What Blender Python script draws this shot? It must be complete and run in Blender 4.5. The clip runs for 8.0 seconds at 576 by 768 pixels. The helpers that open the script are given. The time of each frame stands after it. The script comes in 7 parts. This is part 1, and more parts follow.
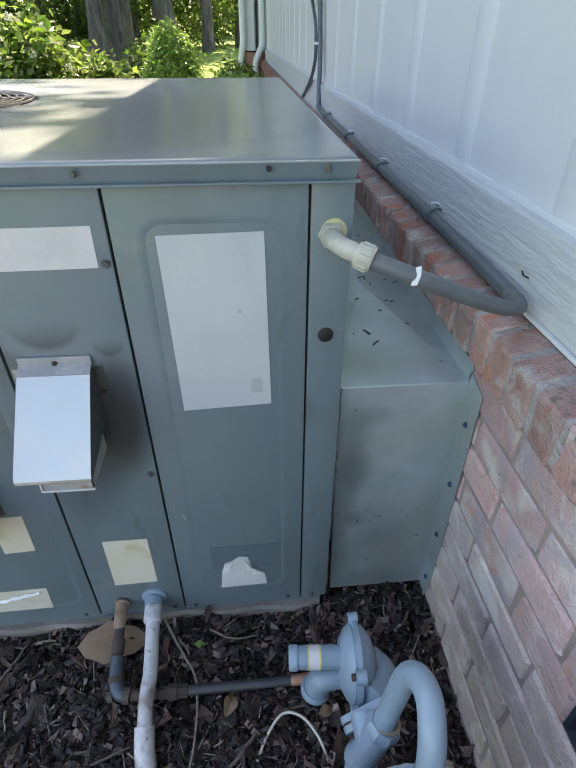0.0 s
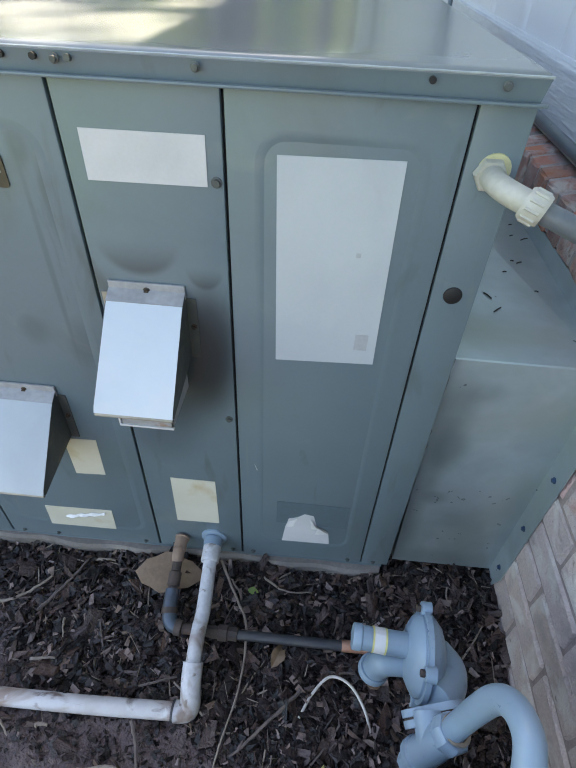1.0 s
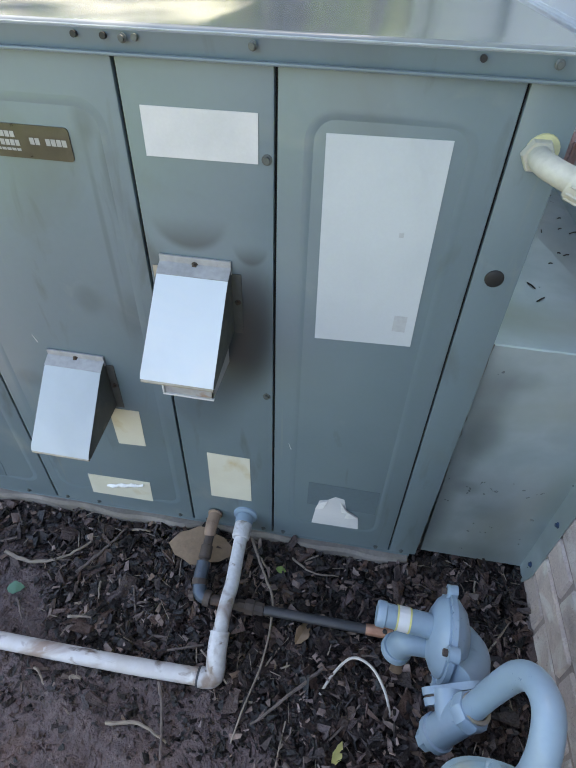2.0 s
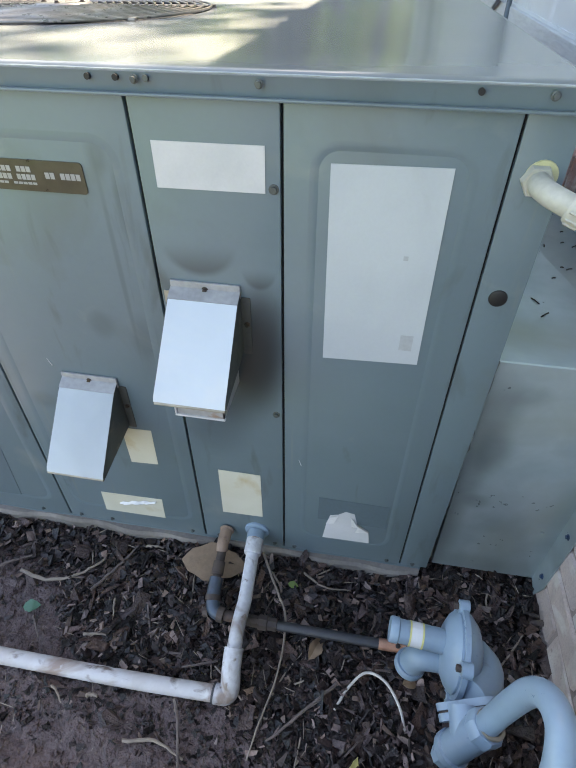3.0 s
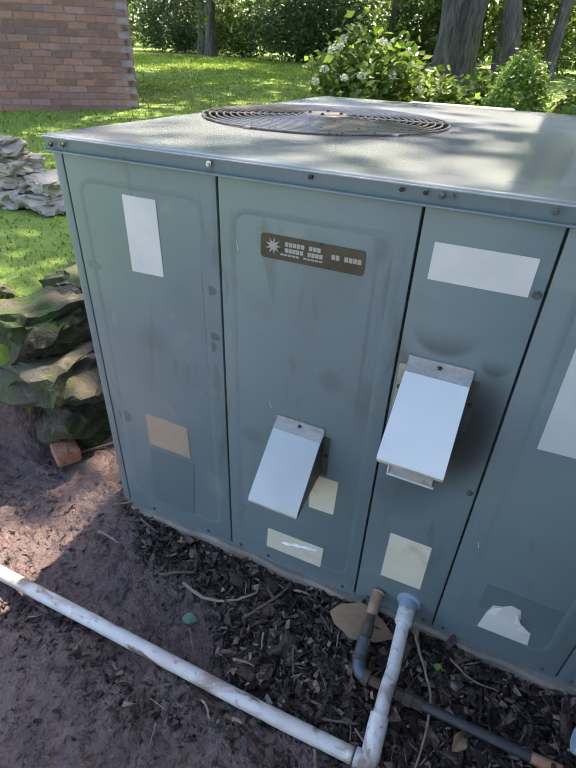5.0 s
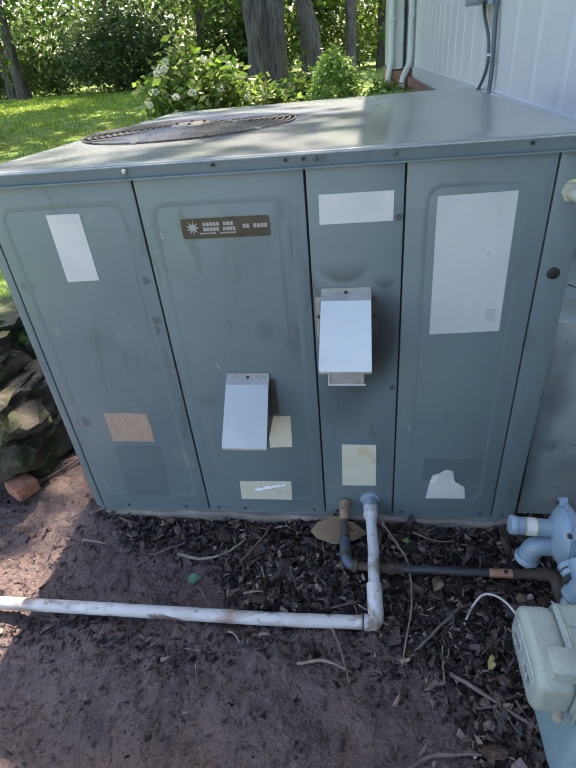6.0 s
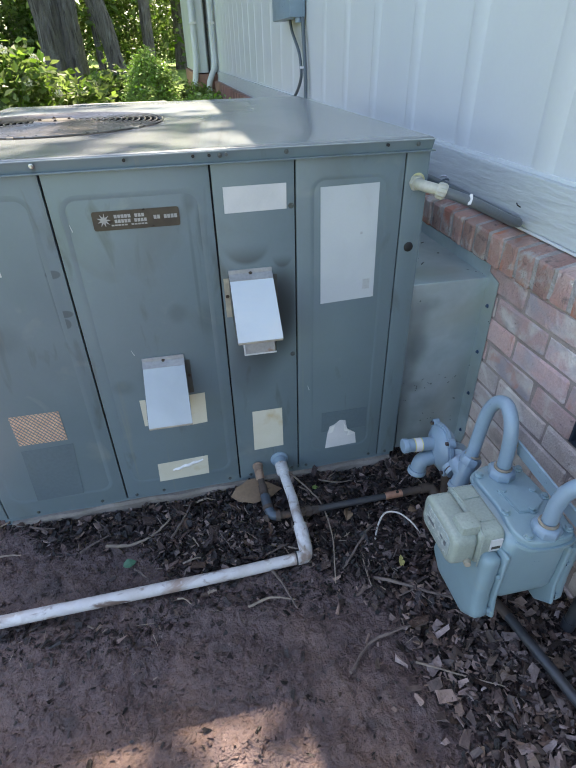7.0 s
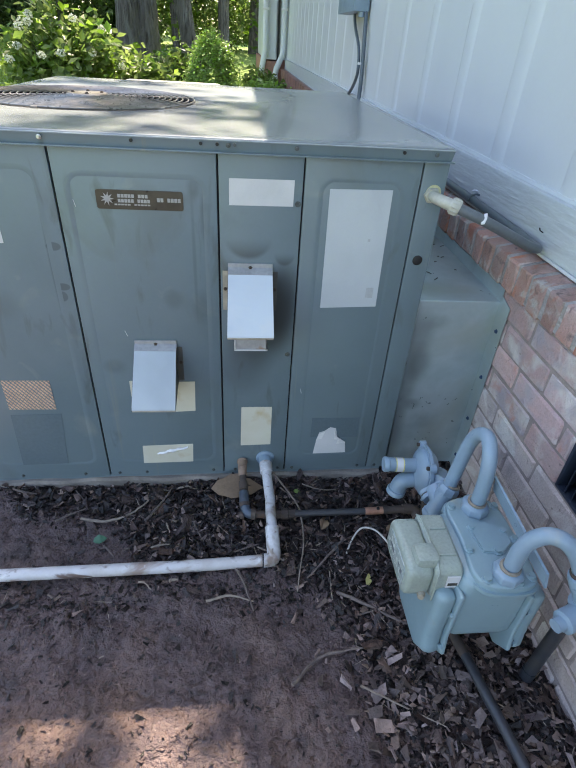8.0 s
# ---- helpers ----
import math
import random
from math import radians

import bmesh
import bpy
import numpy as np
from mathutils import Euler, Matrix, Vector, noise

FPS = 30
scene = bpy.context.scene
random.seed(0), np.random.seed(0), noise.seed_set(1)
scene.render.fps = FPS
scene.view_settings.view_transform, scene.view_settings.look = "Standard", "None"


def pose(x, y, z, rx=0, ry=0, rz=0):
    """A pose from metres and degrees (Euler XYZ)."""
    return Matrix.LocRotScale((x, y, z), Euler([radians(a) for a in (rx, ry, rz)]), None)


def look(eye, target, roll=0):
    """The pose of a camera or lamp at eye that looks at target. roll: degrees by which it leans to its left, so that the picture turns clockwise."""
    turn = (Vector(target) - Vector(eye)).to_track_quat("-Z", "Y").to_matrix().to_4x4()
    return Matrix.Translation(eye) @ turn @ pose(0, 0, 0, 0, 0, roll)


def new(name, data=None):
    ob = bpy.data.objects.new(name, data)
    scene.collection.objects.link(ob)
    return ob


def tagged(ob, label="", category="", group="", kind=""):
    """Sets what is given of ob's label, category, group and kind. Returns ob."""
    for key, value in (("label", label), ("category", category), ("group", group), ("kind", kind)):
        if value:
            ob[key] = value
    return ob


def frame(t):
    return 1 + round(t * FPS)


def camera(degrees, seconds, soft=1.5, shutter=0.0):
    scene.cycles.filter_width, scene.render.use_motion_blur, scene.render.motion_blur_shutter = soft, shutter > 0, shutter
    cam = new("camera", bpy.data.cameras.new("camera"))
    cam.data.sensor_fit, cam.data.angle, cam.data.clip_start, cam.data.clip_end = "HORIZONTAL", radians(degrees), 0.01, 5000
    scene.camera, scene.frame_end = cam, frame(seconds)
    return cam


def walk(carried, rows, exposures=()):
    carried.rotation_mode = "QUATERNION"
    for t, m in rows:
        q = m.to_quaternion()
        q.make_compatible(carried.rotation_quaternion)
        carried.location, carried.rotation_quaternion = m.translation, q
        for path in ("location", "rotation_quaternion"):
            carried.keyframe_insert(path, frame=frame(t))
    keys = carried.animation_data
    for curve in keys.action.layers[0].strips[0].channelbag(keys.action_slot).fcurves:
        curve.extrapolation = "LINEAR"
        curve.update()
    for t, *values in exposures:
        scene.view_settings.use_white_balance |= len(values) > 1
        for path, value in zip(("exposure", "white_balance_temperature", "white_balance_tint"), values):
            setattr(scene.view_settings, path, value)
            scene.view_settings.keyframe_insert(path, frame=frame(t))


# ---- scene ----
cam = camera(59.69, 8.0)
# The carried camera's way: seconds, eye, target, roll.
PATH = [
    (0, (-0.1316, -0.6485, 1.1044), (0.0052, 0.9821, -0.0454), -0.01),
    (0.2, (-0.1393, -0.6292, 1.1057), (-0.0908, 1.0034, -0.0485), 0.15),
    (0.5, (-0.1581, -0.5984, 1.1000), (-0.2200, 0.9930, -0.1098), 1.06),
    (0.7, (-0.1720, -0.5754, 1.0751), (-0.2458, 0.9259, -0.2443), 1.96),
    (1, (-0.1886, -0.5679, 1.0688), (-0.2832, 0.9175, -0.2671), 2.75),
    (1.2, (-0.1938, -0.5679, 1.0738), (-0.3276, 0.9126, -0.2642), 2.77),
    (1.5, (-0.1847, -0.5976, 1.0601), (-0.3990, 0.8653, -0.2868), 3.58),
    (1.7, (-0.1811, -0.6071, 1.0553), (-0.4033, 0.8554, -0.2907), 2.19),
    (2.8, (-0.2037, -0.5973, 1.0712), (-0.4687, 0.8890, -0.2407), 1.94),
    (3, (-0.1891, -0.6066, 1.0790), (-0.4572, 0.8774, -0.2347), 0.14),
    (3.2, (-0.1753, -0.6214, 1.0978), (-0.3608, 0.8890, -0.2000), -0.22),
    (3.5, (-0.1797, -0.6021, 1.1166), (-0.3272, 0.9317, -0.1584), 1.59),
    (3.7, (-0.1861, -0.5814, 1.1144), (-0.4222, 0.9579, -0.1404), 2.34),
    (3.9, (-0.1990, -0.5638, 1.1123), (-0.6541, 0.9468, -0.1169), 1.83),
    (4, (-0.2069, -0.5555, 1.1065), (-0.7787, 0.9092, -0.1295), 3.86),
    (4.1, (-0.2178, -0.5480, 1.1017), (-0.9133, 0.8616, -0.1348), 6.11),
    (4.2, (-0.2297, -0.5422, 1.1048), (-1.0204, 0.8124, -0.1361), 6.08),
    (5.3, (-0.3851, -0.8322, 1.1356), (-0.8815, 0.7827, 0.0651), -3.69),
    (5.4, (-0.3872, -0.8588, 1.1388), (-0.7524, 0.7865, 0.0619), -4.71),
    (5.5, (-0.3849, -0.8816, 1.1398), (-0.6734, 0.7796, 0.0642), -5.66),
    (5.7, (-0.3723, -0.9187, 1.1335), (-0.6393, 0.7454, 0.0567), -6.59),
    (5.8, (-0.3674, -0.9402, 1.1335), (-0.6412, 0.7201, 0.0524), -6.43),
    (6, (-0.3726, -0.9871, 1.1213), (-0.6897, 0.6664, 0.0416), -5.74),
    (6.2, (-0.3880, -1.0266, 1.1228), (-0.6919, 0.6311, 0.0459), -6.19),
    (6.5, (-0.4510, -1.0853, 1.1378), (-0.5763, 0.6051, 0.0763), -6.20),
    (6.7, (-0.4994, -1.1189, 1.1422), (-0.4304, 0.5564, 0.0518), -6.11),
    (6.8, (-0.5261, -1.1290, 1.1390), (-0.3672, 0.5345, 0.0402), -4.67),
    (7, (-0.5572, -1.1422, 1.1484), (-0.2380, 0.4912, 0.0393), -1.43),
    (7.5, (-0.5121, -1.1578, 1.1742), (-0.1076, 0.4513, 0.0574), 1.70),
    (7.7, (-0.4858, -1.1516, 1.1774), (-0.1046, 0.4638, 0.0615), 4.15),
    (8, (-0.4451, -1.1288, 1.1537), (-0.2522, 0.5087, 0.0217), 3.85),
]
walk(cam, [(t, look(eye, target, roll)) for t, eye, target, roll in PATH], exposures=[(0.0, 2.26, 7700, 13), (0.5, 2.27, 7650, 13), (1.0, 2.4, 7600, 12), (3.0, 2.50, 7800, 12), (3.5, 2.31, 7750, 13), (4.2, 2.15, 7600, 13), (5.3, 2.03, 6950, 12.5), (6.5, 2.04, 7050, 12.5), (7.5, 2.19, 7150, 11.5), (8.0, 2.20, 7150, 11.5)])

# ---- world and sun ----
SUN = Vector((0.045, 0.635, 1.0)).normalized()
world = bpy.data.worlds.new("sky")
scene.world = world
world.use_nodes = True
sky = world.node_tree.nodes.new("ShaderNodeTexSky")
sky.sky_type = "NISHITA"
sky.sun_disc = False
sky.sun_elevation = math.asin(SUN.z)
sky.sun_rotation = math.atan2(SUN.x, SUN.y)
sky.air_density, sky.dust_density, sky.ozone_density = 1.0, 1.5, 1.0
world.node_tree.links.new(sky.outputs[0], world.node_tree.nodes["Background"].inputs[0])
world.node_tree.nodes["Background"].inputs[1].default_value = 0.15
sun = new("sun", bpy.data.lights.new("sun", "SUN"))
sun.data.energy, sun.data.angle, sun.data.color = 4.6, radians(0.53), (1.0, 0.89, 0.74)
sun.matrix_world = look(SUN * 30, (0, 0, 0))

# ---- materials ----
def material(name, base, other=None, rough=0.6, metal=0.0, scale=8.0, mix=(0.4, 0.6), fine=120.0, bump=0.15, depth=0.002,
             rough_vary=0.12, per_object=0.0, per_island=0.0, spots=None, stretch=None, spec=0.5, grainy=0.35, coat=0.0, trans=0.0):
    """A procedural surface: base and other mixed by wide noise, fine grain as bump and in the gloss, spots as (colour, scale, from, to)."""
    m = bpy.data.materials.new(name)
    m.use_nodes = True
    nodes, links = m.node_tree.nodes, m.node_tree.links
    p = nodes["Principled BSDF"]
    coord = nodes.new("ShaderNodeTexCoord").outputs["Object"]
    if stretch:
        mapping = nodes.new("ShaderNodeMapping")
        mapping.inputs["Scale"].default_value = stretch
        links.new(coord, mapping.inputs["Vector"])
        coord = mapping.outputs[0]
    if per_object:
        # every piece is cut from another stretch of the pattern
        shift = nodes.new("ShaderNodeVectorMath")
        shift.operation, shift.inputs[1].default_value = "MULTIPLY", (37.0, 53.0, 71.0)
        links.new(nodes.new("ShaderNodeObjectInfo").outputs["Random"], shift.inputs[0])
        moved = nodes.new("ShaderNodeVectorMath")
        links.new(coord, moved.inputs[0])
        links.new(shift.outputs[0], moved.inputs[1])
        coord = moved.outputs[0]
    def noise_at(s, detail=5.0, dist=0.0):
        nonlocal coord
        n = nodes.new("ShaderNodeTexNoise")
        n.inputs["Scale"].default_value, n.inputs["Detail"].default_value, n.inputs["Distortion"].default_value = s, detail, dist
        links.new(coord, n.inputs["Vector"])
        return n.outputs["Fac"]
    def ramp(value, a, b, lo=0.0, hi=1.0):
        r = nodes.new("ShaderNodeMapRange")
        r.inputs["From Min"].default_value, r.inputs["From Max"].default_value = a, b
        r.inputs["To Min"].default_value, r.inputs["To Max"].default_value = lo, hi
        links.new(value, r.inputs["Value"])
        return r.outputs[0]
    def blend(fac, a, b, kind="MIX"):
        x = nodes.new("ShaderNodeMix")
        x.data_type, x.blend_type = "RGBA", kind
        for socket, v in ((x.inputs[0], fac), (x.inputs[6], a), (x.inputs[7], b)):
            if isinstance(v, (tuple, list)):
                socket.default_value = (*v, 1.0)
            elif isinstance(v, (int, float)):
                socket.default_value = v
            else:
                links.new(v, socket)
        return x.outputs[2]
    wide, grain = noise_at(scale, 6.0, 0.3), noise_at(fine, 3.0)
    other = other or tuple(c * 0.8 for c in base)
    colour = blend(ramp(wide, *mix), base, other)
    colour = blend(grainy, colour, blend(ramp(grain, 0.3, 0.7), tuple(c * 0.72 for c in base), tuple(min(1, c * 1.2) for c in base)))
    for paint, s, a, b, *drawn in spots or ():
        # drawn: the spots are pulled out along an axis, as runs and wipes are
        keep = coord
        if drawn:
            pull = nodes.new("ShaderNodeMapping")
            pull.inputs["Scale"].default_value = drawn[0]
            links.new(keep, pull.inputs["Vector"])
            coord = pull.outputs[0]
        colour = blend(ramp(noise_at(s, 6.0, 0.6), a, b), colour, paint)
        coord = keep
    if per_object or per_island:
        if per_object:
            rnd = nodes.new("ShaderNodeObjectInfo").outputs["Random"]
        else:
            rnd = nodes.new("ShaderNodeNewGeometry").outputs["Random Per Island"]
        k = per_object or per_island
        hsv = nodes.new("ShaderNodeHueSaturation")
        links.new(ramp(rnd, 0, 1, 1 - k, 1 + k), hsv.inputs["Value"])
        mul = nodes.new("ShaderNodeMath")
        mul.operation, mul.inputs[1].default_value = "MULTIPLY", 7.31
        links.new(rnd, mul.inputs[0])
        fr = nodes.new("ShaderNodeMath")
        fr.operation = "FRACT"
        links.new(mul.outputs[0], fr.inputs[0])
        links.new(ramp(fr.outputs[0], 0, 1, 1 - 0.5 * k, 1 + 0.3 * k), hsv.inputs["Saturation"])
        links.new(ramp(fr.outputs[0], 0, 1, 0.5 - 0.02 * k, 0.5 + 0.03 * k), hsv.inputs["Hue"])
        links.new(colour, hsv.inputs["Color"])
        colour = hsv.outputs[0]
    links.new(colour, p.inputs["Base Color"])
    links.new(ramp(blend(0.5, grain, wide), 0.3, 0.7, max(0.02, rough - rough_vary), min(1, rough + rough_vary)), p.inputs["Roughness"])
    p.inputs["Metallic"].default_value = metal
    p.inputs["Specular IOR Level"].default_value = spec
    p.inputs["Coat Weight"].default_value = coat
    if trans:
        p.inputs["Subsurface Weight"].default_value = 0.0
        t = nodes.new("ShaderNodeBsdfTranslucent")
        links.new(colour, t.inputs["Color"])
        add = nodes.new("ShaderNodeMixShader")
        add.inputs[0].default_value = trans
        links.new(p.outputs[0], add.inputs[1])
        links.new(t.outputs[0], add.inputs[2])
        links.new(add.outputs[0], nodes["Material Output"].inputs["Surface"])
    if bump:
        b = nodes.new("ShaderNodeBump")
        b.inputs["Strength"].default_value, b.inputs["Distance"].default_value = bump, depth
        links.new(grain, b.inputs["Height"])
        b2 = nodes.new("ShaderNodeBump")
        b2.inputs["Strength"].default_value, b2.inputs["Distance"].default_value = bump, depth * 4
        links.new(wide, b2.inputs["Height"])
        links.new(b.outputs[0], b2.inputs["Normal"])
        links.new(b2.outputs[0], p.inputs["Normal"])
    return m

M = {}
M["paint"] = material("grey_green_paint", (0.152, 0.203, 0.229), (0.129, 0.177, 0.202), rough=0.31, scale=3.0, fine=120, bump=0, grainy=0.05, rough_vary=0.03,
                      spots=[((0.12, 0.15, 0.158), 5.0, 0.6, 0.8), ((0.215, 0.25, 0.245), 11.0, 0.64, 0.85), ((0.10, 0.125, 0.13), 9.0, 0.62, 0.75, (2.2, 1.0, 0.55)), ((0.20, 0.22, 0.205), 16.0, 0.66, 0.8, (2.5, 1.0, 0.12))])
# Lighter than the cabinet's paint: light on the top is in the colour.
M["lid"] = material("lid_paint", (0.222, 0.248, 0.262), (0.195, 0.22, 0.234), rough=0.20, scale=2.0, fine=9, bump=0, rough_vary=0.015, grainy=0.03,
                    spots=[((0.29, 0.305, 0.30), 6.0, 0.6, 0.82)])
M["worn_edge"] = material("worn_paint_and_glint", (0.40, 0.45, 0.48), (0.30, 0.345, 0.36), rough=0.45, scale=60, bump=0.2)
M["label_blue"] = material("faded_bluish_label", (0.51, 0.55, 0.585), (0.46, 0.50, 0.54), rough=0.42, scale=7, fine=300, bump=0.03, depth=0.0005, grainy=0.06, spots=[((0.43, 0.46, 0.49), 14.0, 0.66, 0.8)])
M["seam"] = material("dark_gap", (0.012, 0.014, 0.015), rough=0.8, bump=0)
M["label"] = material("white_label", (0.62, 0.62, 0.64), (0.55, 0.56, 0.58), rough=0.45, scale=10, fine=300, bump=0.03, depth=0.0005, grainy=0.08,
                      spots=[((0.48, 0.49, 0.5), 18.0, 0.66, 0.8)])
M["cream"] = material("cream_label", (0.62, 0.60, 0.51), (0.58, 0.555, 0.455), rough=0.5, scale=9, fine=300, bump=0.02, depth=0.0005, grainy=0.06,
                      spots=[((0.50, 0.40, 0.22), 13.0, 0.62, 0.82)])
M["foil"] = material("torn_paper", (0.75, 0.75, 0.74), (0.6, 0.6, 0.62), rough=0.35, scale=30, bump=0.3)
M["plate"] = material("bronze_plate", (0.055, 0.05, 0.042), (0.09, 0.08, 0.06), rough=0.35, metal=0.3, scale=20)
M["faint_ink"] = material("faint_ink", (0.42, 0.44, 0.465), (0.38, 0.40, 0.43), rough=0.5, bump=0)
M["plate_ink"] = material("silver_ink", (0.42, 0.42, 0.41), (0.3, 0.3, 0.3), rough=0.45, bump=0)
M["hood"] = material("white_hood_paint", (0.575, 0.625, 0.68), (0.53, 0.575, 0.63), rough=0.36, scale=6, fine=220, bump=0, grainy=0.02, rough_vary=0.05,
                     spots=[((0.66, 0.66, 0.66), 7.0, 0.6, 0.8)])
M["hood_dull"] = material("chalky_hood_paint", (0.43, 0.475, 0.51), (0.38, 0.42, 0.455), rough=0.42, scale=6, fine=220, bump=0, grainy=0.03, rough_vary=0.05)
M["galv"] = material("galvanised_steel", (0.44, 0.53, 0.56), (0.36, 0.45, 0.485), rough=0.36, metal=0.5, scale=9, fine=60, grainy=0.12, bump=0.025, depth=0.0006,
                     spots=[((0.30, 0.35, 0.37), 4.6, 0.50, 0.74), ((0.36, 0.41, 0.39), 3.0, 0.54, 0.72)])
M["hem"] = material("worn_cream_metal", (0.42, 0.38, 0.31), (0.3, 0.27, 0.22), rough=0.55, metal=0.2, scale=20)
M["screw"] = material("rusted_screw", (0.060, 0.050, 0.045), (0.10, 0.066, 0.045), rough=0.6, metal=0.5, scale=60)
M["steel"] = material("zinc_screw", (0.5, 0.5, 0.5), (0.35, 0.35, 0.36), rough=0.35, metal=0.9, scale=80)
M["blue_screw"] = material("blue_screw", (0.03, 0.07, 0.16), (0.05, 0.08, 0.12), rough=0.4, metal=0.4, scale=80)
# Also fills holes and the corner strip, standing in for their shade.
M["black"] = material("black_rubber_and_shade", (0.012, 0.012, 0.013), rough=0.6, bump=0.1)
M["grille"] = material("fan_grille_wire", (0.27, 0.255, 0.24), (0.17, 0.155, 0.14), rough=0.34, metal=0.6, scale=30)
M["mesh"] = material("tan_mesh", (0.70, 0.47, 0.33), (0.56, 0.36, 0.25), rough=0.6, scale=40)
M["grey_pipe"] = material("meter_grey_paint", (0.225, 0.315, 0.405), (0.20, 0.28, 0.36), rough=0.36, scale=8, fine=160, grainy=0.08, bump=0.05, depth=0.0008,
                          spots=[((0.30, 0.33, 0.35), 16.0, 0.66, 0.82), ((0.16, 0.2, 0.25), 30.0, 0.68, 0.8)])
M["meter"] = material("meter_body_paint", (0.222, 0.325, 0.37), (0.20, 0.295, 0.335), rough=0.38, scale=8, fine=160, grainy=0.1, bump=0.06, depth=0.001,
                      spots=[((0.28, 0.3, 0.25), 10.0, 0.62, 0.8)])
M["index"] = material("index_cover", (0.31, 0.362, 0.325), (0.275, 0.32, 0.29), rough=0.36, scale=12, fine=200, bump=0.06,
                      spots=[((0.36, 0.3, 0.22), 20.0, 0.66, 0.8)])
M["index_glass"] = material("clouded_index_glass", (0.30, 0.36, 0.36), (0.42, 0.46, 0.44), rough=0.25, scale=30, bump=0.03)
M["sealant"] = material("dirty_sealant", (0.17, 0.185, 0.185), (0.10, 0.11, 0.11), rough=0.8, scale=40, bump=0.5)
M["brassy"] = material("dirty_brass", (0.33, 0.29, 0.23), (0.2, 0.17, 0.14), rough=0.5, metal=0.3, scale=40)
M["rust"] = material("rusty_iron", (0.085, 0.062, 0.052), (0.05, 0.042, 0.04), rough=0.75, metal=0.2, scale=25, fine=180, bump=0.35,
                     spots=[((0.17, 0.09, 0.055), 18.0, 0.6, 0.78)])
M["iron"] = material("black_iron", (0.042, 0.047, 0.058), (0.07, 0.066, 0.068), rough=0.45, metal=0.3, scale=20, bump=0.15,
                     spots=[((0.14, 0.09, 0.07), 22.0, 0.66, 0.8)])
M["blue_iron"] = material("blue_black_coupling", (0.065, 0.09, 0.125), (0.05, 0.06, 0.075), rough=0.4, metal=0.3, scale=30, bump=0.15, spots=[((0.15, 0.1, 0.08), 30.0, 0.62, 0.72)])
M["fallen_leaf"] = material("blue_green_leaf", (0.06, 0.17, 0.105), (0.045, 0.13, 0.08), rough=0.45, scale=30, bump=0.3)
M["tan_rust"] = material("tan_rusted_pipe", (0.30, 0.205, 0.15), (0.19, 0.125, 0.095), rough=0.7, scale=30, bump=0.3)
M["copper"] = material("bare_copper_end", (0.5, 0.28, 0.2), (0.35, 0.16, 0.11), rough=0.45, metal=0.5, scale=40)
M["pvc"] = material("white_pvc", (0.57, 0.57, 0.60), (0.47, 0.46, 0.47), rough=0.4, scale=16, fine=150, bump=0.06, depth=0.0006,
                    spots=[((0.24, 0.18, 0.15), 17.0, 0.58, 0.72), ((0.2, 0.155, 0.13), 48.0, 0.6, 0.7)])
M["pvc_old"] = material("weathered_pvc", (0.56, 0.55, 0.56), (0.49, 0.46, 0.45), rough=0.5, scale=14, fine=150, bump=0.1, depth=0.001, grainy=0.12,
                    spots=[((0.31, 0.235, 0.20), 17.0, 0.48, 0.60, (0.5, 1.0, 1.0)), ((0.15, 0.105, 0.09), 36.0, 0.57, 0.66, (0.4, 1.0, 1.0)), ((0.62, 0.61, 0.61), 20.0, 0.58, 0.66)])
M["cpvc"] = material("ivory_fitting", (0.47, 0.46, 0.405), (0.40, 0.39, 0.34), rough=0.42, scale=14, bump=0.05)
M["conduit"] = material("grey_conduit", (0.095, 0.125, 0.148), (0.078, 0.102, 0.122), rough=0.38, scale=10, bump=0.06)
M["conduit_flex"] = material("grey_flex_conduit", (0.125, 0.143, 0.162), (0.105, 0.12, 0.137), rough=0.42, scale=10, bump=0.06)
M["siding"] = material("white_siding", (0.595, 0.63, 0.65), (0.565, 0.60, 0.62), grainy=0.05, rough=0.45, scale=2.0, fine=90, bump=0.05, depth=0.0008, spots=[((0.5, 0.49, 0.46), 3.0, 0.7, 0.95)])
M["board"] = material("white_woodgrain_board", (0.50, 0.545, 0.56), (0.46, 0.50, 0.52), grainy=0.12, rough=0.5, scale=16, fine=60, bump=0.45, depth=0.0025, stretch=(5.0, 0.6, 5.0))
M["brick"] = material("red_brick", (0.47, 0.31, 0.298), (0.425, 0.33, 0.33), rough=0.9, scale=18, fine=210, bump=0.9, depth=0.0036, per_object=0.18,
                      spots=[((0.55, 0.49, 0.47), 11.0, 0.50, 0.64), ((0.34, 0.30, 0.325), 8.0, 0.55, 0.68), ((0.46, 0.24, 0.205), 9.0, 0.6, 0.7), ((0.20, 0.15, 0.15), 60.0, 0.67, 0.76)])
M["brick_edge"] = material("worn_red_brick", (0.37, 0.215, 0.19), (0.40, 0.30, 0.28), rough=0.9, scale=16, fine=230, bump=1.0, depth=0.004, per_object=0.25,
                      spots=[((0.46, 0.42, 0.40), 15.0, 0.54, 0.64), ((0.19, 0.135, 0.13), 34.0, 0.6, 0.7), ((0.43, 0.18, 0.125), 12.0, 0.56, 0.66)])
M["mortar_pale"] = material("pale_mortar", (0.38, 0.36, 0.35), (0.25, 0.225, 0.215), rough=0.9, scale=30, fine=200, bump=0.9, depth=0.004)
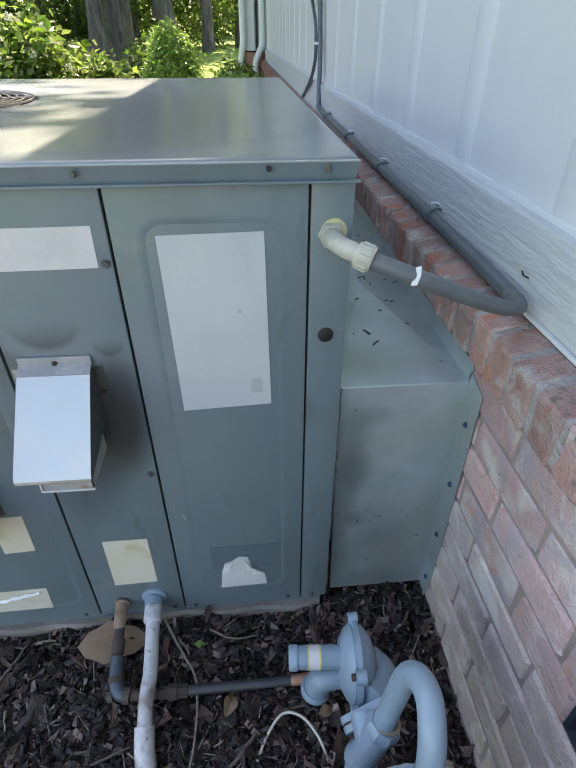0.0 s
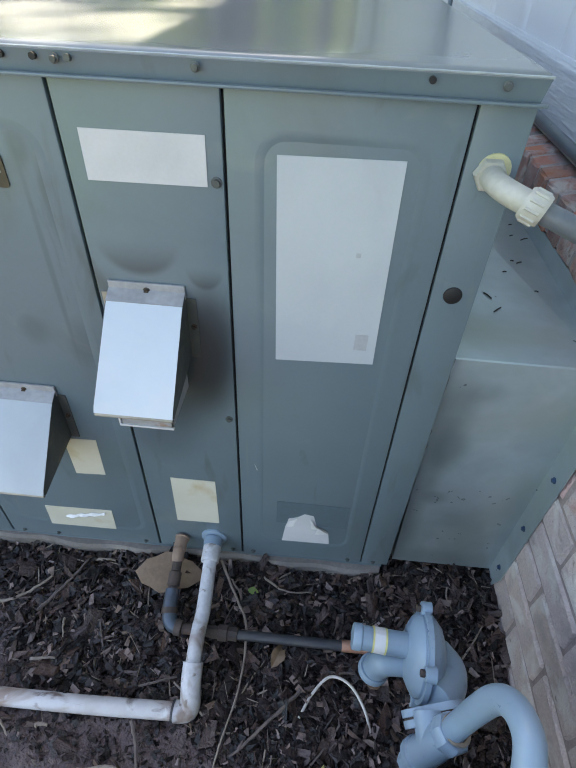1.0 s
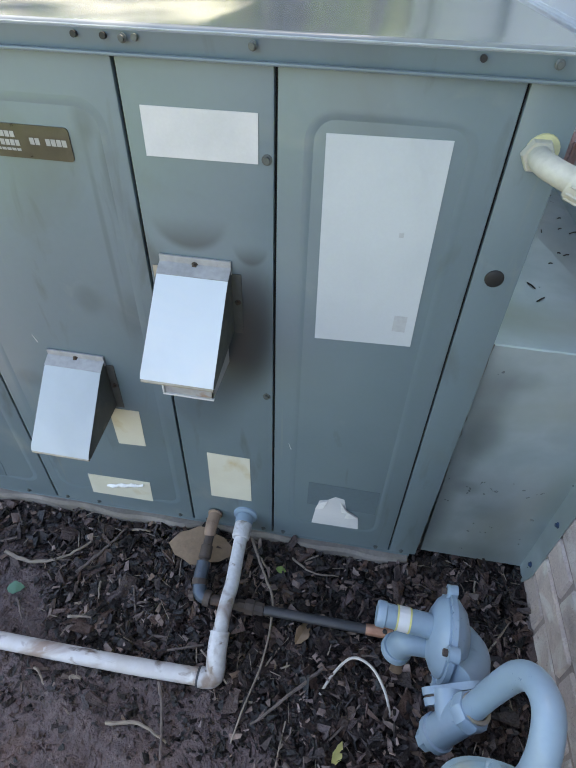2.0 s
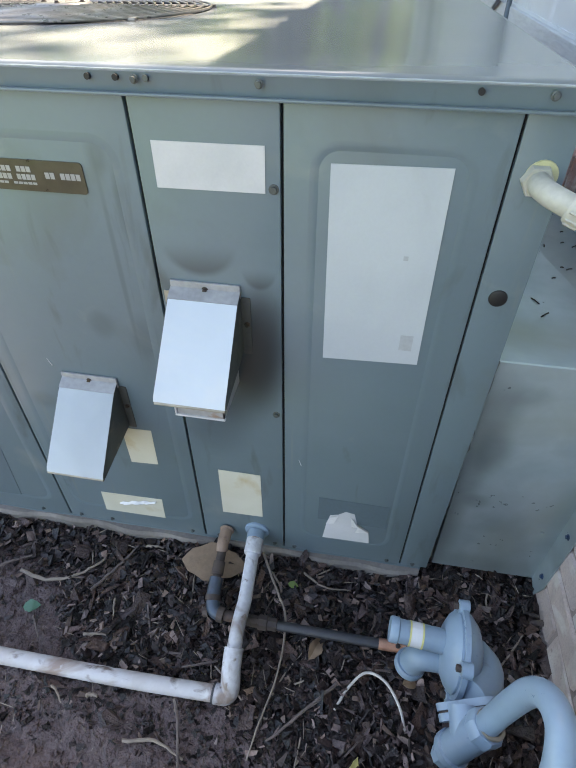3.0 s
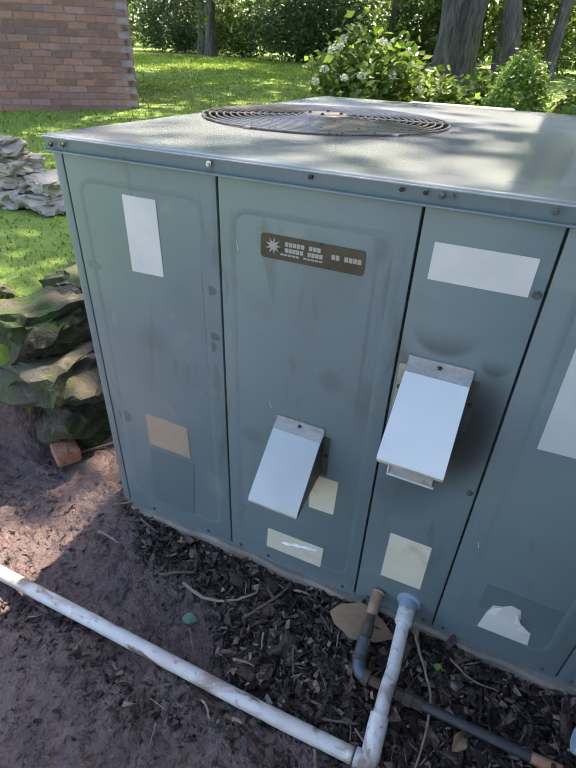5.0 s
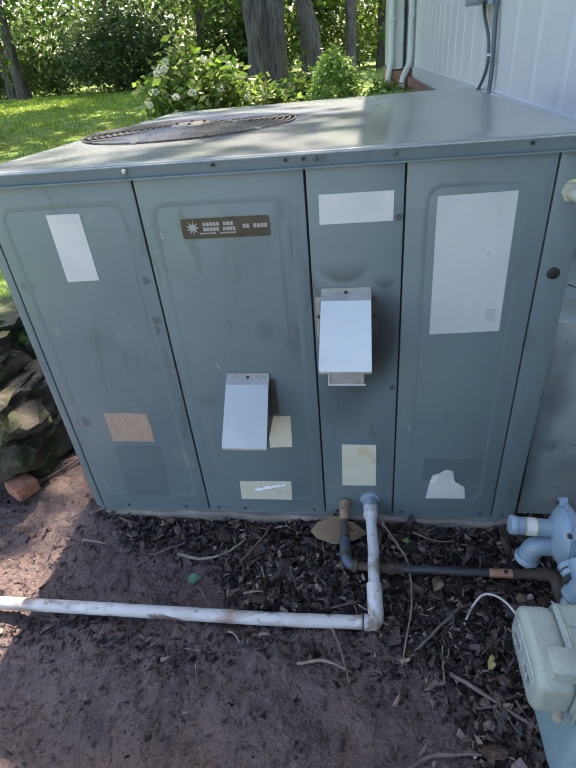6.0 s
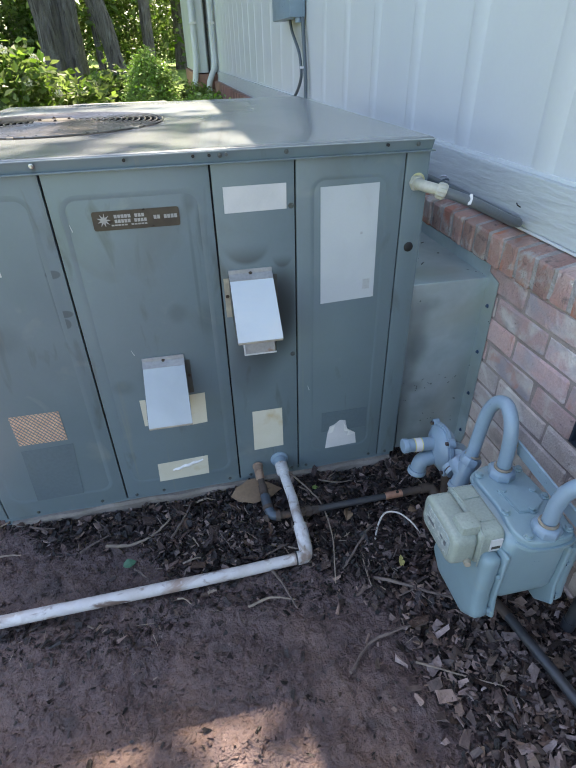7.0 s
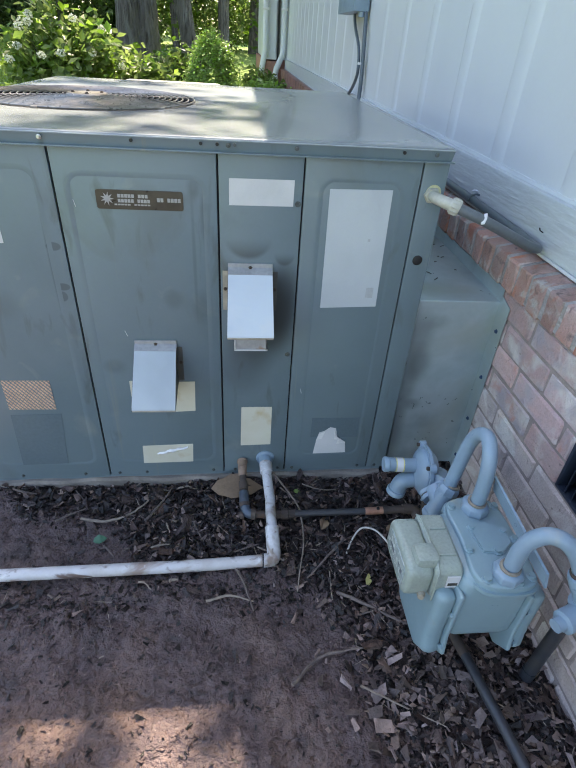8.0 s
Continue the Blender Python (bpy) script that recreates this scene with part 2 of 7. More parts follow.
M["brick_pale"] = material("tan_brick", (0.50, 0.41, 0.38), (0.455, 0.375, 0.355), rough=0.88, scale=14, fine=210, bump=0.9, depth=0.0036, per_object=0.14,
                      spots=[((0.36, 0.305, 0.29), 10.0, 0.55, 0.7), ((0.56, 0.51, 0.48), 13.0, 0.54, 0.66), ((0.24, 0.19, 0.18), 50.0, 0.67, 0.76)])
M["mortar"] = material("weathered_mortar", (0.325, 0.265, 0.25), (0.235, 0.19, 0.18), rough=0.9, scale=18, fine=200, bump=0.6, depth=0.003)
M["brick_far"] = material("far_brick", (0.30, 0.15, 0.11), (0.24, 0.12, 0.10), rough=0.85, scale=20, fine=200, bump=0.3, per_island=0.3)
M["brick_loose"] = material("broken_orange_brick", (0.40, 0.185, 0.115), (0.30, 0.13, 0.085), rough=0.9, scale=40, fine=200, bump=0.8, depth=0.004, spots=[((0.16, 0.09, 0.07), 50.0, 0.6, 0.7)])
M["navy"] = material("vent_navy_paint", (0.020, 0.028, 0.046), (0.028, 0.036, 0.058), rough=0.45, scale=12)
M["slab"] = material("concrete_pad", (0.25, 0.222, 0.198), (0.15, 0.132, 0.118), rough=0.85, scale=14, fine=160, bump=0.4, spots=[((0.15, 0.13, 0.11), 12, 0.6, 0.8)])
M["soil"] = material("dark_mud", (0.104, 0.069, 0.067), (0.066, 0.045, 0.046), spec=0.5, rough=0.55, scale=42, fine=190, bump=1.0, depth=0.0042, rough_vary=0.22, grainy=0.45, mix=(0.36, 0.64),
                     spots=[((0.140, 0.086, 0.068), 3.5, 0.52, 0.75), ((0.046, 0.032, 0.033), 11.0, 0.56, 0.72), ((0.170, 0.128, 0.118), 130.0, 0.64, 0.72), ((0.034, 0.024, 0.024), 110.0, 0.62, 0.70)])
M["chip"] = material("bark_mulch", (0.0085, 0.0055, 0.0056), (0.034, 0.0215, 0.0218), spec=0.42, rough=0.40, scale=30, fine=250, bump=0.7, depth=0.003, per_island=0.85, rough_vary=0.2)
M["chip_brown"] = material("brown_bark_flake", (0.084, 0.052, 0.047), (0.040, 0.025, 0.0225), spec=0.32, rough=0.5, scale=40, fine=260, bump=0.8, depth=0.003, per_island=0.75, rough_vary=0.2)
M["chip_pale"] = material("grey_mulch_chip", (0.190, 0.134, 0.120), (0.100, 0.069, 0.062), spec=0.3, rough=0.6, scale=40, fine=250, bump=0.5, per_island=0.75)
M["twig"] = material("dry_twig", (0.15, 0.117, 0.105), (0.09, 0.07, 0.063), rough=0.8, scale=50, fine=300, bump=0.4)
M["straw"] = material("dry_straw", (0.26, 0.212, 0.172), (0.19, 0.152, 0.125), rough=0.75, scale=50)
M["dead_leaf"] = material("dead_brown_leaf", (0.27, 0.182, 0.118), (0.20, 0.13, 0.082), rough=0.6, scale=14, fine=120, bump=0.3)
M["wire"] = material("white_wire", (0.62, 0.58, 0.53), (0.5, 0.46, 0.42), rough=0.5, scale=60)
M["aged"] = material("yellowed_gasket", (0.55, 0.52, 0.30), (0.5, 0.46, 0.3), rough=0.5, scale=40)
M["yellow"] = material("yellow_sticker", (0.62, 0.58, 0.22), (0.55, 0.5, 0.2), rough=0.5, scale=40)
M["stone"] = material("mossy_field_stone", (0.08, 0.07, 0.052), (0.05, 0.048, 0.034), rough=0.9, scale=9, fine=90, bump=0.8, depth=0.008, per_object=0.3,
                      spots=[((0.05, 0.075, 0.022), 7.0, 0.48, 0.62), ((0.15, 0.13, 0.1), 18.0, 0.6, 0.7)])
M["stone_pale"] = material("pale_field_stone", (0.42, 0.38, 0.32), (0.32, 0.28, 0.23), rough=0.9, scale=9, fine=90, bump=0.7, depth=0.006, per_object=0.25)
M["lawn"] = material("lawn_soil", (0.15, 0.235, 0.035), (0.11, 0.18, 0.03), rough=0.9, scale=3, fine=60, bump=0.5, depth=0.02)
M["grass"] = material("grass_blades", (0.27, 0.36, 0.035), (0.18, 0.28, 0.032), rough=0.6, scale=2, per_island=0.35, bump=0, trans=0.35)
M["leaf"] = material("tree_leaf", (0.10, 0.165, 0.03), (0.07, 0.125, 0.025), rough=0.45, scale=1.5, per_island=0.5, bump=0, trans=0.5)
# A paler leaf; on far trees and shrubs it paints in sunlight.
M["leaf_light"] = material("pale_leaf", (0.165, 0.25, 0.045), (0.115, 0.195, 0.04), rough=0.4, scale=2, per_island=0.45, bump=0, trans=0.55)
M["leaf_box"] = material("boxwood_leaf", (0.27, 0.43, 0.08), (0.15, 0.26, 0.05), rough=0.32, scale=4, per_island=0.4, bump=0, trans=0.35)
M["leaf_dark"] = material("hedge_leaf", (0.06, 0.11, 0.028), (0.04, 0.08, 0.022), rough=0.4, scale=1.5, per_island=0.45, bump=0, trans=0.25)
M["flower"] = material("white_bloom", (0.68, 0.70, 0.60), (0.6, 0.64, 0.5), rough=0.7, scale=20, per_island=0.15, trans=0.3)
M["bark"] = material("grey_bark", (0.165, 0.148, 0.128), (0.085, 0.073, 0.062), rough=0.9, scale=9, fine=60, bump=1.0, depth=0.03, stretch=(2.4, 2.4, 0.28), mix=(0.40, 0.60),
                     spots=[((0.23, 0.225, 0.20), 5.0, 0.58, 0.72), ((0.06, 0.05, 0.043), 9.0, 0.56, 0.66)])
M["condenser"] = material("condenser_shell", (0.42, 0.42, 0.40), (0.36, 0.36, 0.35), rough=0.45, scale=10)
M["shingle"] = material("roof_shingle", (0.09, 0.085, 0.08), (0.06, 0.06, 0.058), rough=0.9, scale=14)
M["soffit"] = material("white_soffit", (0.68, 0.68, 0.68), rough=0.6, scale=4)

# ---- building helpers ----
def part(name, bm, mat, parent, label="", smooth=True):
    """One bmesh as one mesh object under a thing or a part of it."""
    root = parent
    while root and root.parent:
        root = root.parent
    data = bpy.data.meshes.new(name)
    if root:
        bm.transform(Matrix.Translation(-root.location))
    bm.normal_update()
    for f in bm.faces:
        f.smooth = smooth
    if smooth:
        for e in bm.edges:
            e.smooth = len(e.link_faces) == 2 and e.calc_face_angle(0) < radians(38)
    bm.to_mesh(data)
    bm.free()
    data.materials.append(M[mat] if isinstance(mat, str) else mat)
    ob = new(name, data)
    ob.parent = parent
    if label:
        ob["label"] = label
    return ob

def thing(name, at, label, category, group="", kind=""):
    ob = new(name)
    ob.empty_display_size = 0.05
    ob.location = at
    return tagged(ob, label, category, group, kind)

def alone(name, bm, mat, label, category, group="", kind="", smooth=True):
    return tagged(part(name, bm, mat, None, smooth=smooth), label, category, group, kind)

def box(bm, x0, x1, y0, y1, z0, z1, bevel=0.0, m=None):
    made = bmesh.ops.create_cube(bm, size=1.0)["verts"]
    bmesh.ops.transform(bm, verts=made, matrix=Matrix.LocRotScale(((x0 + x1) / 2, (y0 + y1) / 2, (z0 + z1) / 2), None, (x1 - x0, y1 - y0, z1 - z0)))
    if bevel:
        edges = list({e for v in made for e in v.link_edges})
        made = list({v for f in bmesh.ops.bevel(bm, geom=edges, offset=bevel, segments=2, profile=0.6, affect="EDGES")["faces"] for v in f.verts} | {v for v in made if v.is_valid})
    if m is not None:
        bmesh.ops.transform(bm, verts=made, matrix=m)
    return bm

def boxed(*a, **k):
    return box(bmesh.new(), *a, **k)

def lathe(bm, profile, at=(0, 0, 0), axis=(0, 0, 1), seg=24):
    """Turns (radius, height) rows round an axis."""
    q = Vector((0, 0, 1)).rotation_difference(Vector(axis)).to_matrix()
    rings = []
    for r, h in profile:
        if r < 1e-6:
            rings.append([bm.verts.new(q @ Vector((0, 0, h)) + Vector(at))])
        else:
            rings.append([bm.verts.new(q @ Vector((r * math.cos(2 * math.pi * i / seg), r * math.sin(2 * math.pi * i / seg), h)) + Vector(at)) for i in range(seg)])
    for a, b in zip(rings, rings[1:]):
        for i in range(seg):
            j = (i + 1) % seg
            if len(a) == 1 and len(b) > 1:
                bm.faces.new((a[0], b[i], b[j]))
            elif len(b) == 1 and len(a) > 1:
                bm.faces.new((a[i], b[0], a[j])[::1])
            elif len(a) > 1:
                bm.faces.new((a[i], a[j], b[j], b[i]))
    bmesh.ops.recalc_face_normals(bm, faces=bm.faces)
    return bm

def turned(profile, at=(0, 0, 0), axis=(0, 0, 1), seg=24):
    return lathe(bmesh.new(), profile, at, axis, seg)

def curve_points(points, steps=8):
    """A smooth line through the given points."""
    p = [Vector(q) for q in points]
    p = [p[0] * 2 - p[1], *p, p[-1] * 2 - p[-2]]
    out = []
    for a, b, c, d in zip(p, p[1:], p[2:], p[3:]):
        for i in range(steps):
            t = i / steps
            out.append(0.5 * (2 * b + (c - a) * t + (2 * a - 5 * b + 4 * c - d) * t * t + (3 * b - a - 3 * c + d) * t ** 3))
    return out + [p[-2]]

def tube(bm, points, radius, seg=14, smooth=0, wobble=0.0, taper=None, seed=0):
    """A round bar along points; smooth: steps of a curve through them; taper: the radius at the far end; wobble: unevenness."""
    rng = random.Random(seed)
    pts = curve_points(points, smooth) if smooth else [Vector(p) for p in points]
    n = len(pts)
    way = (pts[1] - pts[0]).normalized()
    side = way.orthogonal().normalized()
    rings = []
    for i, p in enumerate(pts):
        w = ((pts[min(i + 1, n - 1)] - p).normalized() + (p - pts[max(i - 1, 0)]).normalized())
        w = w.normalized() if w.length > 1e-6 else way
        side = (side - w * side.dot(w)).normalized()
        up = w.cross(side)
        r = radius if taper is None else radius + (taper - radius) * i / (n - 1)
        off = Vector((rng.uniform(-1, 1), rng.uniform(-1, 1), rng.uniform(-1, 1))) * wobble * r
        rings.append([bm.verts.new(p + off + (side * math.cos(2 * math.pi * k / seg) + up * math.sin(2 * math.pi * k / seg)) * r * (1 + rng.uniform(-wobble, wobble) * 0.5)) for k in range(seg)])
    for a, b in zip(rings, rings[1:]):
        for k in range(seg):
            bm.faces.new((a[k], a[(k + 1) % seg], b[(k + 1) % seg], b[k]))
    bm.faces.new(rings[0][::-1])
    bm.faces.new(rings[-1])
    return bm

def tubed(*a, **k):
    return tube(bmesh.new(), *a, **k)

def slab_of(bm, outline, thick, m=None):
    """A flat outline (x, y rows) made thick along z."""
    low = [bm.verts.new((x, y, 0)) for x, y in outline]
    high = [bm.verts.new((x, y, thick)) for x, y in outline]
    bm.faces.new(low[::-1])
    bm.faces.new(high)
    n = len(outline)
    for i in range(n):
        bm.faces.new((low[i], low[(i + 1) % n], high[(i + 1) % n], high[i]))
    if m is not None:
        bmesh.ops.transform(bm, verts=low + high, matrix=m)
    return bm

def plate(*a, **k):
    return slab_of(bmesh.new(), *a, **k)

def rounded(w, h, r, seg=5):
    """A rounded rectangle's outline about the origin."""
    out = []
    for cx, cy, a in ((w / 2 - r, h / 2 - r, 0), (-w / 2 + r, h / 2 - r, 90), (-w / 2 + r, -h / 2 + r, 180), (w / 2 - r, -h / 2 + r, 270)):
        for i in range(seg + 1):
            b = radians(a + 90 * i / seg)
            out.append((cx + r * math.cos(b), cy + r * math.sin(b)))
    return out

# Turns a flat outline (x, z rows) to stand on the front, facing -y.
def front(y, x=0.0, z=0.0):
    return Matrix(((1, 0, 0, x), (0, 0, -1, y), (0, 1, 0, z), (0, 0, 0, 1)))

def from_arrays(name, verts, faces, mat, parent=None, smooth=False):
    data = bpy.data.meshes.new(name)
    data.from_pydata([tuple(v) for v in verts], [], [tuple(f) for f in faces])
    data.materials.append(M[mat])
    if smooth:
        data.polygons.foreach_set("use_smooth", [True] * len(data.polygons))
    ob = new(name, data)
    ob.parent = parent
    return ob

def leaf_arrays(rng, centres, size, vary=0.5, up=0.35, long=1.7):
    """Folded leaves at the given places: each two triangles pairs with a crease."""
    n = len(centres)
    d = rng.normal(size=(n, 3))
    d[:, 2] = d[:, 2] * 0.6 - 0.2
    d /= np.linalg.norm(d, axis=1)[:, None]
    nrm = rng.normal(size=(n, 3)) + (0, 0, up * 3)
    side = np.cross(d, nrm)
    side /= np.linalg.norm(side, axis=1)[:, None] + 1e-9
    nrm = np.cross(side, d)
    s = size * (1 + rng.uniform(-vary, vary, n))[:, None]
    a = centres
    b = centres + d * s * long * 0.45 + side * s * 0.5 + nrm * s * 0.12
    c = centres + d * s * long
    e = centres + d * s * long * 0.45 - side * s * 0.5 + nrm * s * 0.12
    verts = np.stack([a, b, c, e], 1).reshape(-1, 3)
    k = np.arange(n)[:, None] * 4
    faces = np.concatenate([k + (0, 1, 2), k + (0, 2, 3)], 0)
    return verts, faces

def clumped(rng, n, centre, radii, clumps, spread, hollow=0.55):
    """Places in clumps spread through the outer part of an ellipsoid, with gaps between."""
    c = rng.normal(size=(clumps, 3))
    c /= np.linalg.norm(c, axis=1)[:, None]
    c *= rng.uniform(hollow, 1.0, clumps)[:, None]
    pick = rng.integers(0, clumps, n)
    p = c[pick] * radii + rng.normal(size=(n, 3)) * spread
    return p + centre

# ---- ground ----
def smooth_step(a, b, v):
    t = np.clip((v - a) / (b - a), 0, 1)
    return t * t * (3 - 2 * t)

LATTICE = np.random.default_rng(99).uniform(-1, 1, (64, 64))

def lumps(x, y, size):
    """Smooth uneven relief with lumps of that size."""
    u, v = np.asarray(x) / size, np.asarray(y) / size
    i, j = np.floor(u).astype(int), np.floor(v).astype(int)
    a, b = u - i, v - j
    a, b = a * a * (3 - 2 * a), b * b * (3 - 2 * b)
    g = lambda p, q: LATTICE[(i + p + 7 * (j // 64)) % 64, (j + q + 11 * (i // 64)) % 64]
    return (g(0, 0) * (1 - a) + g(1, 0) * a) * (1 - b) + (g(0, 1) * (1 - a) + g(1, 1) * a) * b

def ground_height(x, y):
    x, y = np.asarray(x, float), np.asarray(y, float)
    near = np.clip(0.027 + 0.033 * x, -0.008, 0.045)
    # the mulch sinks a little towards the pad's edge
    near = near - (0.004 - 0.016 * smooth_step(-0.93, -1.08, x)) * smooth_step(-0.12, -0.02, y) * smooth_step(-1.5, -1.2, x) * smooth_step(0.9, 0.6, y) + 0.034 * np.clip(y, -0.38, 0.0)
    bank = smooth_step(-1.60, -1.74, x) * smooth_step(0.02, 0.14, y)
    back = smooth_step(1.9, 3.2, y) * 0.3
    rise = 0.4 * bank + (1 - bank) * back
    far = np.clip(y - 3.5, 0, 14) * 0.03 + np.clip(y - 17.5, 0, 60) * 0.012
    fine = 0.0075 * lumps(x, y, 0.11) + 0.005 * lumps(x + 3, y, 0.05) + 0.005 * np.abs(lumps(x, y + 5, 0.026)) + 0.002 * lumps(x, y, 0.012)
    # shrinkage cracks between the lumps
    fine = fine - 0.009 * np.exp(-(lumps(x + 1, y + 2, 0.043) / 0.13) ** 2) * np.clip(0.5 + lumps(x, y + 9, 0.2), 0, 1)
    wave = 0.006 * np.sin(x * 9 + 1.3 * np.sin(y * 7)) * np.cos(y * 8.3 + 0.7) + 0.004 * np.sin(x * 23 + y * 17) * np.sin(y * 27 - x * 5)
    # the shallow worn hollow in front of the unit
    hollow = -0.012 * np.exp(-(((x + 0.75) / 0.3) ** 2 + ((y + 0.5) / 0.2) ** 2))
    return near * (1 - 0.5 * rise) + rise + far + wave + hollow + fine

def ground_sheet():
    xs = np.concatenate([-np.geomspace(400, 2.3, 26), np.arange(-2.2, 0.5, 0.0085), np.geomspace(0.6, 300, 22)])
    ys = np.concatenate([-np.geomspace(300, 2.1, 18), np.arange(-1.9, 0.7, 0.0085), np.arange(0.75, 4, 0.12), np.geomspace(4.2, 600, 34)])
    gx, gy = np.meshgrid(xs, ys)
    gz = ground_height(gx, gy)
    rng = np.random.default_rng(4)
    fine = (np.abs(gx + 0.8) < 1.4) & (gy > -2.0) & (gy < 0.7)
    gz = gz + fine * rng.normal(0, 0.0008, gz.shape)
    n, k = len(xs), len(ys)
    verts = np.stack([gx, gy, gz], -1).reshape(-1, 3)
    a = (np.arange(k - 1)[:, None] * n + np.arange(n - 1)).reshape(-1, 1)
    ob = from_arrays("ground", verts, a + (0, 1, n + 1, n), "soil", smooth=True)
    ob.data.materials.append(M["lawn"])
    mid = verts[(a + (0, 1, n + 1, n))].mean(1)
    grassy = ((mid[:, 0] < -1.66) & (mid[:, 1] > 0.1)) | (mid[:, 1] > 7.5) | (mid[:, 0] < -3)
    ob.data.polygons.foreach_set("material_index", grassy.astype(np.int32))
    return tagged(ob, "dark damp mud with a lawn beyond", "ground", kind="structure")

ground_sheet()

# ---- the house: siding over a brick base, with its eave ----
WALL = 0.012          # how far the house stands off
FACE = 0.222          # the brick's outer face
COURSE, LENGTH = 0.068, 0.213
ROW_LOW = 0.657       # under the row of bricks set on edge
END = 8.6             # the far end of the long wall
VY0, VY1, VZ0, VZ1 = -0.816, -0.406, 0.389, 0.529   # the foundation vent's opening

def house():
    bm = bmesh.new()
    for y0, y1, z0, z1 in ((-4.0, VY0, -0.15, 0.66), (VY1, END, -0.15, 0.66), (VY0, VY1, -0.15, VZ0), (VY0, VY1, VZ1, 0.66)):
        box(bm, 0.2262, 0.5, y0, y1, z0, z1)
    wall = alone("wall_east", bm, "mortar", "brick base wall with weathered grey mortar", "wall", kind="structure", smooth=False)
    bm = boxed(0.300, 0.5, -4.0, END, 0.70, 2.75)
    siding = alone("wall_siding", bm, "siding", "white vertical board and batten siding", "wall", kind="structure", smooth=False)
    y = 0.012 - 0.406 * 10
    while y < END - 0.1:
        # a raised batten with a soft shoulder
        prof = [(-0.046, 0.0), (-0.034, 0.0035), (-0.02, 0.0062), (0.02, 0.0062), (0.034, 0.0035), (0.046, 0.0)]
        bm = bmesh.new()
        low = [bm.verts.new((0.3005 - d, y + s, 0.884)) for s, d in prof]
        high = [bm.verts.new((0.3005 - d, y + s, 2.74)) for s, d in prof]
        for i in range(5):
            bm.faces.new((low[i + 1], low[i], high[i], high[i + 1]))
        bm.faces.new(low)
        part("batten", bm, "siding", siding)
        y += 0.406
    # the siding's folded foot
    bm = boxed(0.293, 0.30, -4.0, END, 0.878, 0.889, bevel=0.002)
    part("starter_strip", bm, "siding", siding, smooth=False)
    bm = boxed(0.276, 0.34, -4.0, END, 0.757, 0.879, bevel=0.003)
    alone("skirt_board", bm, "board", "white skirt board with embossed wood grain", "trim", kind="structure", smooth=False)
    bm = boxed(0.271, 0.29, -4.0, END, 0.7505, 0.7565, bevel=0.001)
    alone("flashing", bm, "siding", "thin white flashing strip under the skirt board", "trim", kind="structure", smooth=False)
    # eave and roof, which shade the wall and the unit
    bm = boxed(-0.267, 0.5, -5.0, END + 0.4, 2.60, 2.63)
    alone("eave_soffit", bm, "soffit", "white soffit under the roof's overhang", "soffit", kind="structure", smooth=False)
    bm = boxed(-0.29, -0.267, -5.0, END + 0.4, 2.56, 2.74, bevel=0.004)
    alone("eave_fascia", bm, "soffit", "white fascia board at the eave", "trim", kind="structure", smooth=False)
    bm = plate([(-0.326, 2.72), (5.0, 4.9), (5.0, 4.8), (-0.26, 2.66)], END + 5.6, Matrix(((1, 0, 0, 0), (0, 0, 1, -5.1), (0, 1, 0, 0), (0, 0, 0, 1))))
    alone("roof", bm, "shingle", "dark shingle roof slope", "roof", kind="structure", smooth=False)
    alone("house_inside_wall", boxed(0.5, 5.0, -4.0, END, -0.15, 2.75), "siding", "plain body of the house", "wall", kind="structure", smooth=False)
    for ob in scene.objects:
        if not ob.parent and ob.get("kind") == "structure" and ob.name != "ground":
            ob.location.x = WALL
    return wall

HOUSE_WALL = house()

def house_corner():
    """The bump-out at the house's far end, with its two downspouts."""
    bm = boxed(-0.03, 0.6, END, END + 4, 0.86, 2.75)
    jog = alone("wall_jog", bm, "siding", "white siding of the wall's far bump-out", "wall", kind="structure", smooth=False)
    bm = boxed(-0.07, 0.5, END - 0.06, END + 4, -0.1, 0.84)
    alone("wall_jog_base", bm, "brick_far", "brick base of the bump-out", "wall", kind="structure", smooth=False)
    bm = boxed(0.03, 0.14, END - 0.035, END + 0.002, 0.86, 2.7, bevel=0.004)
    part("corner_board", bm, "siding", jog, smooth=False)
    for x, y, drop in ((0.245, END - 0.16, 0.115), (-0.04, END - 0.10, 0.06)):
        spout = thing("downspout", (x, y, 0.3), "white metal downspout with an elbow over the brick", "downspout", "downspouts at the far corner")
        bm = tubed([(x, y, 2.6), (x, y, 1.02), (x - 0.01, y, 0.93), (x - drop + 0.015, y - 0.02, 0.74), (x - drop, y - 0.02, 0.66), (x - drop, y - 0.02, 0.34)], 0.046, seg=10)
        part("pipe", bm, "siding", spout)
        part("strap", boxed(x - 0.05, x + 0.05, y - 0.052, y + 0.05, 1.5, 1.53), "soffit", spout)
    # a black strip put in for the shadow beside the corner board
    bm = boxed(0.155, 0.185, END - 0.05, END - 0.001, 0.86, 2.7)
    part("corner_gap", bm, "black", jog, smooth=False)

house_corner()

# ---- the packaged unit ----
UX0, UX1, UBACK = -1.1875, 0.0115, 1.34
LIDZ, RISE = 0.9795, -0.006

def foot(x):
    """The panels' lower edge: the unit leans a little on its pad."""
    return 0.0625 + 0.0223 * x

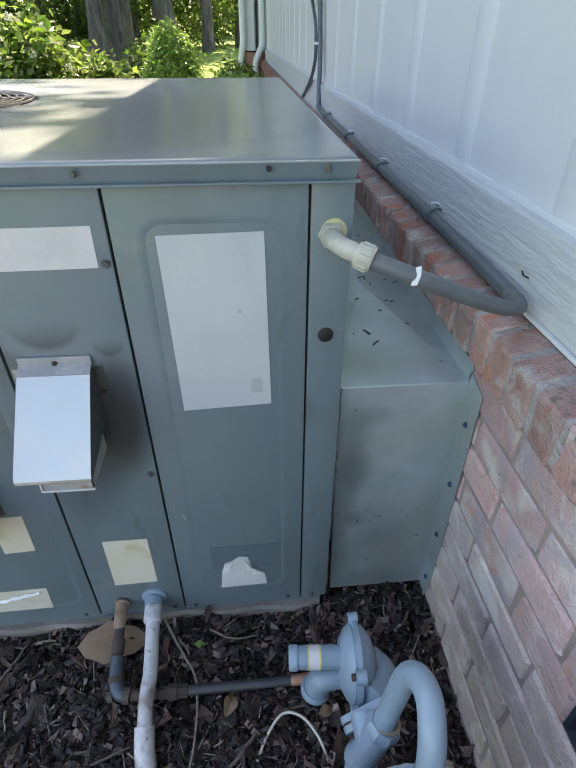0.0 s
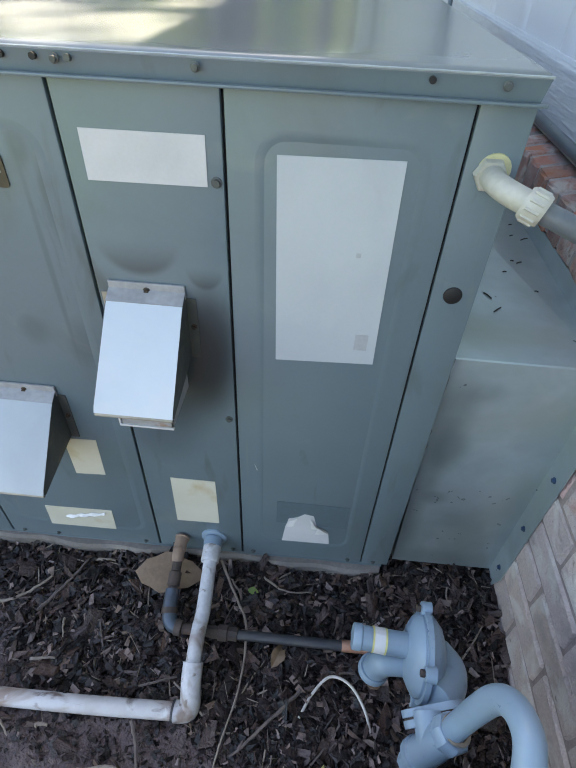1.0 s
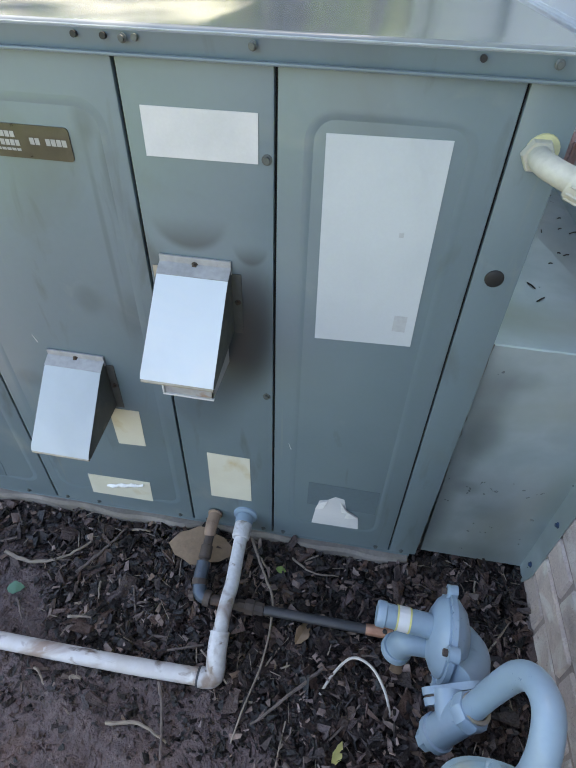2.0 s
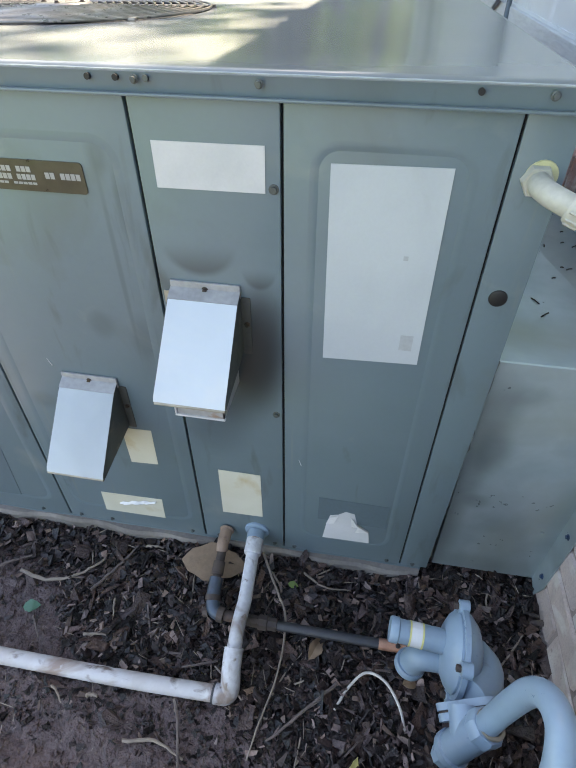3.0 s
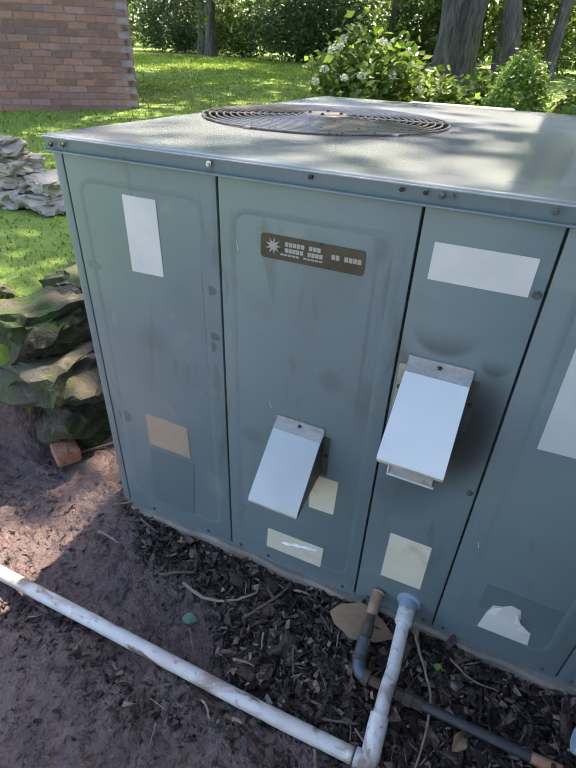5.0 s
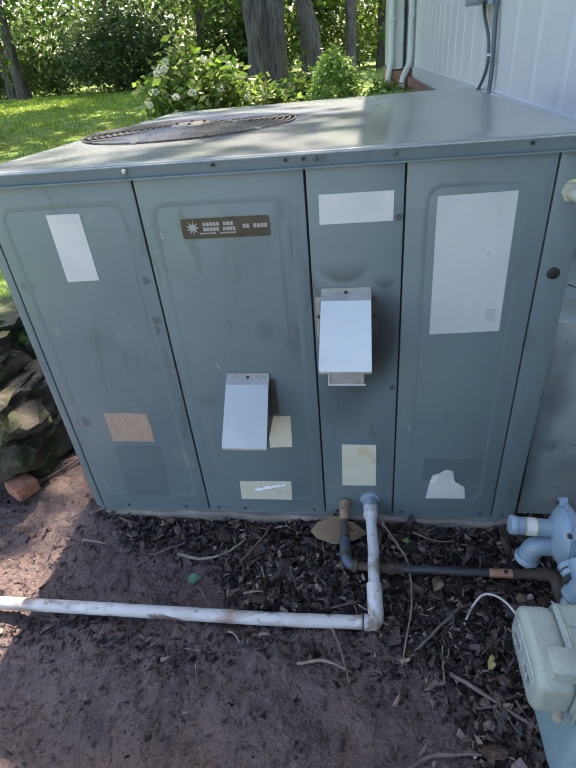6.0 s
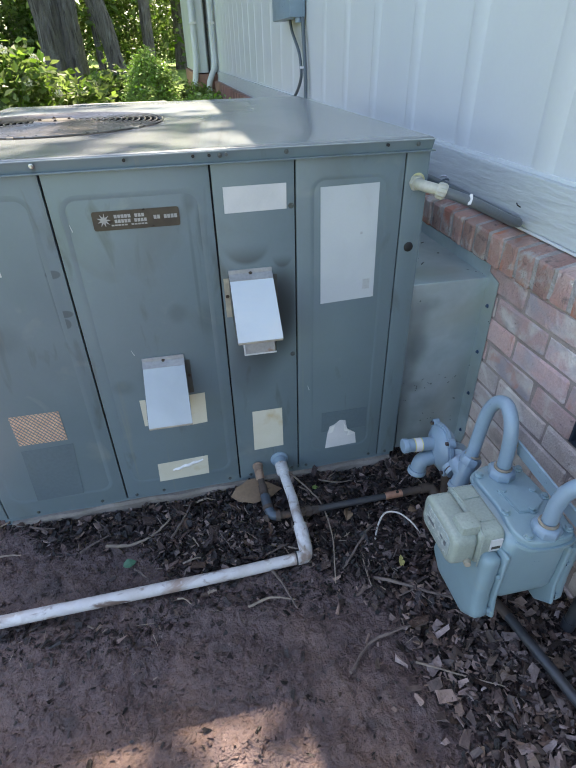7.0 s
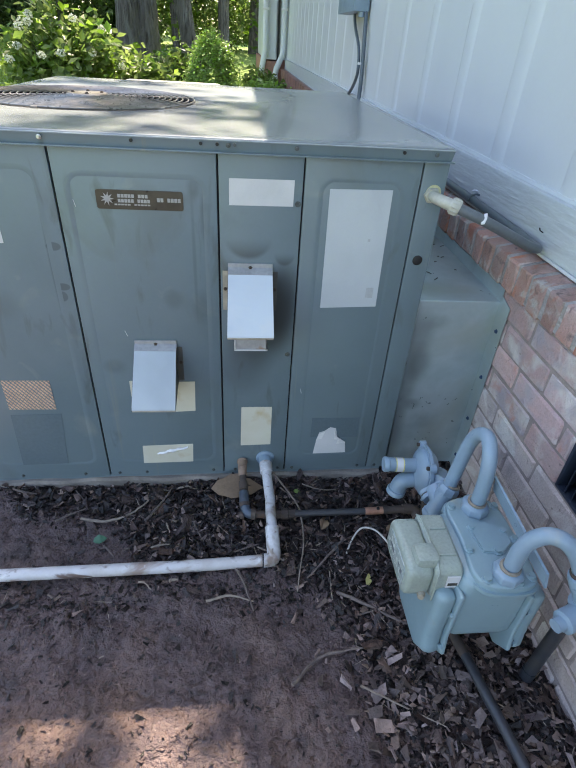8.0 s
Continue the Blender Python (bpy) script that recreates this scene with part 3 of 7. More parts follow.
def dark_marked(name, marks, on="paint", base=Vector((-0.6, 0.5, 0.0)), y=-0.003, dark=(0.035, 0.042, 0.045, 1)):
    """A surface with dark marks on it: centre x, z, half-widths, strength, and whether the edge is sharp or fades upwards."""
    m = M[on].copy()
    m.name = name
    nodes, links = m.node_tree.nodes, m.node_tree.links
    p = nodes["Principled BSDF"]
    colour = p.inputs["Base Color"].links[0].from_socket
    coord = nodes.new("ShaderNodeTexCoord").outputs["Object"]
    for cx, cz, rx, rz, k, *edge in marks:
        mp = nodes.new("ShaderNodeMapping")
        c = Vector((cx, y, cz)) - base
        mp.inputs["Scale"].default_value = (1 / rx, 10, 1 / rz)
        mp.inputs["Location"].default_value = (-c.x / rx, -c.y * 10, -c.z / rz)
        links.new(coord, mp.inputs["Vector"])
        g = nodes.new("ShaderNodeTexGradient")
        g.gradient_type = "SPHERICAL"
        links.new(mp.outputs[0], g.inputs[0])
        r = nodes.new("ShaderNodeMapRange")
        r.interpolation_type = "SMOOTHSTEP"
        r.inputs["From Min"].default_value, r.inputs["From Max"].default_value = (0.18, 0.36) if edge else (0.0, 0.75)
        r.inputs["To Max"].default_value = k * 0.85
        links.new(g.outputs["Fac"], r.inputs["Value"])
        x = nodes.new("ShaderNodeMix")
        x.data_type = "RGBA"
        x.inputs[7].default_value = dark
        amount = r.outputs[0]
        if edge and edge[0] == "fading":
            # sharp below, thinning out upwards
            split = nodes.new("ShaderNodeSeparateXYZ")
            links.new(mp.outputs[0], split.inputs[0])
            up = nodes.new("ShaderNodeMapRange")
            up.interpolation_type = "SMOOTHSTEP"
            up.inputs["From Min"].default_value, up.inputs["From Max"].default_value = -0.80, 0.0
            up.inputs["To Min"].default_value, up.inputs["To Max"].default_value = 1.0, 0.0
            links.new(split.outputs[2], up.inputs["Value"])
            both = nodes.new("ShaderNodeMath")
            both.operation = "MULTIPLY"
            links.new(amount, both.inputs[0])
            links.new(up.outputs[0], both.inputs[1])
            amount = both.outputs[0]
        links.new(amount, x.inputs[0])
        links.new(colour, x.inputs[6])
        colour = x.outputs[2]
    links.new(colour, p.inputs["Base Color"])
    return m

M["hood_side"] = material("dark_grey_hood_side", (0.105, 0.108, 0.10), (0.075, 0.08, 0.078), rough=0.5, metal=0.3, scale=18, spots=[((0.2, 0.17, 0.13), 30.0, 0.62, 0.75)])
M["flange"] = material("dulled_white_metal", (0.36, 0.36, 0.37), (0.28, 0.28, 0.29), rough=0.5, scale=20, spots=[((0.3, 0.2, 0.14), 30.0, 0.62, 0.75)])
# The fading marks paint in the shade of dents; the others are soot.
SOOT_AND_SHADE = ((-0.421, 0.780, 0.074, 0.072, 0.80, "fading"), (-0.335, 0.640, 0.050, 0.11, 0.75), (-0.345, 0.59, 0.065, 0.14, 1.0), (-0.395, 0.53, 0.10, 0.13, 0.8), (-0.43, 0.45, 0.09, 0.13, 0.45), (-0.337, 0.745, 0.034, 0.045, 0.7, "fading"), (-0.475, 0.70, 0.03, 0.04, 0.3))
SMUDGE = ((-0.8544, 0.7438, 0.022, 0.013, 0.6, True), (-0.8513, 0.648, 0.022, 0.012, 0.6, True), (-0.856, 0.624, 0.015, 0.017, 0.55, True), (-1.136, 0.739, 0.026, 0.014, 0.45, True), (-1.1265, 0.3548, 0.028, 0.022, 0.6, True), (-0.60, 0.62, 0.03, 0.035, 0.3), (-0.53, 0.60, 0.03, 0.06, 0.3), (-0.765, 0.43, 0.04, 0.03, 0.3), (-1.0, 0.60, 0.06, 0.05, 0.2), (-0.52, 0.82, 0.012, 0.08, 0.4), (-0.80, 0.86, 0.012, 0.05, 0.35), (-0.54, 0.88, 0.02, 0.03, 0.35), (-0.867, 0.70, 0.006, 0.16, 0.35), (-0.545, 0.72, 0.006, 0.2, 0.3))
M["sooted_and_shaded"] = dark_marked("sooted_paint", SOOT_AND_SHADE)
M["smudged"] = dark_marked("smudged_paint", SMUDGE)
# Grime on the duct, with the contact shadow beside the unit painted in.
GRIME_AND_SHADE = ((0.035, 0.52, 0.055, 0.10, 0.5), (0.05, 0.43, 0.045, 0.08, 0.6), (0.03, 0.36, 0.04, 0.16, 0.5), (0.06, 0.29, 0.035, 0.03, 0.45), (0.02, 0.18, 0.045, 0.16, 0.5), (0.10, 0.08, 0.14, 0.05, 0.35), (0.075, 0.56, 0.05, 0.03, 0.3))
M["galv_grimy_shaded"] = dark_marked("grimy_galvanised_steel", GRIME_AND_SHADE, "galv", Vector((0.11, 0.5, 0.0)), 0.018, (0.10, 0.115, 0.12, 1))
M["worn"] = material("worn_painted_screw", (0.10, 0.115, 0.115), (0.07, 0.075, 0.075), rough=0.5, metal=0.3, scale=80)
M["paint_dark"] = material("darker_paint", (0.096, 0.136, 0.160), (0.108, 0.149, 0.172), rough=0.5, scale=6, bump=0.04)

def panel_bm(x0, x1, y_front=0.0, depth=0.012, bev=0.0025):
    bm = boxed(x0, x1, y_front, y_front + depth, 0.0, 0.951, bevel=bev)
    for v in bm.verts:
        if v.co.z < 0.4:
            v.co.z += foot(v.co.x)
    return bm

def ridge(cx, cz, w, h, r, wide=0.0055, high=0.00045):
    """The rounded rectangular bead pressed into a panel."""
    bm = bmesh.new()
    rings = []
    for grow, z in ((wide, 0), (wide * 0.35, high), (-wide * 0.35, high), (-wide, 0)):
        rings.append([bm.verts.new((cx + x, -z, cz + y)) for x, y in rounded(w + 2 * grow, h + 2 * grow, r + grow, 6)])
    n = len(rings[0])
    for a, b in zip(rings, rings[1:]):
        for i in range(n):
            bm.faces.new((a[i], a[(i + 1) % n], b[(i + 1) % n], b[i]))
    bmesh.ops.recalc_face_normals(bm, faces=bm.faces)
    return bm

def screw(parent, at, axis=(0, -1, 0), r=0.0055, mat="screw"):
    bm = turned([(0, 0.0045), (r * 0.62, 0.0045), (r * 0.66, 0.0015), (r, 0.001), (r, 0.0)], at, axis, 12)
    return part("screw", bm, mat, parent)

def sheet(name, mat, parent, outline, y=-0.0012, label="", thick=0.0009):
    """A thin sticker on the front, from x, z corners."""
    return part(name, plate(outline, thick, front(y + thick)), mat, parent, label, smooth=False)

def quad(x0, x1, z0, z1):
    return [(x0, z0), (x1, z0), (x1, z1), (x0, z1)]

def hvac_unit():
    unit = thing("packaged_air_conditioner", (-0.6, 0.5, 0.0), "grey-green metal packaged heating and cooling unit on a concrete pad", "air conditioner")
    bm = boxed(UX0 + 0.004, UX1 - 0.004, 0.008, UBACK - 0.004, 0.02, 0.955)
    body = part("cabinet", bm, "seam", unit, smooth=False)
    for v in body.data.vertices:
        if v.co.z < 0.4:
            v.co.z += foot(v.co.x - 0.6) - 0.012
    part("side_panel", boxed(UX1 - 0.006, UX1, 0.012, UBACK, 0.055, 0.951), "paint", unit, smooth=False)
    part("side_panel", boxed(UX0, UX0 + 0.006, 0.012, UBACK, 0.03, 0.951), "paint", unit, smooth=False)
    part("rear_panel", boxed(UX0, UX1, UBACK - 0.006, UBACK, 0.045, 0.951), "paint", unit, smooth=False)
    part("corner_post", panel_bm(UX0, -1.1665), "paint", unit)
    pa = part("access_panel", panel_bm(-1.1635, -0.8305), "smudged", unit)
    pb = part("access_panel", panel_bm(-0.8265, -0.4905), "smudged", unit)
    pc = part("flue_panel", panel_bm(-0.4865, -0.3055), "sooted_and_shaded", unit, "grey-green panel, soot stains and painted dent shade round its flue hood")
    pd = part("access_panel", panel_bm(-0.3020, -0.0475), "paint", unit)
    po = part("corner_post", panel_bm(-0.0445, UX1), "paint", unit)
    part("bead", ridge(-0.998, 0.50, 0.272, 0.815, 0.03, high=0.00026), "paint", pa)
    part("bead", ridge(-0.658, 0.50, 0.285, 0.80, 0.03, high=0.00026), "paint", pb)
    part("bead", ridge(-0.174, 0.512, 0.182, 0.79, 0.03), "paint", pd)
    # base rail
    bm = boxed(UX0 + 0.01, UX1 - 0.012, 0.002, 0.03, 0.0, 0.03)
    for v in bm.verts:
        v.co.z += foot(v.co.x) - 0.03
    part("base_rail", bm, "paint", unit, smooth=False)
    for x in (-1.08, -0.9, -0.80, -0.72, -0.52, -0.455, -0.325, -0.28, -0.075, -0.02):
        screw(unit, (x, 0.0005, foot(x) + 0.008), r=0.005, mat="worn")

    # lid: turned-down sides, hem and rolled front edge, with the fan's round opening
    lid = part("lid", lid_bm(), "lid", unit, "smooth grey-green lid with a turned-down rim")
    # the top's light is put into its colour; the rim keeps the cabinet's
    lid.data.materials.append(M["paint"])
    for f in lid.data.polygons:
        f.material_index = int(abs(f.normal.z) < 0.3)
    hem = bmesh.new()
    box(hem, UX0 - 0.004, UX1 + 0.003, -0.0180, -0.0105, 0.9505, 0.9540, bevel=0.0016)
    part("hem", hem, "paint", lid)
    # the rolled edge's highlight, painted in as a pale worn bead
    pts = [(UX0 - 0.002 + (UX1 - UX0 + 0.002) * k / 90, -0.0163, LIDZ - 0.0032) for k in range(91)]
    part("worn_edge", tubed(pts, 0.0011, seg=6, wobble=0.18, seed=6), "worn_edge", lid, "rolled edge worn pale, its highlight painted in")
    for x, z in ((-1.140, 0.9655), (-1.170, 0.9635)):
        screw(lid, (x, -0.0150, z), r=0.0045)
    for x in (-0.832, -0.465, -0.325, -0.028):
        screw(lid, (x, -0.0150, 0.9670), r=0.0048, mat="steel" if x < -0.8 else "worn")
    for x in (-0.657, -0.520, -0.487, -0.098, -0.452):
        bm = turned([(0, 0.0006), (0.0034, 0.0006), (0.0034, -0.006)], (x, -0.0152, 0.9680), (0, -1, 0), 12)
        part("screw_hole", bm, "black" if x != -0.452 else "worn", lid)
    fan_grille(unit)

    # stickers and plates
    sheet("paper_label", "label", pa, [(-1.034, 0.7466), (-0.9576, 0.7488), (-0.9582, 0.8919), (-1.0335, 0.8919)])
    sheet("paper_label", "label", pc, [(-0.4647, 0.8461), (-0.3245, 0.8475), (-0.3238, 0.9025), (-0.4642, 0.9018)])
    big = sheet("wiring_label", "label_blue", pd, [(-0.2415, 0.6054), (-0.1014, 0.6115), (-0.1055, 0.8900), (-0.2456, 0.8877)], label="large faded white wiring label")
    sheet("mark", "faint_ink", big, quad(-0.132, -0.114, 0.635, 0.661), y=-0.0017, thick=0.0004, label="faint grey square")
    sheet("mark", "faint_ink", big, quad(-0.146, -0.140, 0.775, 0.781), y=-0.0017, thick=0.0004)
    sheet("paper_label", "cream", pc, [(-0.4381, 0.1564), (-0.3499, 0.1599), (-0.3504, 0.2976), (-0.4363, 0.2971)], label="square cream label")
    sheet("paper_label", "cream", pb, [(-0.622, 0.282), (-0.564, 0.286), (-0.561, 0.384), (-0.622, 0.382)], label="cream label with a brown stain")
    sheet("paper_label", "cream", pb, [(-0.733, 0.300), (-0.718, 0.300), (-0.718, 0.385), (-0.733, 0.385)], label="edge of a cream label")
    sheet("paper_label", "cream", pb, [(-0.725, 0.091), (-0.580, 0.095), (-0.577, 0.164), (-0.722, 0.158)], label="cream label with a torn top")
    curl(pb, -0.682, -0.592, 0.140)
    torn = sheet("torn_label", "label", pd, [(-0.219, 0.1205), (-0.120, 0.1245), (-0.125, 0.1665), (-0.150, 0.1845), (-0.158, 0.2185), (-0.176, 0.2225), (-0.190, 0.2095), (-0.207, 0.2025), (-0.213, 0.1745)], label="torn remains of a whitish label")
    for outline in ([(-0.165, 0.2165), (-0.150, 0.1865), (-0.140, 0.1805), (-0.160, 0.1765)], [(-0.206, 0.2005), (-0.190, 0.2085), (-0.198, 0.1845), (-0.214, 0.1785)], [(-0.125, 0.1665), (-0.148, 0.1865), (-0.152, 0.1625)]):
        bm = plate(outline, 0.0008, front(-0.0024))
        for v in bm.verts:
            v.co.y -= 0.004 * abs(math.sin(v.co.x * 180))
        part("curl", bm, "foil", torn, "curled white paper")
    # two thin sheets draw the darker patches on the panels
    sheet("paper_label", "paint_dark", pd, quad(-0.232, -0.092, 0.185, 0.257), y=-0.0008, thick=0.0004, label="darker patch on the panel")
    sheet("paint_patch", "paint_dark", pa, [(-1.070, 0.090), (-0.942, 0.094), (-0.927, 0.277), (-1.061, 0.273)], y=-0.0008, thick=0.0004, label="darker patch on the panel")

    # maker's plate: bars and a star in place of its lettering
    np_ = part("name_plate", plate(rounded(0.182, 0.040, 0.005), 0.0016, front(-0.0002, -0.654, 0.850)), "plate", pb, "dark bronze plate with silver print")
    star = []
    for i in range(18):
        r = 0.0145 if i % 2 == 0 else 0.006
        star.append((-0.722 + r * math.cos(math.pi * i / 9), 0.8515 + r * math.sin(math.pi * i / 9)))
    sheet("star", "plate_ink", np_, star, y=-0.0023, thick=0.0004)
    for x0, x1, z0, z1 in ((-0.700, -0.636, 0.8545, 0.8615), (-0.700, -0.632, 0.8445, 0.8515), (-0.708, -0.632, 0.8385, 0.8415), (-0.618, -0.567, 0.8475, 0.8555)):
        n = max(3, int((x1 - x0) / 0.0065))
        for i in range(n):
            if (i * 7 + int(z0 * 3000)) % 6 == 0:
                continue
            w = (x1 - x0) / n
            sheet("bar", "plate_ink", np_, quad(x0 + i * w, x0 + (i + 0.82) * w, z0, z1), y=-0.0023, thick=0.0004)

    # burner-air mesh low on the first panel
    mx0, mx1, mz0, mz1 = -1.0592, -0.9372, 0.2925, 0.3855
    grille = part("air_mesh", plate(quad(mx0, mx1, mz0, mz1), 0.001, front(-0.0002)), "mesh", pa, "tan perforated air mesh")
    bm = bmesh.new()
    for i in range(26):
        for s, r in ((-1, 0.0014), (1, 0.0008)):
            x = mx0 - 0.075 + i * 0.0105 + (0.075 if s < 0 else 0.0)
            tube(bm, [(x, -0.0012, mz0), (x + s * 0.074, -0.0012, mz1)], r, seg=4)
    for co, no in (((mx0, 0, 0), (-1, 0, 0)), ((mx1, 0, 0), (1, 0, 0))):
        bmesh.ops.bisect_plane(bm, geom=bm.verts[:] + bm.edges[:] + bm.faces[:], plane_co=co, plane_no=no, clear_outer=True)
    part("mesh_wire", bm, "paint", grille)

    # knockout plug, panel screws and scuffs
    bm = turned([(0, 0.003), (0.009, 0.0032), (0.0115, 0.0018), (0.012, 0.0)], (-0.018, 0.0, 0.733), (0, -1, 0), 20)
    part("plug", bm, "black", po, "black rubber knockout plug")
    for pnl, x, z in ((pc, -0.314, 0.853), (pc, -0.316, 0.47)):
        screw(pnl, (x, 0.0, z), r=0.0065, mat="worn")
    for pnl, x, z, a in ((pd, -0.270, 0.345, 1.3), (pb, -0.790, 0.832, 0.9), (pb, -0.720, 0.520, 1.6)):
        pts = [(x - 0.0012 * k * a, -0.0004, z + 0.005 * k) for k in range(4)]
        part("scratch", tubed(pts, 0.0009, seg=5, smooth=3, taper=0.0004), "label", pnl, "pale scratch in the paint")
    flue_hood(pc, -0.4165, 0.0, True)
    flue_hood(pb, -0.6530, -0.2065, False)
    unit.location += Vector((-0.003, 0.0, -0.005))
    unit.scale.z = 1.008
    return unit

def lid_bm():
    x0, x1, y0, y1 = UX0 - 0.004, UX1 + 0.0005, -0.012, UBACK + 0.01
    rise = lambda x, y: LIDZ + RISE * y / UBACK
    bm = bmesh.new()
    cx, cy, R, n = FAN[0], FAN[1], FAN[2], 72
    inner, outer, rim, low = [], [], [], []
    for i in range(n):
        a = 2 * math.pi * i / n + math.pi / 4
        c, s = math.cos(a), math.sin(a)
        inner.append((cx + R * c, cy + R * s))
        # out to the rectangle's rim
        k = min(((x1 - 0.006 if c > 0 else x0 + 0.006) - cx) / c if abs(c) > 1e-9 else 1e9, ((y1 - 0.006 if s > 0 else y0 + 0.006) - cy) / s if abs(s) > 1e-9 else 1e9)
        outer.append((cx + k * c, cy + k * s))
    for px, py in ((x0 + .006, y0 + .006), (x1 - .006, y0 + .006), (x1 - .006, y1 - .006), (x0 + .006, y1 - .006)):
        j = min(range(n), key=lambda i: (outer[i][0] - px) ** 2 + (outer[i][1] - py) ** 2)
        outer[j] = (px, py)
    push = lambda p, d: (p[0] + (d if p[0] > x1 - 0.0065 else -d if p[0] < x0 + 0.0065 else 0), p[1] + (d if p[1] > y1 - 0.0065 else -d if p[1] < y0 + 0.0065 else 0))
    loops = [
        [bm.verts.new((x, y, rise(x, y) - 0.03)) for x, y in inner],
        [bm.verts.new((x, y, rise(x, y) - 0.002)) for x, y in inner],
        [bm.verts.new((cx + (x - cx) * 1.012, cy + (y - cy) * 1.012, rise(x, y))) for x, y in inner],
        [bm.verts.new((*push(p, -0.004), rise(*push(p, -0.004)))) for p in outer],
        [bm.verts.new((x, y, rise(x, y))) for x, y in outer],
        [bm.verts.new((*push(p, 0.0035), rise(*p) - 0.0015)) for p in outer],
        [bm.verts.new((*push(p, 0.006), rise(*p) - 0.006)) for p in outer],
        [bm.verts.new((*push(p, 0.0022), 0.9515)) for p in outer],
    ]
    for a, b in zip(loops, loops[1:]):
        for i in range(n):
            bm.faces.new((a[i], b[i], b[(i + 1) % n], a[(i + 1) % n]))
    bmesh.ops.recalc_face_normals(bm, faces=bm.faces)
    return bm

FAN = (-0.885, 0.605, 0.305)

def fan_grille(unit):
    cx, cy, R = FAN
    z = LIDZ + RISE * cy / UBACK
    tilt = math.atan(RISE / UBACK)
    well = turned([(R, 0.0), (R, -0.20), (0.0, -0.20)], (cx, cy, z - 0.004), (0, 0, 1), 48)
    part("fan_well", well, "black", unit)
    g = part("fan_grille", turned([(0, 0.012), (0.055, 0.012), (0.06, 0.008), (0.06, 0.002), (0, 0.002)], (cx, cy, z), (0, 0, 1), 32), "grille", unit, "black concentric-wire fan grille")
    rings = 14
    for i in range(rings + 1):
        r = 0.068 + (R + 0.003 - 0.068) * i / rings
        bm = bmesh.new()
        ring = [(cx + r * math.cos(2 * math.pi * k / 56), cy + r * math.sin(2 * math.pi * k / 56), z + 0.006 * (1 - r / R) + math.sin(2 * math.pi * k / 56) * r * math.tan(tilt) + 0.004) for k in range(57)]
        tube(bm, ring, 0.0022, seg=6)
        part("wire_ring", bm, "grille", g)
    for k in range(6):
        a = math.pi * k / 3 + 0.35
        c, s = math.cos(a), math.sin(a)
        part("spoke", tubed([(cx + 0.05 * c, cy + 0.05 * s, z + 0.006), (cx + (R + 0.006) * c, cy + (R + 0.006) * s, z + (R * s) * math.tan(tilt) + 0.001)], 0.003, seg=6), "grille", g)
        part("clip", boxed(cx + (R + .004) * c - .008, cx + (R + .004) * c + .008, cy + (R + .004) * s - .006, cy + (R + .004) * s + .006, z + R * s * math.tan(tilt), z + R * s * math.tan(tilt) + 0.005, bevel=0.001), "grille", g)
    for k in range(4):
        a = math.pi * k / 2 + 0.2
        screw(g, (cx + 0.04 * math.cos(a), cy + 0.04 * math.sin(a), z + 0.012), (0, 0, 1), 0.006)
    hub = part("fan_hub", turned([(0, 0.03), (0.05, 0.03), (0.055, 0.0), (0, 0)], (cx, cy, z - 0.11), (0, 0, 1), 24), "galv", unit)
    for k in range(3):
        a = 2 * math.pi * k / 3 + 0.6
        bm = bmesh.new()
        rows = []
        for r in (0.05, 0.15, 0.25):
            w = 0.35 if r < 0.1 else 0.42
            rows.append([bm.verts.new((cx + r * math.cos(a + s * w), cy + r * math.sin(a + s * w), z - 0.09 - s * 0.025 + d)) for s in (-1, 0, 1) for d in (0,)])
        for p, q in zip(rows, rows[1:]):
            for i in range(2):
                bm.faces.new((p[i], p[i + 1], q[i + 1], q[i]))
        blade = part("fan_blade", bm, "galv", hub)
        mod = blade.modifiers.new("thick", "SOLIDIFY")
        mod.thickness = 0.0025

def curl(parent, x0, x1, z):
    """A torn strip of paper standing off its label."""
    bm = bmesh.new()
    rows = []
    for i in range(13):
        t = i / 12
        x, wide = x0 + (x1 - x0) * t, 0.0055 * math.sin(math.pi * (0.08 + 0.86 * t)) ** 0.7
        up = z + 0.024 * t - 0.012 + 0.002 * math.sin(i * 1.7)
        h = 0.002 + 0.004 * math.sin(i * 0.9) ** 2
        rows.append([bm.verts.new((x, -0.002, up + wide)), bm.verts.new((x, -0.002 - h, up)), bm.verts.new((x, -0.003, up - wide))])
    for a, b in zip(rows, rows[1:]):
        for i in range(2):
            bm.faces.new((a[i], b[i], b[i + 1], a[i + 1]))
    ob = part("curl", bm, "foil", parent, "curled white paper strip")
    ob.modifiers.new("thick", "SOLIDIFY").thickness = 0.0006

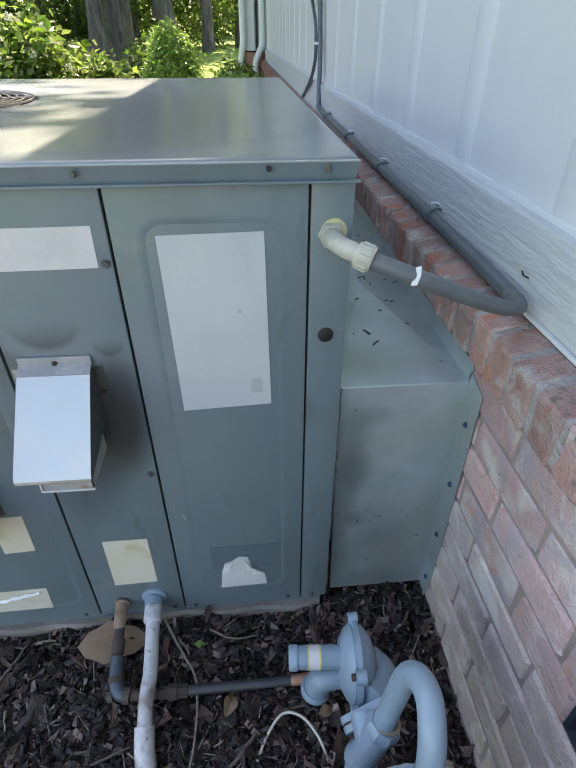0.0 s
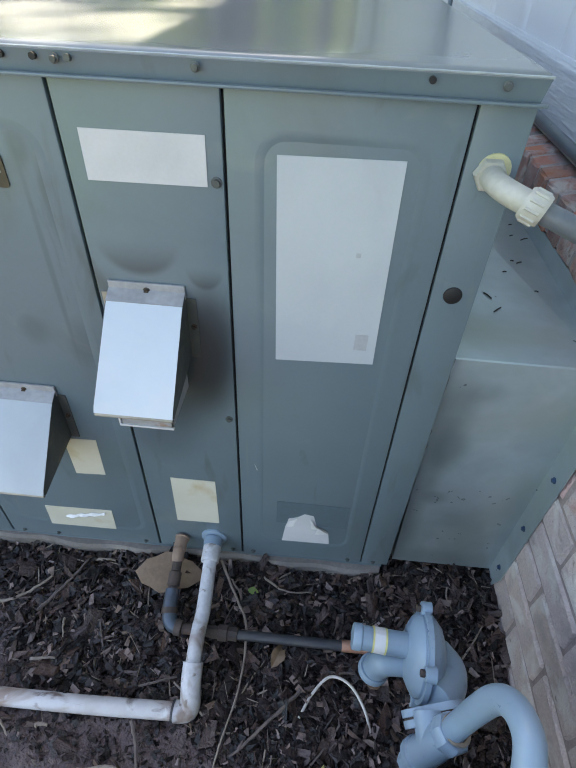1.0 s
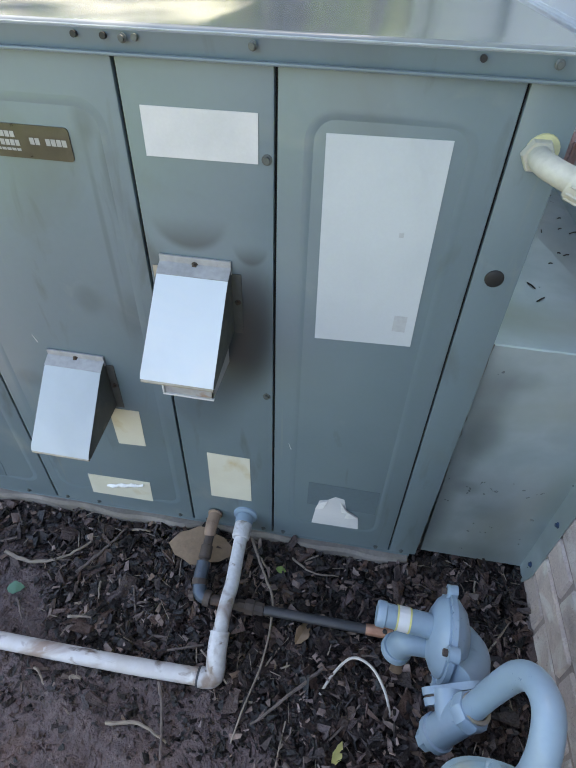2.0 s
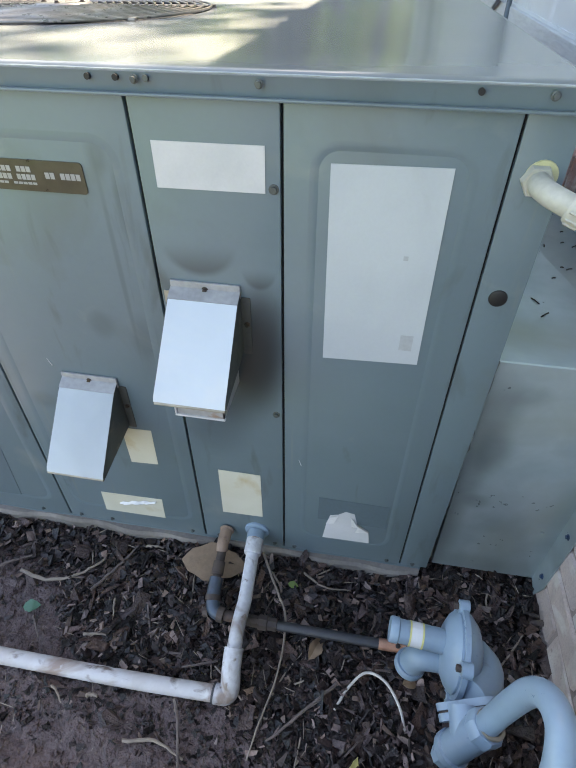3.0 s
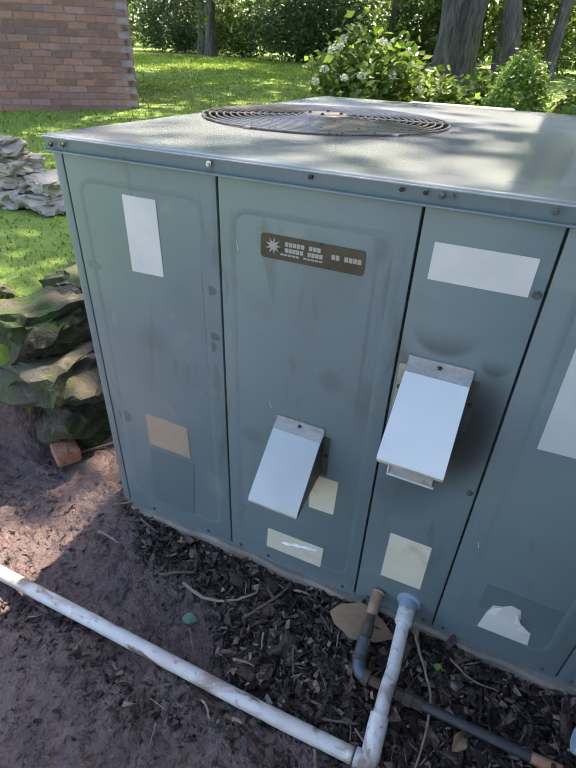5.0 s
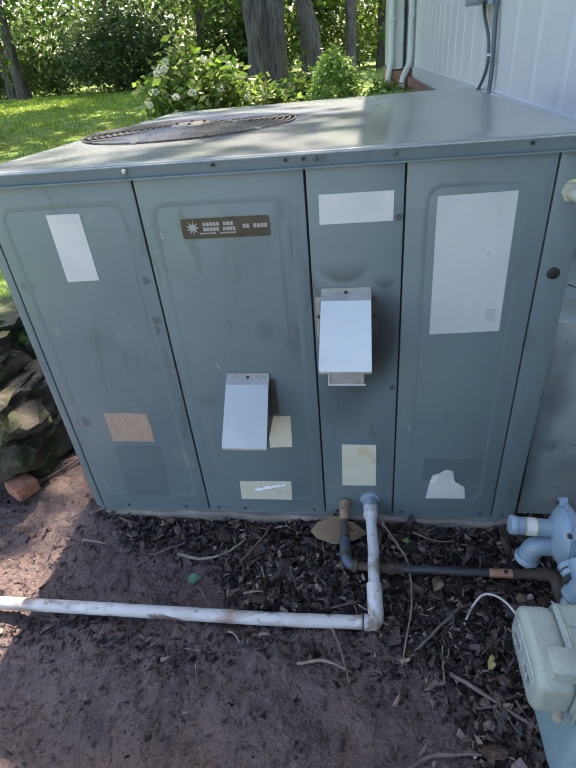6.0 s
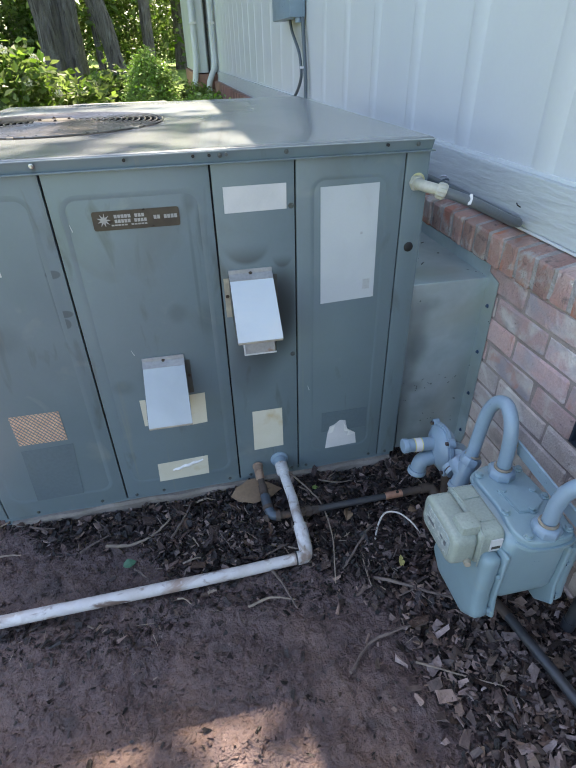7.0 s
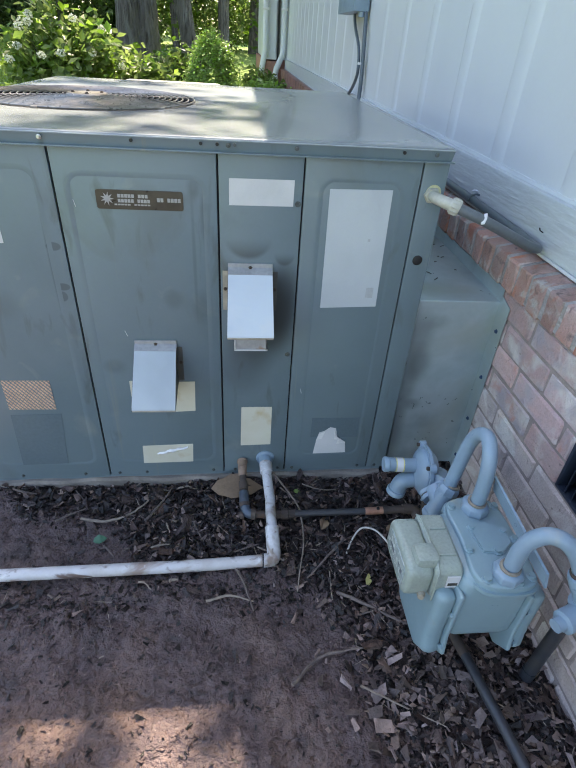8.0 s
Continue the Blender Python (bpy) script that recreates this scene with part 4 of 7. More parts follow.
def flue_hood(panel, cx, dz, flue):
    """A sheet-metal hood: a screwed flange, a sloped face, two cheeks with tabs."""
    w = 0.052
    prof = [(-0.005, 0.7045), (-0.0215, 0.6962), (-0.026, 0.6925), (-0.120, 0.5955), (-0.1245, 0.588), (-0.118, 0.5815)]
    prof = [(y, z + dz) for y, z in prof]
    bm = bmesh.new()
    grid = []
    for y, z in prof:
        f = 0.985 + 0.035 * min(1, -y / 0.118)
        grid.append([bm.verts.new((cx + s * w * f, y, z)) for s in (-1, -0.96, -0.5, 0, 0.5, 0.96, 1)])
    for a, b in zip(grid[1:], grid[2:]):
        for i in range(6):
            bm.faces.new((a[i], b[i], b[i + 1], a[i + 1]))
    hood = part("flue_hood", bm, "hood" if flue else "hood_dull", panel, "white sheet-metal vent hood, lightly rust-edged" if flue else "duller grey-white sheet-metal vent hood")
    hood.modifiers.new("thick", "SOLIDIFY").thickness = 0.0014
    bm = bmesh.new()
    rows = [[bm.verts.new((cx + s * w * 1.0, y, z + dz)) for s in (-1, 0, 1)] for y, z in ((-0.004, 0.7075), (-0.012, 0.7035), (-0.0225, 0.6972))]
    for a, b in zip(rows, rows[1:]):
        for i in range(2):
            bm.faces.new((a[i], b[i], b[i + 1], a[i + 1]))
    part("shoulder", bm, "flange", hood, "dull grey-white shoulder over the bend").modifiers.new("thick", "SOLIDIFY").thickness = 0.0014
    for s in (-1, 1):
        bm = bmesh.new()
        x = cx + s * (w - 0.001)
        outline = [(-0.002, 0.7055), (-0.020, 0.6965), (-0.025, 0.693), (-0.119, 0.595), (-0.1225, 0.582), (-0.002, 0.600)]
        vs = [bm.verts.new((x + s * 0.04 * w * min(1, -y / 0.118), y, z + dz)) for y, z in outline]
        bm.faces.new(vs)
        # cheeks and the right-hand tabs are drawn darker than the hood's face
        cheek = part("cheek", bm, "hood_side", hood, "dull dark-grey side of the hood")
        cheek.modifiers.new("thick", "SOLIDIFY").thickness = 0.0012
        if flue or s > 0:
            bm = boxed(*sorted((x, x + s * 0.014)), -0.0022, -0.0008, 0.597 + dz, 0.697 + dz)
            tab = part("tab", bm, "hem" if s < 0 else "hood_side", hood, "cream screw tab" if s < 0 else "dark-grey screw tab", smooth=False)
            screw(tab, (x + s * 0.008, -0.002, 0.652 + dz), r=0.0045)
    screw(hood, (cx, -0.0045, 0.7060 + dz), r=0.005)
    bm = boxed(cx - w * 1.0, cx + w * 1.0, -0.0050, -0.001, 0.696 + dz, 0.7165 + dz, bevel=0.001)
    part("flange", bm, "flange", hood, "dull grey-white screwed flange", smooth=False)
    bm = tubed([(cx - w * 1.01, -0.1225, 0.584 + dz), (cx + w * 1.01, -0.1225, 0.584 + dz)], 0.0026, seg=6)
    part("rolled_lip", bm, "hem", hood, "rust-tinted lower lip")
    if flue:
        for a in (boxed(cx - 0.036, cx + 0.040, -0.093, -0.091, 0.538, 0.574), boxed(cx - 0.036, cx - 0.034, -0.093, -0.003, 0.538, 0.60), boxed(cx + 0.038, cx + 0.040, -0.093, -0.003, 0.538, 0.60)):
            part("flue_box", a, "flange", hood, "dull grey flue outlet box", smooth=False)
        for a in (boxed(cx - 0.0375, cx + 0.0415, -0.0955, -0.0905, 0.5355, 0.5390, bevel=0.0008), boxed(cx - 0.0375, cx - 0.0345, -0.0955, -0.0905, 0.5395, 0.574, bevel=0.0008)):
            part("turned_edge", a, "label", hood, "pale turned edge of the outlet")
        box_ = boxed(cx - 0.034, cx + 0.038, -0.02, -0.003, 0.56, 0.60)
        part("flue_opening", box_, "black", hood, smooth=False)

hvac_unit()

def pad():
    bm = bmesh.new()
    n = 60
    rows = []
    for i in range(n + 1):
        x = -1.16 + (1.16 - 0.006) * i / n
        wob = 0.004 * math.sin(x * 13) + 0.003 * math.sin(x * 41 + 1.0)
        top = 1.008 * foot(x) - 0.005 - 0.010 + 0.0015 * math.sin(x * 29)
        chip = 0.006 * max(0.0, math.sin(x * 19 + 0.6) - 0.75)
        rows.append([bm.verts.new(v) for v in ((x, -0.008 + wob, -0.09), (x, -0.011 + wob, top - 0.008 - chip), (x, -0.006 + wob, top - chip), (x, UBACK + 0.05, top), (x, UBACK + 0.05, -0.09))])
    for p, q in zip(rows, rows[1:]):
        for k in range(4):
            bm.faces.new((p[k], q[k], q[k + 1], p[k + 1]))
    bm.faces.new(rows[0])
    bm.faces.new(rows[-1][::-1])
    bmesh.ops.recalc_face_normals(bm, faces=bm.faces)
    alone("concrete_pad", bm, "slab", "thin weathered concrete pad edged with mulch", "pad", smooth=False)

pad()

# ---- the duct into the house ----
def duct():
    d = thing("supply_duct", (0.11, 0.5, 0.0), "galvanised sheet-metal duct from the unit into the brick wall", "duct")
    x0, x1, y0, y1, top = UX1 - 0.003, FACE + WALL - 0.002, 0.018, 1.02, 0.621
    # the casing, its top sheet cross-broken: four shallow slopes up to the middle
    bm = bmesh.new()
    low = [bm.verts.new(v) for v in ((x0 + 0.013, y0, 0.055), (x1, y0, 0.058), (x1, y1, 0.045), (x0 + 0.013, y1, 0.045))]
    mid = [bm.verts.new(v) for v in ((x0, y0, top - 0.002), (x1, y0, top - 0.002), (x1, y1, top - 0.002), (x0, y1, top - 0.002))]
    rim = [bm.verts.new(v) for v in ((x0, y0 + 0.002, top), (x1, y0 + 0.002, top), (x1, y1, top), (x0, y1, top))]
    peak = bm.verts.new((0.5 * (x0 + x1), 0.42, top + 0.011))
    for k in range(4):
        j = (k + 1) % 4
        bm.faces.new((low[k], low[j], mid[j], mid[k]))
        bm.faces.new((mid[k], mid[j], rim[j], rim[k]))
        bm.faces.new((rim[k], rim[j], peak))
    bm.faces.new(low[::-1])
    bmesh.ops.recalc_face_normals(bm, faces=bm.faces)
    part("casing", bm, "galv_grimy_shaded", d, smooth=False)
    # the sheet turned up against the brick, and the side flange with its screws
    bm = boxed(x1 - 0.0015, x1 + 0.0005, y0 - 0.002, y1, top - 0.001, 0.657, bevel=0.0006)
    part("top_flange", bm, "galv", d, smooth=False)
    bm = bmesh.new()
    side = [(-0.034, 0.625), (0.020, 0.640), (0.020, 0.060), (-0.014, 0.048), (-0.030, 0.10)]
    slab_of(bm, side, 0.002, Matrix(((0, 0, 1, x1 - 0.0015), (1, 0, 0, 0), (0, 1, 0, 0), (0, 0, 0, 1))))
    bmesh.ops.recalc_face_normals(bm, faces=bm.faces)
    flange = part("wall_flange", bm, "galv", d, smooth=False)
    for z in (0.548, 0.4025, 0.256, 0.112):
        screw(flange, (x1 - 0.0015, -0.008, z), (-1, 0, 0), 0.006, "blue_screw")
    # the bead of dirty sealant down the joint with the unit
    rng = random.Random(2)
    bead = [(x0 + 0.002, y0 - 0.0005 + rng.uniform(-0.001, 0.001), 0.05 + 0.019 * k) for k in range(31)]
    part("sealant", tubed(bead, 0.0032, seg=6, wobble=0.6, seed=4), "sealant", d, "grey dirty sealant")
    # bits of bark and twig lying on it
    rng = random.Random(8)
    for i in range(34):
        x, y = rng.uniform(0.02, 0.215), rng.uniform(0.06, 0.8)
        a = rng.uniform(0, math.pi)
        l = rng.uniform(0.006, 0.02)
        # the cross-broken sheet under it
        h = 0.6222 + 0.011 * max(0.0, min(1 - abs(x - 0.12) / 0.112, (y - 0.02) / 0.40, (1.02 - y) / 0.60))
        alone("bark_crumb", tubed([(x, y, h), (x + l * math.cos(a) * .5, y + l * math.sin(a) * .5, h + 0.001), (x + l * math.cos(a), y + l * math.sin(a), h)], 0.0012, seg=5), "chip", "dark bark crumb lying on the metal duct", "debris", "crumbs on the duct")

duct()

# ---- conduit from the unit, along the wall ----
def conduit():
    c = thing("electrical_conduit", (0.1, 0.0, 0.76), "grey electrical conduit looping from the unit to the wall", "conduit")
    bm = turned([(0, 0.012), (0.0165, 0.012), (0.0178, 0.010), (0.0178, 0.001), (0.0, 0.001)], (-0.0205, 0.0, 0.8855), (0, -1, 0), 6)
    hexn = part("hex_nut", bm, "cpvc", c, "ivory plastic hex nut")
    part("washer", turned([(0.0, 0.002), (0.0172, 0.002), (0.0178, 0.0)], (-0.0165, 0.0, 0.889), (0, -1, 0), 20), "aged", c, "yellowed gasket")
    part("elbow", tubed([(-0.0205, -0.010, 0.8855), (-0.0200, -0.028, 0.886), (-0.0155, -0.043, 0.8855), (-0.007, -0.056, 0.884), (0.004, -0.066, 0.8815)], 0.0122, seg=18, smooth=4), "cpvc", c, "ivory plastic elbow")
    way = Vector((0.016, -0.008, -0.005)).normalized()
    nut = part("clamp_nut", turned([(0.0, 0.022), (0.0150, 0.022), (0.0165, 0.018), (0.0165, 0.003), (0.0145, 0.0), (0, 0)], (0.0015, -0.0645, 0.8825), way, 20), "cpvc", c, "ribbed ivory clamp nut")
    for k in range(12):
        a = 2 * math.pi * k / 12
        q = Vector((0, 0, 1)).rotation_difference(way)
        o = q @ Vector((0.0165 * math.cos(a), 0.0165 * math.sin(a), 0.004)) + Vector((0.0015, -0.0645, 0.8825))
        part("rib", tubed([o, o + way * 0.014], 0.0016, seg=5), "cpvc", nut)
    flex = FLEX
    part("flexible_run", tubed(flex, 0.0112, seg=16, smooth=10), "conduit_flex", c, "grey flexible conduit")
    fine = curve_points(flex, 14)
    bm = bmesh.new()
    for i in range(3, 60, 2):
        w = (fine[i + 1] - fine[i]).normalized()
        lathe(bm, [(0.0108, -0.0022), (0.0115, 0.0), (0.0108, 0.0022)], fine[i], w, 14)
    part("corrugation", bm, "conduit_flex", c)
    p = fine[22]
    part("tape_tag", plate([(-0.004, -0.013), (0.003, -0.011), (0.0045, 0.001), (0.002, 0.012), (-0.004, 0.010)], 0.002, Matrix.Translation(p + Vector((-0.005, -0.0085, 0.007))) @ Euler((radians(62), 0, radians(-38))).to_matrix().to_4x4()), "label", c, "scrap of white tape")
    run = [(0.270, 0.04, 0.772), (0.270, 0.08, 0.773), (0.270, 0.3, 0.776), (0.270, 1.0, 0.778), (0.270, 2.15, 0.780), (0.274, 2.29, 0.80), (0.282, 2.35, 0.88), (0.284, 2.36, 1.0), (0.284, 2.44, 1.34)]
    part("wall_run", tubed(run, 0.0118, seg=14, smooth=5), "conduit", c, "smooth grey conduit along the skirt board")
    part("second_cable", tubed([(0.282, 3.12, 0.752), (0.280, 2.98, 0.79), (0.274, 2.62, 0.89), (0.268, 2.43, 0.98), (0.266, 2.40, 1.05), (0.274, 2.50, 1.14), (0.280, 2.72, 1.25), (0.280, 2.78, 1.34)], 0.0095, seg=10, smooth=5), "conduit", c, "thin dark cable")
    part("cable_tie", turned([(0.019, -0.006), (0.021, 0), (0.019, 0.006)], (0.276, 2.385, 1.055), (0, 0, 1), 14), "label", c, "white cable tie")
    for y in (0.42, 0.885, 1.4, 1.95):
        clip = part("clip", tubed([(0.288, y - 0.004, 0.756 + .035), (0.276, y - 0.004, 0.793), (0.258, y - 0.004, 0.786), (0.255, y - 0.004, 0.772)], 0.0035, seg=6, smooth=4), "conduit", c, "metal conduit clip")
        part("clip_screw", tubed([(0.290, y + 0.01, 0.797), (0.282, y + 0.018, 0.800), (0.274, y + 0.024, 0.797)], 0.0022, seg=5), "steel", clip)
    part("stub_nail", tubed([(0.289, 0.028, 0.800), (0.278, 0.027, 0.806), (0.276, 0.03, 0.812)], 0.0016, seg=6), "black", c, "bent black nail")
    jb = thing("junction_box", (0.28, 2.85, 1.34), "grey plastic junction box on the siding", "junction box")
    part("box", boxed(0.205, 0.298, 2.42, 2.98, 1.305, 1.60, bevel=0.006), "grey_pipe", jb)
    part("hub", turned([(0.0, 0.0), (0.02, 0.0), (0.02, 0.03), (0, 0.03)], (0.262, 2.45, 1.28), (0, 0, 1), 14), "grey_pipe", jb)

FLEX = [(0.008, -0.0685, 0.880), (0.05, -0.082, 0.866), (0.10, -0.083, 0.846), (0.165, -0.068, 0.816), (0.223, -0.042, 0.789), (0.258, -0.018, 0.776), (0.270, 0.012, 0.772), (0.270, 0.05, 0.772)]
conduit()

# ---- drain pipe ----
def drain():
    d = thing("drain_pipe", (-0.36, -0.1, 0.0), "white plastic condensate drain pipe, mud-stained, lying on the soil", "pipe")
    part("wall_flange", turned([(0, 0.006), (0.022, 0.006), (0.0265, 0.004), (0.0275, 0.0), (0, 0)], (-0.360, 0.006, 0.1035), (0, -1, 0), 22), "grey_pipe", d, "blue-grey round flange")
    part("collar", turned([(0, 0.02), (0.0185, 0.02), (0.0195, 0.016), (0.0195, 0.002), (0, 0.0)], (-0.360, 0.002, 0.1030), (0, -1, -0.1), 20), "grey_pipe", d)
    part("collar", turned([(0, 0.034), (0.0178, 0.034), (0.0190, 0.030), (0.0190, 0.018), (0.0182, 0.016), (0.0190, 0.013), (0.0190, 0.004), (0.018, 0.0), (0, 0)], (-0.3595, -0.016, 0.1010), (0.02, -1, -0.16), 20), "pvc", d)
    part("short_run", tubed([(-0.359, -0.034, 0.098), (-0.3560, -0.084, 0.090), (-0.3520, -0.144, 0.085), (-0.3525, -0.175, 0.0845), (-0.3525, -0.200, 0.083), (-0.3512, -0.226, 0.078), (-0.3510, -0.246, 0.072)], 0.0140, seg=18, smooth=4), "pvc", d, "slightly kinked length of pipe")
    part("elbow", tubed([(-0.3510, -0.234, 0.0755), (-0.3500, -0.258, 0.064), (-0.3485, -0.276, 0.049), (-0.3470, -0.289, 0.034), (-0.3500, -0.2975, 0.026), (-0.360, -0.3005, 0.0245), (-0.374, -0.301, 0.024)], 0.0182, seg=18, smooth=4), "pvc", d, "white elbow with a dark glue ring")
    part("glue_ring", turned([(0.0155, 0), (0.0192, 0.0), (0.0192, 0.004), (0.0155, 0.004)], (-0.374, -0.301, 0.024), (-1, 0, 0), 18), "iron", d)
    long_run = [(-0.365, -0.301, 0.024), (-0.55, -0.307, 0.020), (-0.75, -0.310, 0.018)]
    part("long_run", tubed(long_run, 0.0155, seg=18, smooth=5), "pvc_old", d)
    part("long_run", tubed([(-0.75, -0.310, 0.018), (-1.0, -0.314, 0.017), (-1.3, -0.320, 0.017), (-1.9, -0.33, 0.02), (-2.6, -0.34, 0.03)], 0.0155, seg=18, smooth=5), "pvc_old", d, "brown-stained, scuffed length of pipe")
    d.location += Vector((-0.007, -0.006, -0.002))

drain()

# ---- gas line ----
def gas_line():
    g = thing("gas_pipe", (-0.3, -0.1, 0.0), "rusty iron gas pipe running over the mulch to the unit", "pipe")
    part("stub", turned([(0, 0.03), (0.0135, 0.03), (0.0135, 0.004), (0.016, 0.003), (0.016, 0), (0, 0)], (-0.438, 0.0, 0.090), (0, -1, 0), 18), "tan_rust", g, "tan rusted pipe stub")
    part("elbow", tubed([(-0.438, -0.016, 0.090), (-0.438, -0.036, 0.088), (-0.437, -0.048, 0.080)], 0.0128, seg=16, smooth=4), "tan_rust", g)
    part("drop", tubed([(-0.437, -0.044, 0.083), (-0.4335, -0.120, 0.064)], 0.0098, seg=16), "rust", g)
    part("coupling", turned([(0.0098, 0), (0.0128, 0.002), (0.0128, 0.028), (0.0098, 0.030)], (-0.4358, -0.070, 0.0765), (0.045, -1, -0.25), 18), "rust", g, "rusted coupling")
    part("elbow", tubed([(-0.4340, -0.104, 0.068), (-0.4328, -0.132, 0.060), (-0.4300, -0.150, 0.053), (-0.4230, -0.163, 0.048), (-0.4080, -0.168, 0.046)], 0.0142, seg=18, smooth=4), "blue_iron", g, "blue-black iron elbow")
    part("collar", turned([(0.0105, 0), (0.0158, 0.001), (0.0158, 0.012), (0.0105, 0.013)], (-0.4325, -0.136, 0.0585), (0.12, -1, -0.32), 16), "rust", g)
    part("collar", turned([(0.0105, 0), (0.0158, 0.001), (0.0158, 0.014), (0.0105, 0.015)], (-0.4150, -0.1672, 0.0462), (1, -0.1, -0.02), 16), "rust", g)
    part("plug", turned([(0, 0.012), (0.010, 0.011), (0.0115, 0)], (-0.4360, -0.165, 0.042), (-1, -0.2, -0.2), 8), "rust", g, "rusted square-headed plug")
    part("nipple", tubed([(-0.40, -0.168, 0.045), (-0.33, -0.169, 0.046)], 0.0105, seg=14), "rust", g)
    un = turned([(0.0095, 0), (0.0125, 0.001), (0.0125, 0.016), (0.0158, 0.017), (0.0158, 0.034), (0.0132, 0.036), (0.0132, 0.054), (0.0095, 0.055)], (-0.345, -0.169, 0.046), (1, 0, 0.005), 8)
    part("union", un, "rust", g, "rusted pipe union")
    part("run", tubed([(-0.30, -0.169, 0.046), (-0.088, -0.1685, 0.049)], 0.0096, seg=14), "iron", g, "blue-black iron pipe")
    part("bare_end", tubed([(-0.088, -0.1685, 0.049), (-0.035, -0.168, 0.050)], 0.0108, seg=14), "copper", g, "reddish bare length of pipe")
    # the bare end's hole, its dark put on as a black dome
    part("stud", turned([(0, 0.004), (0.004, 0.003), (0.005, 0)], (-0.052, -0.172, 0.062), (0, -0.2, 1), 8), "black", g)
    part("run", tubed([(-0.036, -0.168, 0.050), (0.034, -0.167, 0.052)], 0.0112, seg=14), "rust", g)
    part("elbow", tubed([(0.022, -0.167, 0.052), (0.048, -0.168, 0.052), (0.060, -0.178, 0.047), (0.064, -0.20, 0.034)], 0.0148, seg=14, smooth=4), "rust", g)
    part("drop", tubed([(0.063, -0.195, 0.038), (0.068, -0.25, -0.01)], 0.0125, seg=14), "rust", g)
    g.location += Vector((0.002, -0.005, 0.001))

gas_line()

# ---- regulator, gas meter and their pipes ----
def regulator():
    r = thing("gas_regulator", (0.03, -0.28, 0.03), "blue-grey cast gas pressure regulator beside the meter", "gas regulator")
    C = Vector((0.008, -0.262, 0.305))
    ax = Vector((-1.0, 0.05, 0.03)).normalized()
    bowl = turned([(0, 0.024), (0.022, 0.024), (0.036, 0.021), (0.050, 0.013), (0.056, 0.006), (0.056, 0.003), (0.063, 0.003), (0.0635, -0.004), (0.058, -0.005), (0.055, -0.012), (0.042, -0.024), (0.026, -0.03), (0, -0.03)], C, ax, 32)
    part("diaphragm_case", bowl, "grey_pipe", r)
    q = Vector((0, 0, 1)).rotation_difference(ax)
    for k in range(4):
        a = math.pi / 2 * k + math.pi / 4
        o = C + q @ Vector((0.0630 * math.cos(a), 0.0630 * math.sin(a), -0.007))
        lug = part("lug", turned([(0, 0.015), (0.010, 0.014), (0.011, 0.0), (0, 0)], o, ax, 12), "grey_pipe", r)
        part("bolt", turned([(0, 0.006), (0.005, 0.006), (0.005, 0)], o + ax * 0.0145, ax, 6), "rust", lug, "rusty bolt head")
    part("spring_tower", turned([(0.0175, 0.0), (0.0168, 0.066), (0.0185, 0.068), (0.0185, 0.078), (0.0170, 0.080), (0, 0.080)], C + ax * 0.02 + Vector((0, 0.004, 0.012)), ax, 24), "grey_pipe", r)
    lab = bmesh.new()
    p0 = C + ax * 0.062 + Vector((0, 0.004, 0.012))
    ring = []
    for k in range(25):
        a = radians(15 * k)
        o = q @ Vector((0.0176 * math.cos(a), 0.0176 * math.sin(a), 0))
        ring.append((lab.verts.new(p0 + o - ax * 0.010), lab.verts.new(p0 + o + ax * 0.010)))
    for a, b in zip(ring, ring[1:]):
        lab.faces.new((a[0], b[0], b[1], a[1]))
    lb = part("sticker", lab, "label", r, "pale sticker with yellow ends")
    for s in (-0.009, 0.009):
        bm = bmesh.new()
        ring = []
        for k in range(25):
            a = radians(15 * k)
            o = q @ Vector((0.0179 * math.cos(a), 0.0179 * math.sin(a), 0))
            ring.append((bm.verts.new(p0 + o + ax * (s - 0.0013)), bm.verts.new(p0 + o + ax * (s + 0.0013))))
        for a, b in zip(ring, ring[1:]):
            bm.faces.new((a[0], b[0], b[1], a[1]))
        part("stripe", bm, "yellow", lb)
    out = C + Vector((-0.004, -0.004, -0.024))
    boss = part("outlet", tubed([out, out + Vector((-0.030, 0.0, -0.002)), out + Vector((-0.046, 0.0, -0.010)), out + Vector((-0.052, 0.0, -0.036))], 0.0200, seg=20, smooth=4), "grey_pipe", r)
    part("outlet_cup", turned([(0, 0.0), (0.0215, 0.0), (0.0235, 0.003), (0.0235, 0.012), (0.0195, 0.016), (0.0165, 0.018), (0.0, 0.012)], out + Vector((-0.053, 0.0, -0.032)), Vector((-0.12, -0.05, -1)), 22), "grey_pipe", boss)
    part("valve_body", tubed([C + Vector((0.03, 0.012, -0.03)), C + Vector((0.040, -0.012, -0.015)), C + Vector((0.032, -0.040, 0.0)), C + Vector((0.010, -0.062, 0.014))], 0.027, seg=20, smooth=5, taper=0.024), "grey_pipe", r)
    part("drop_pipe", tubed([C + Vector((0.03, 0.0, -0.05)), (0.055, -0.262, 0.10), (0.062, -0.245, -0.03)], 0.017, seg=14, smooth=3), "rust", r)
    m = Matrix.Translation((0.012, -0.330, 0.320)) @ Euler((radians(90 + 12), radians(-30), radians(8))).to_matrix().to_4x4()
    fl = part("flange", plate(rounded(0.080, 0.040, 0.014), 0.009, m), "grey_pipe", r)
    part("flange", plate(rounded(0.080, 0.040, 0.014), 0.009, m @ Matrix.Translation((0, 0, 0.012))), "grey_pipe", r)
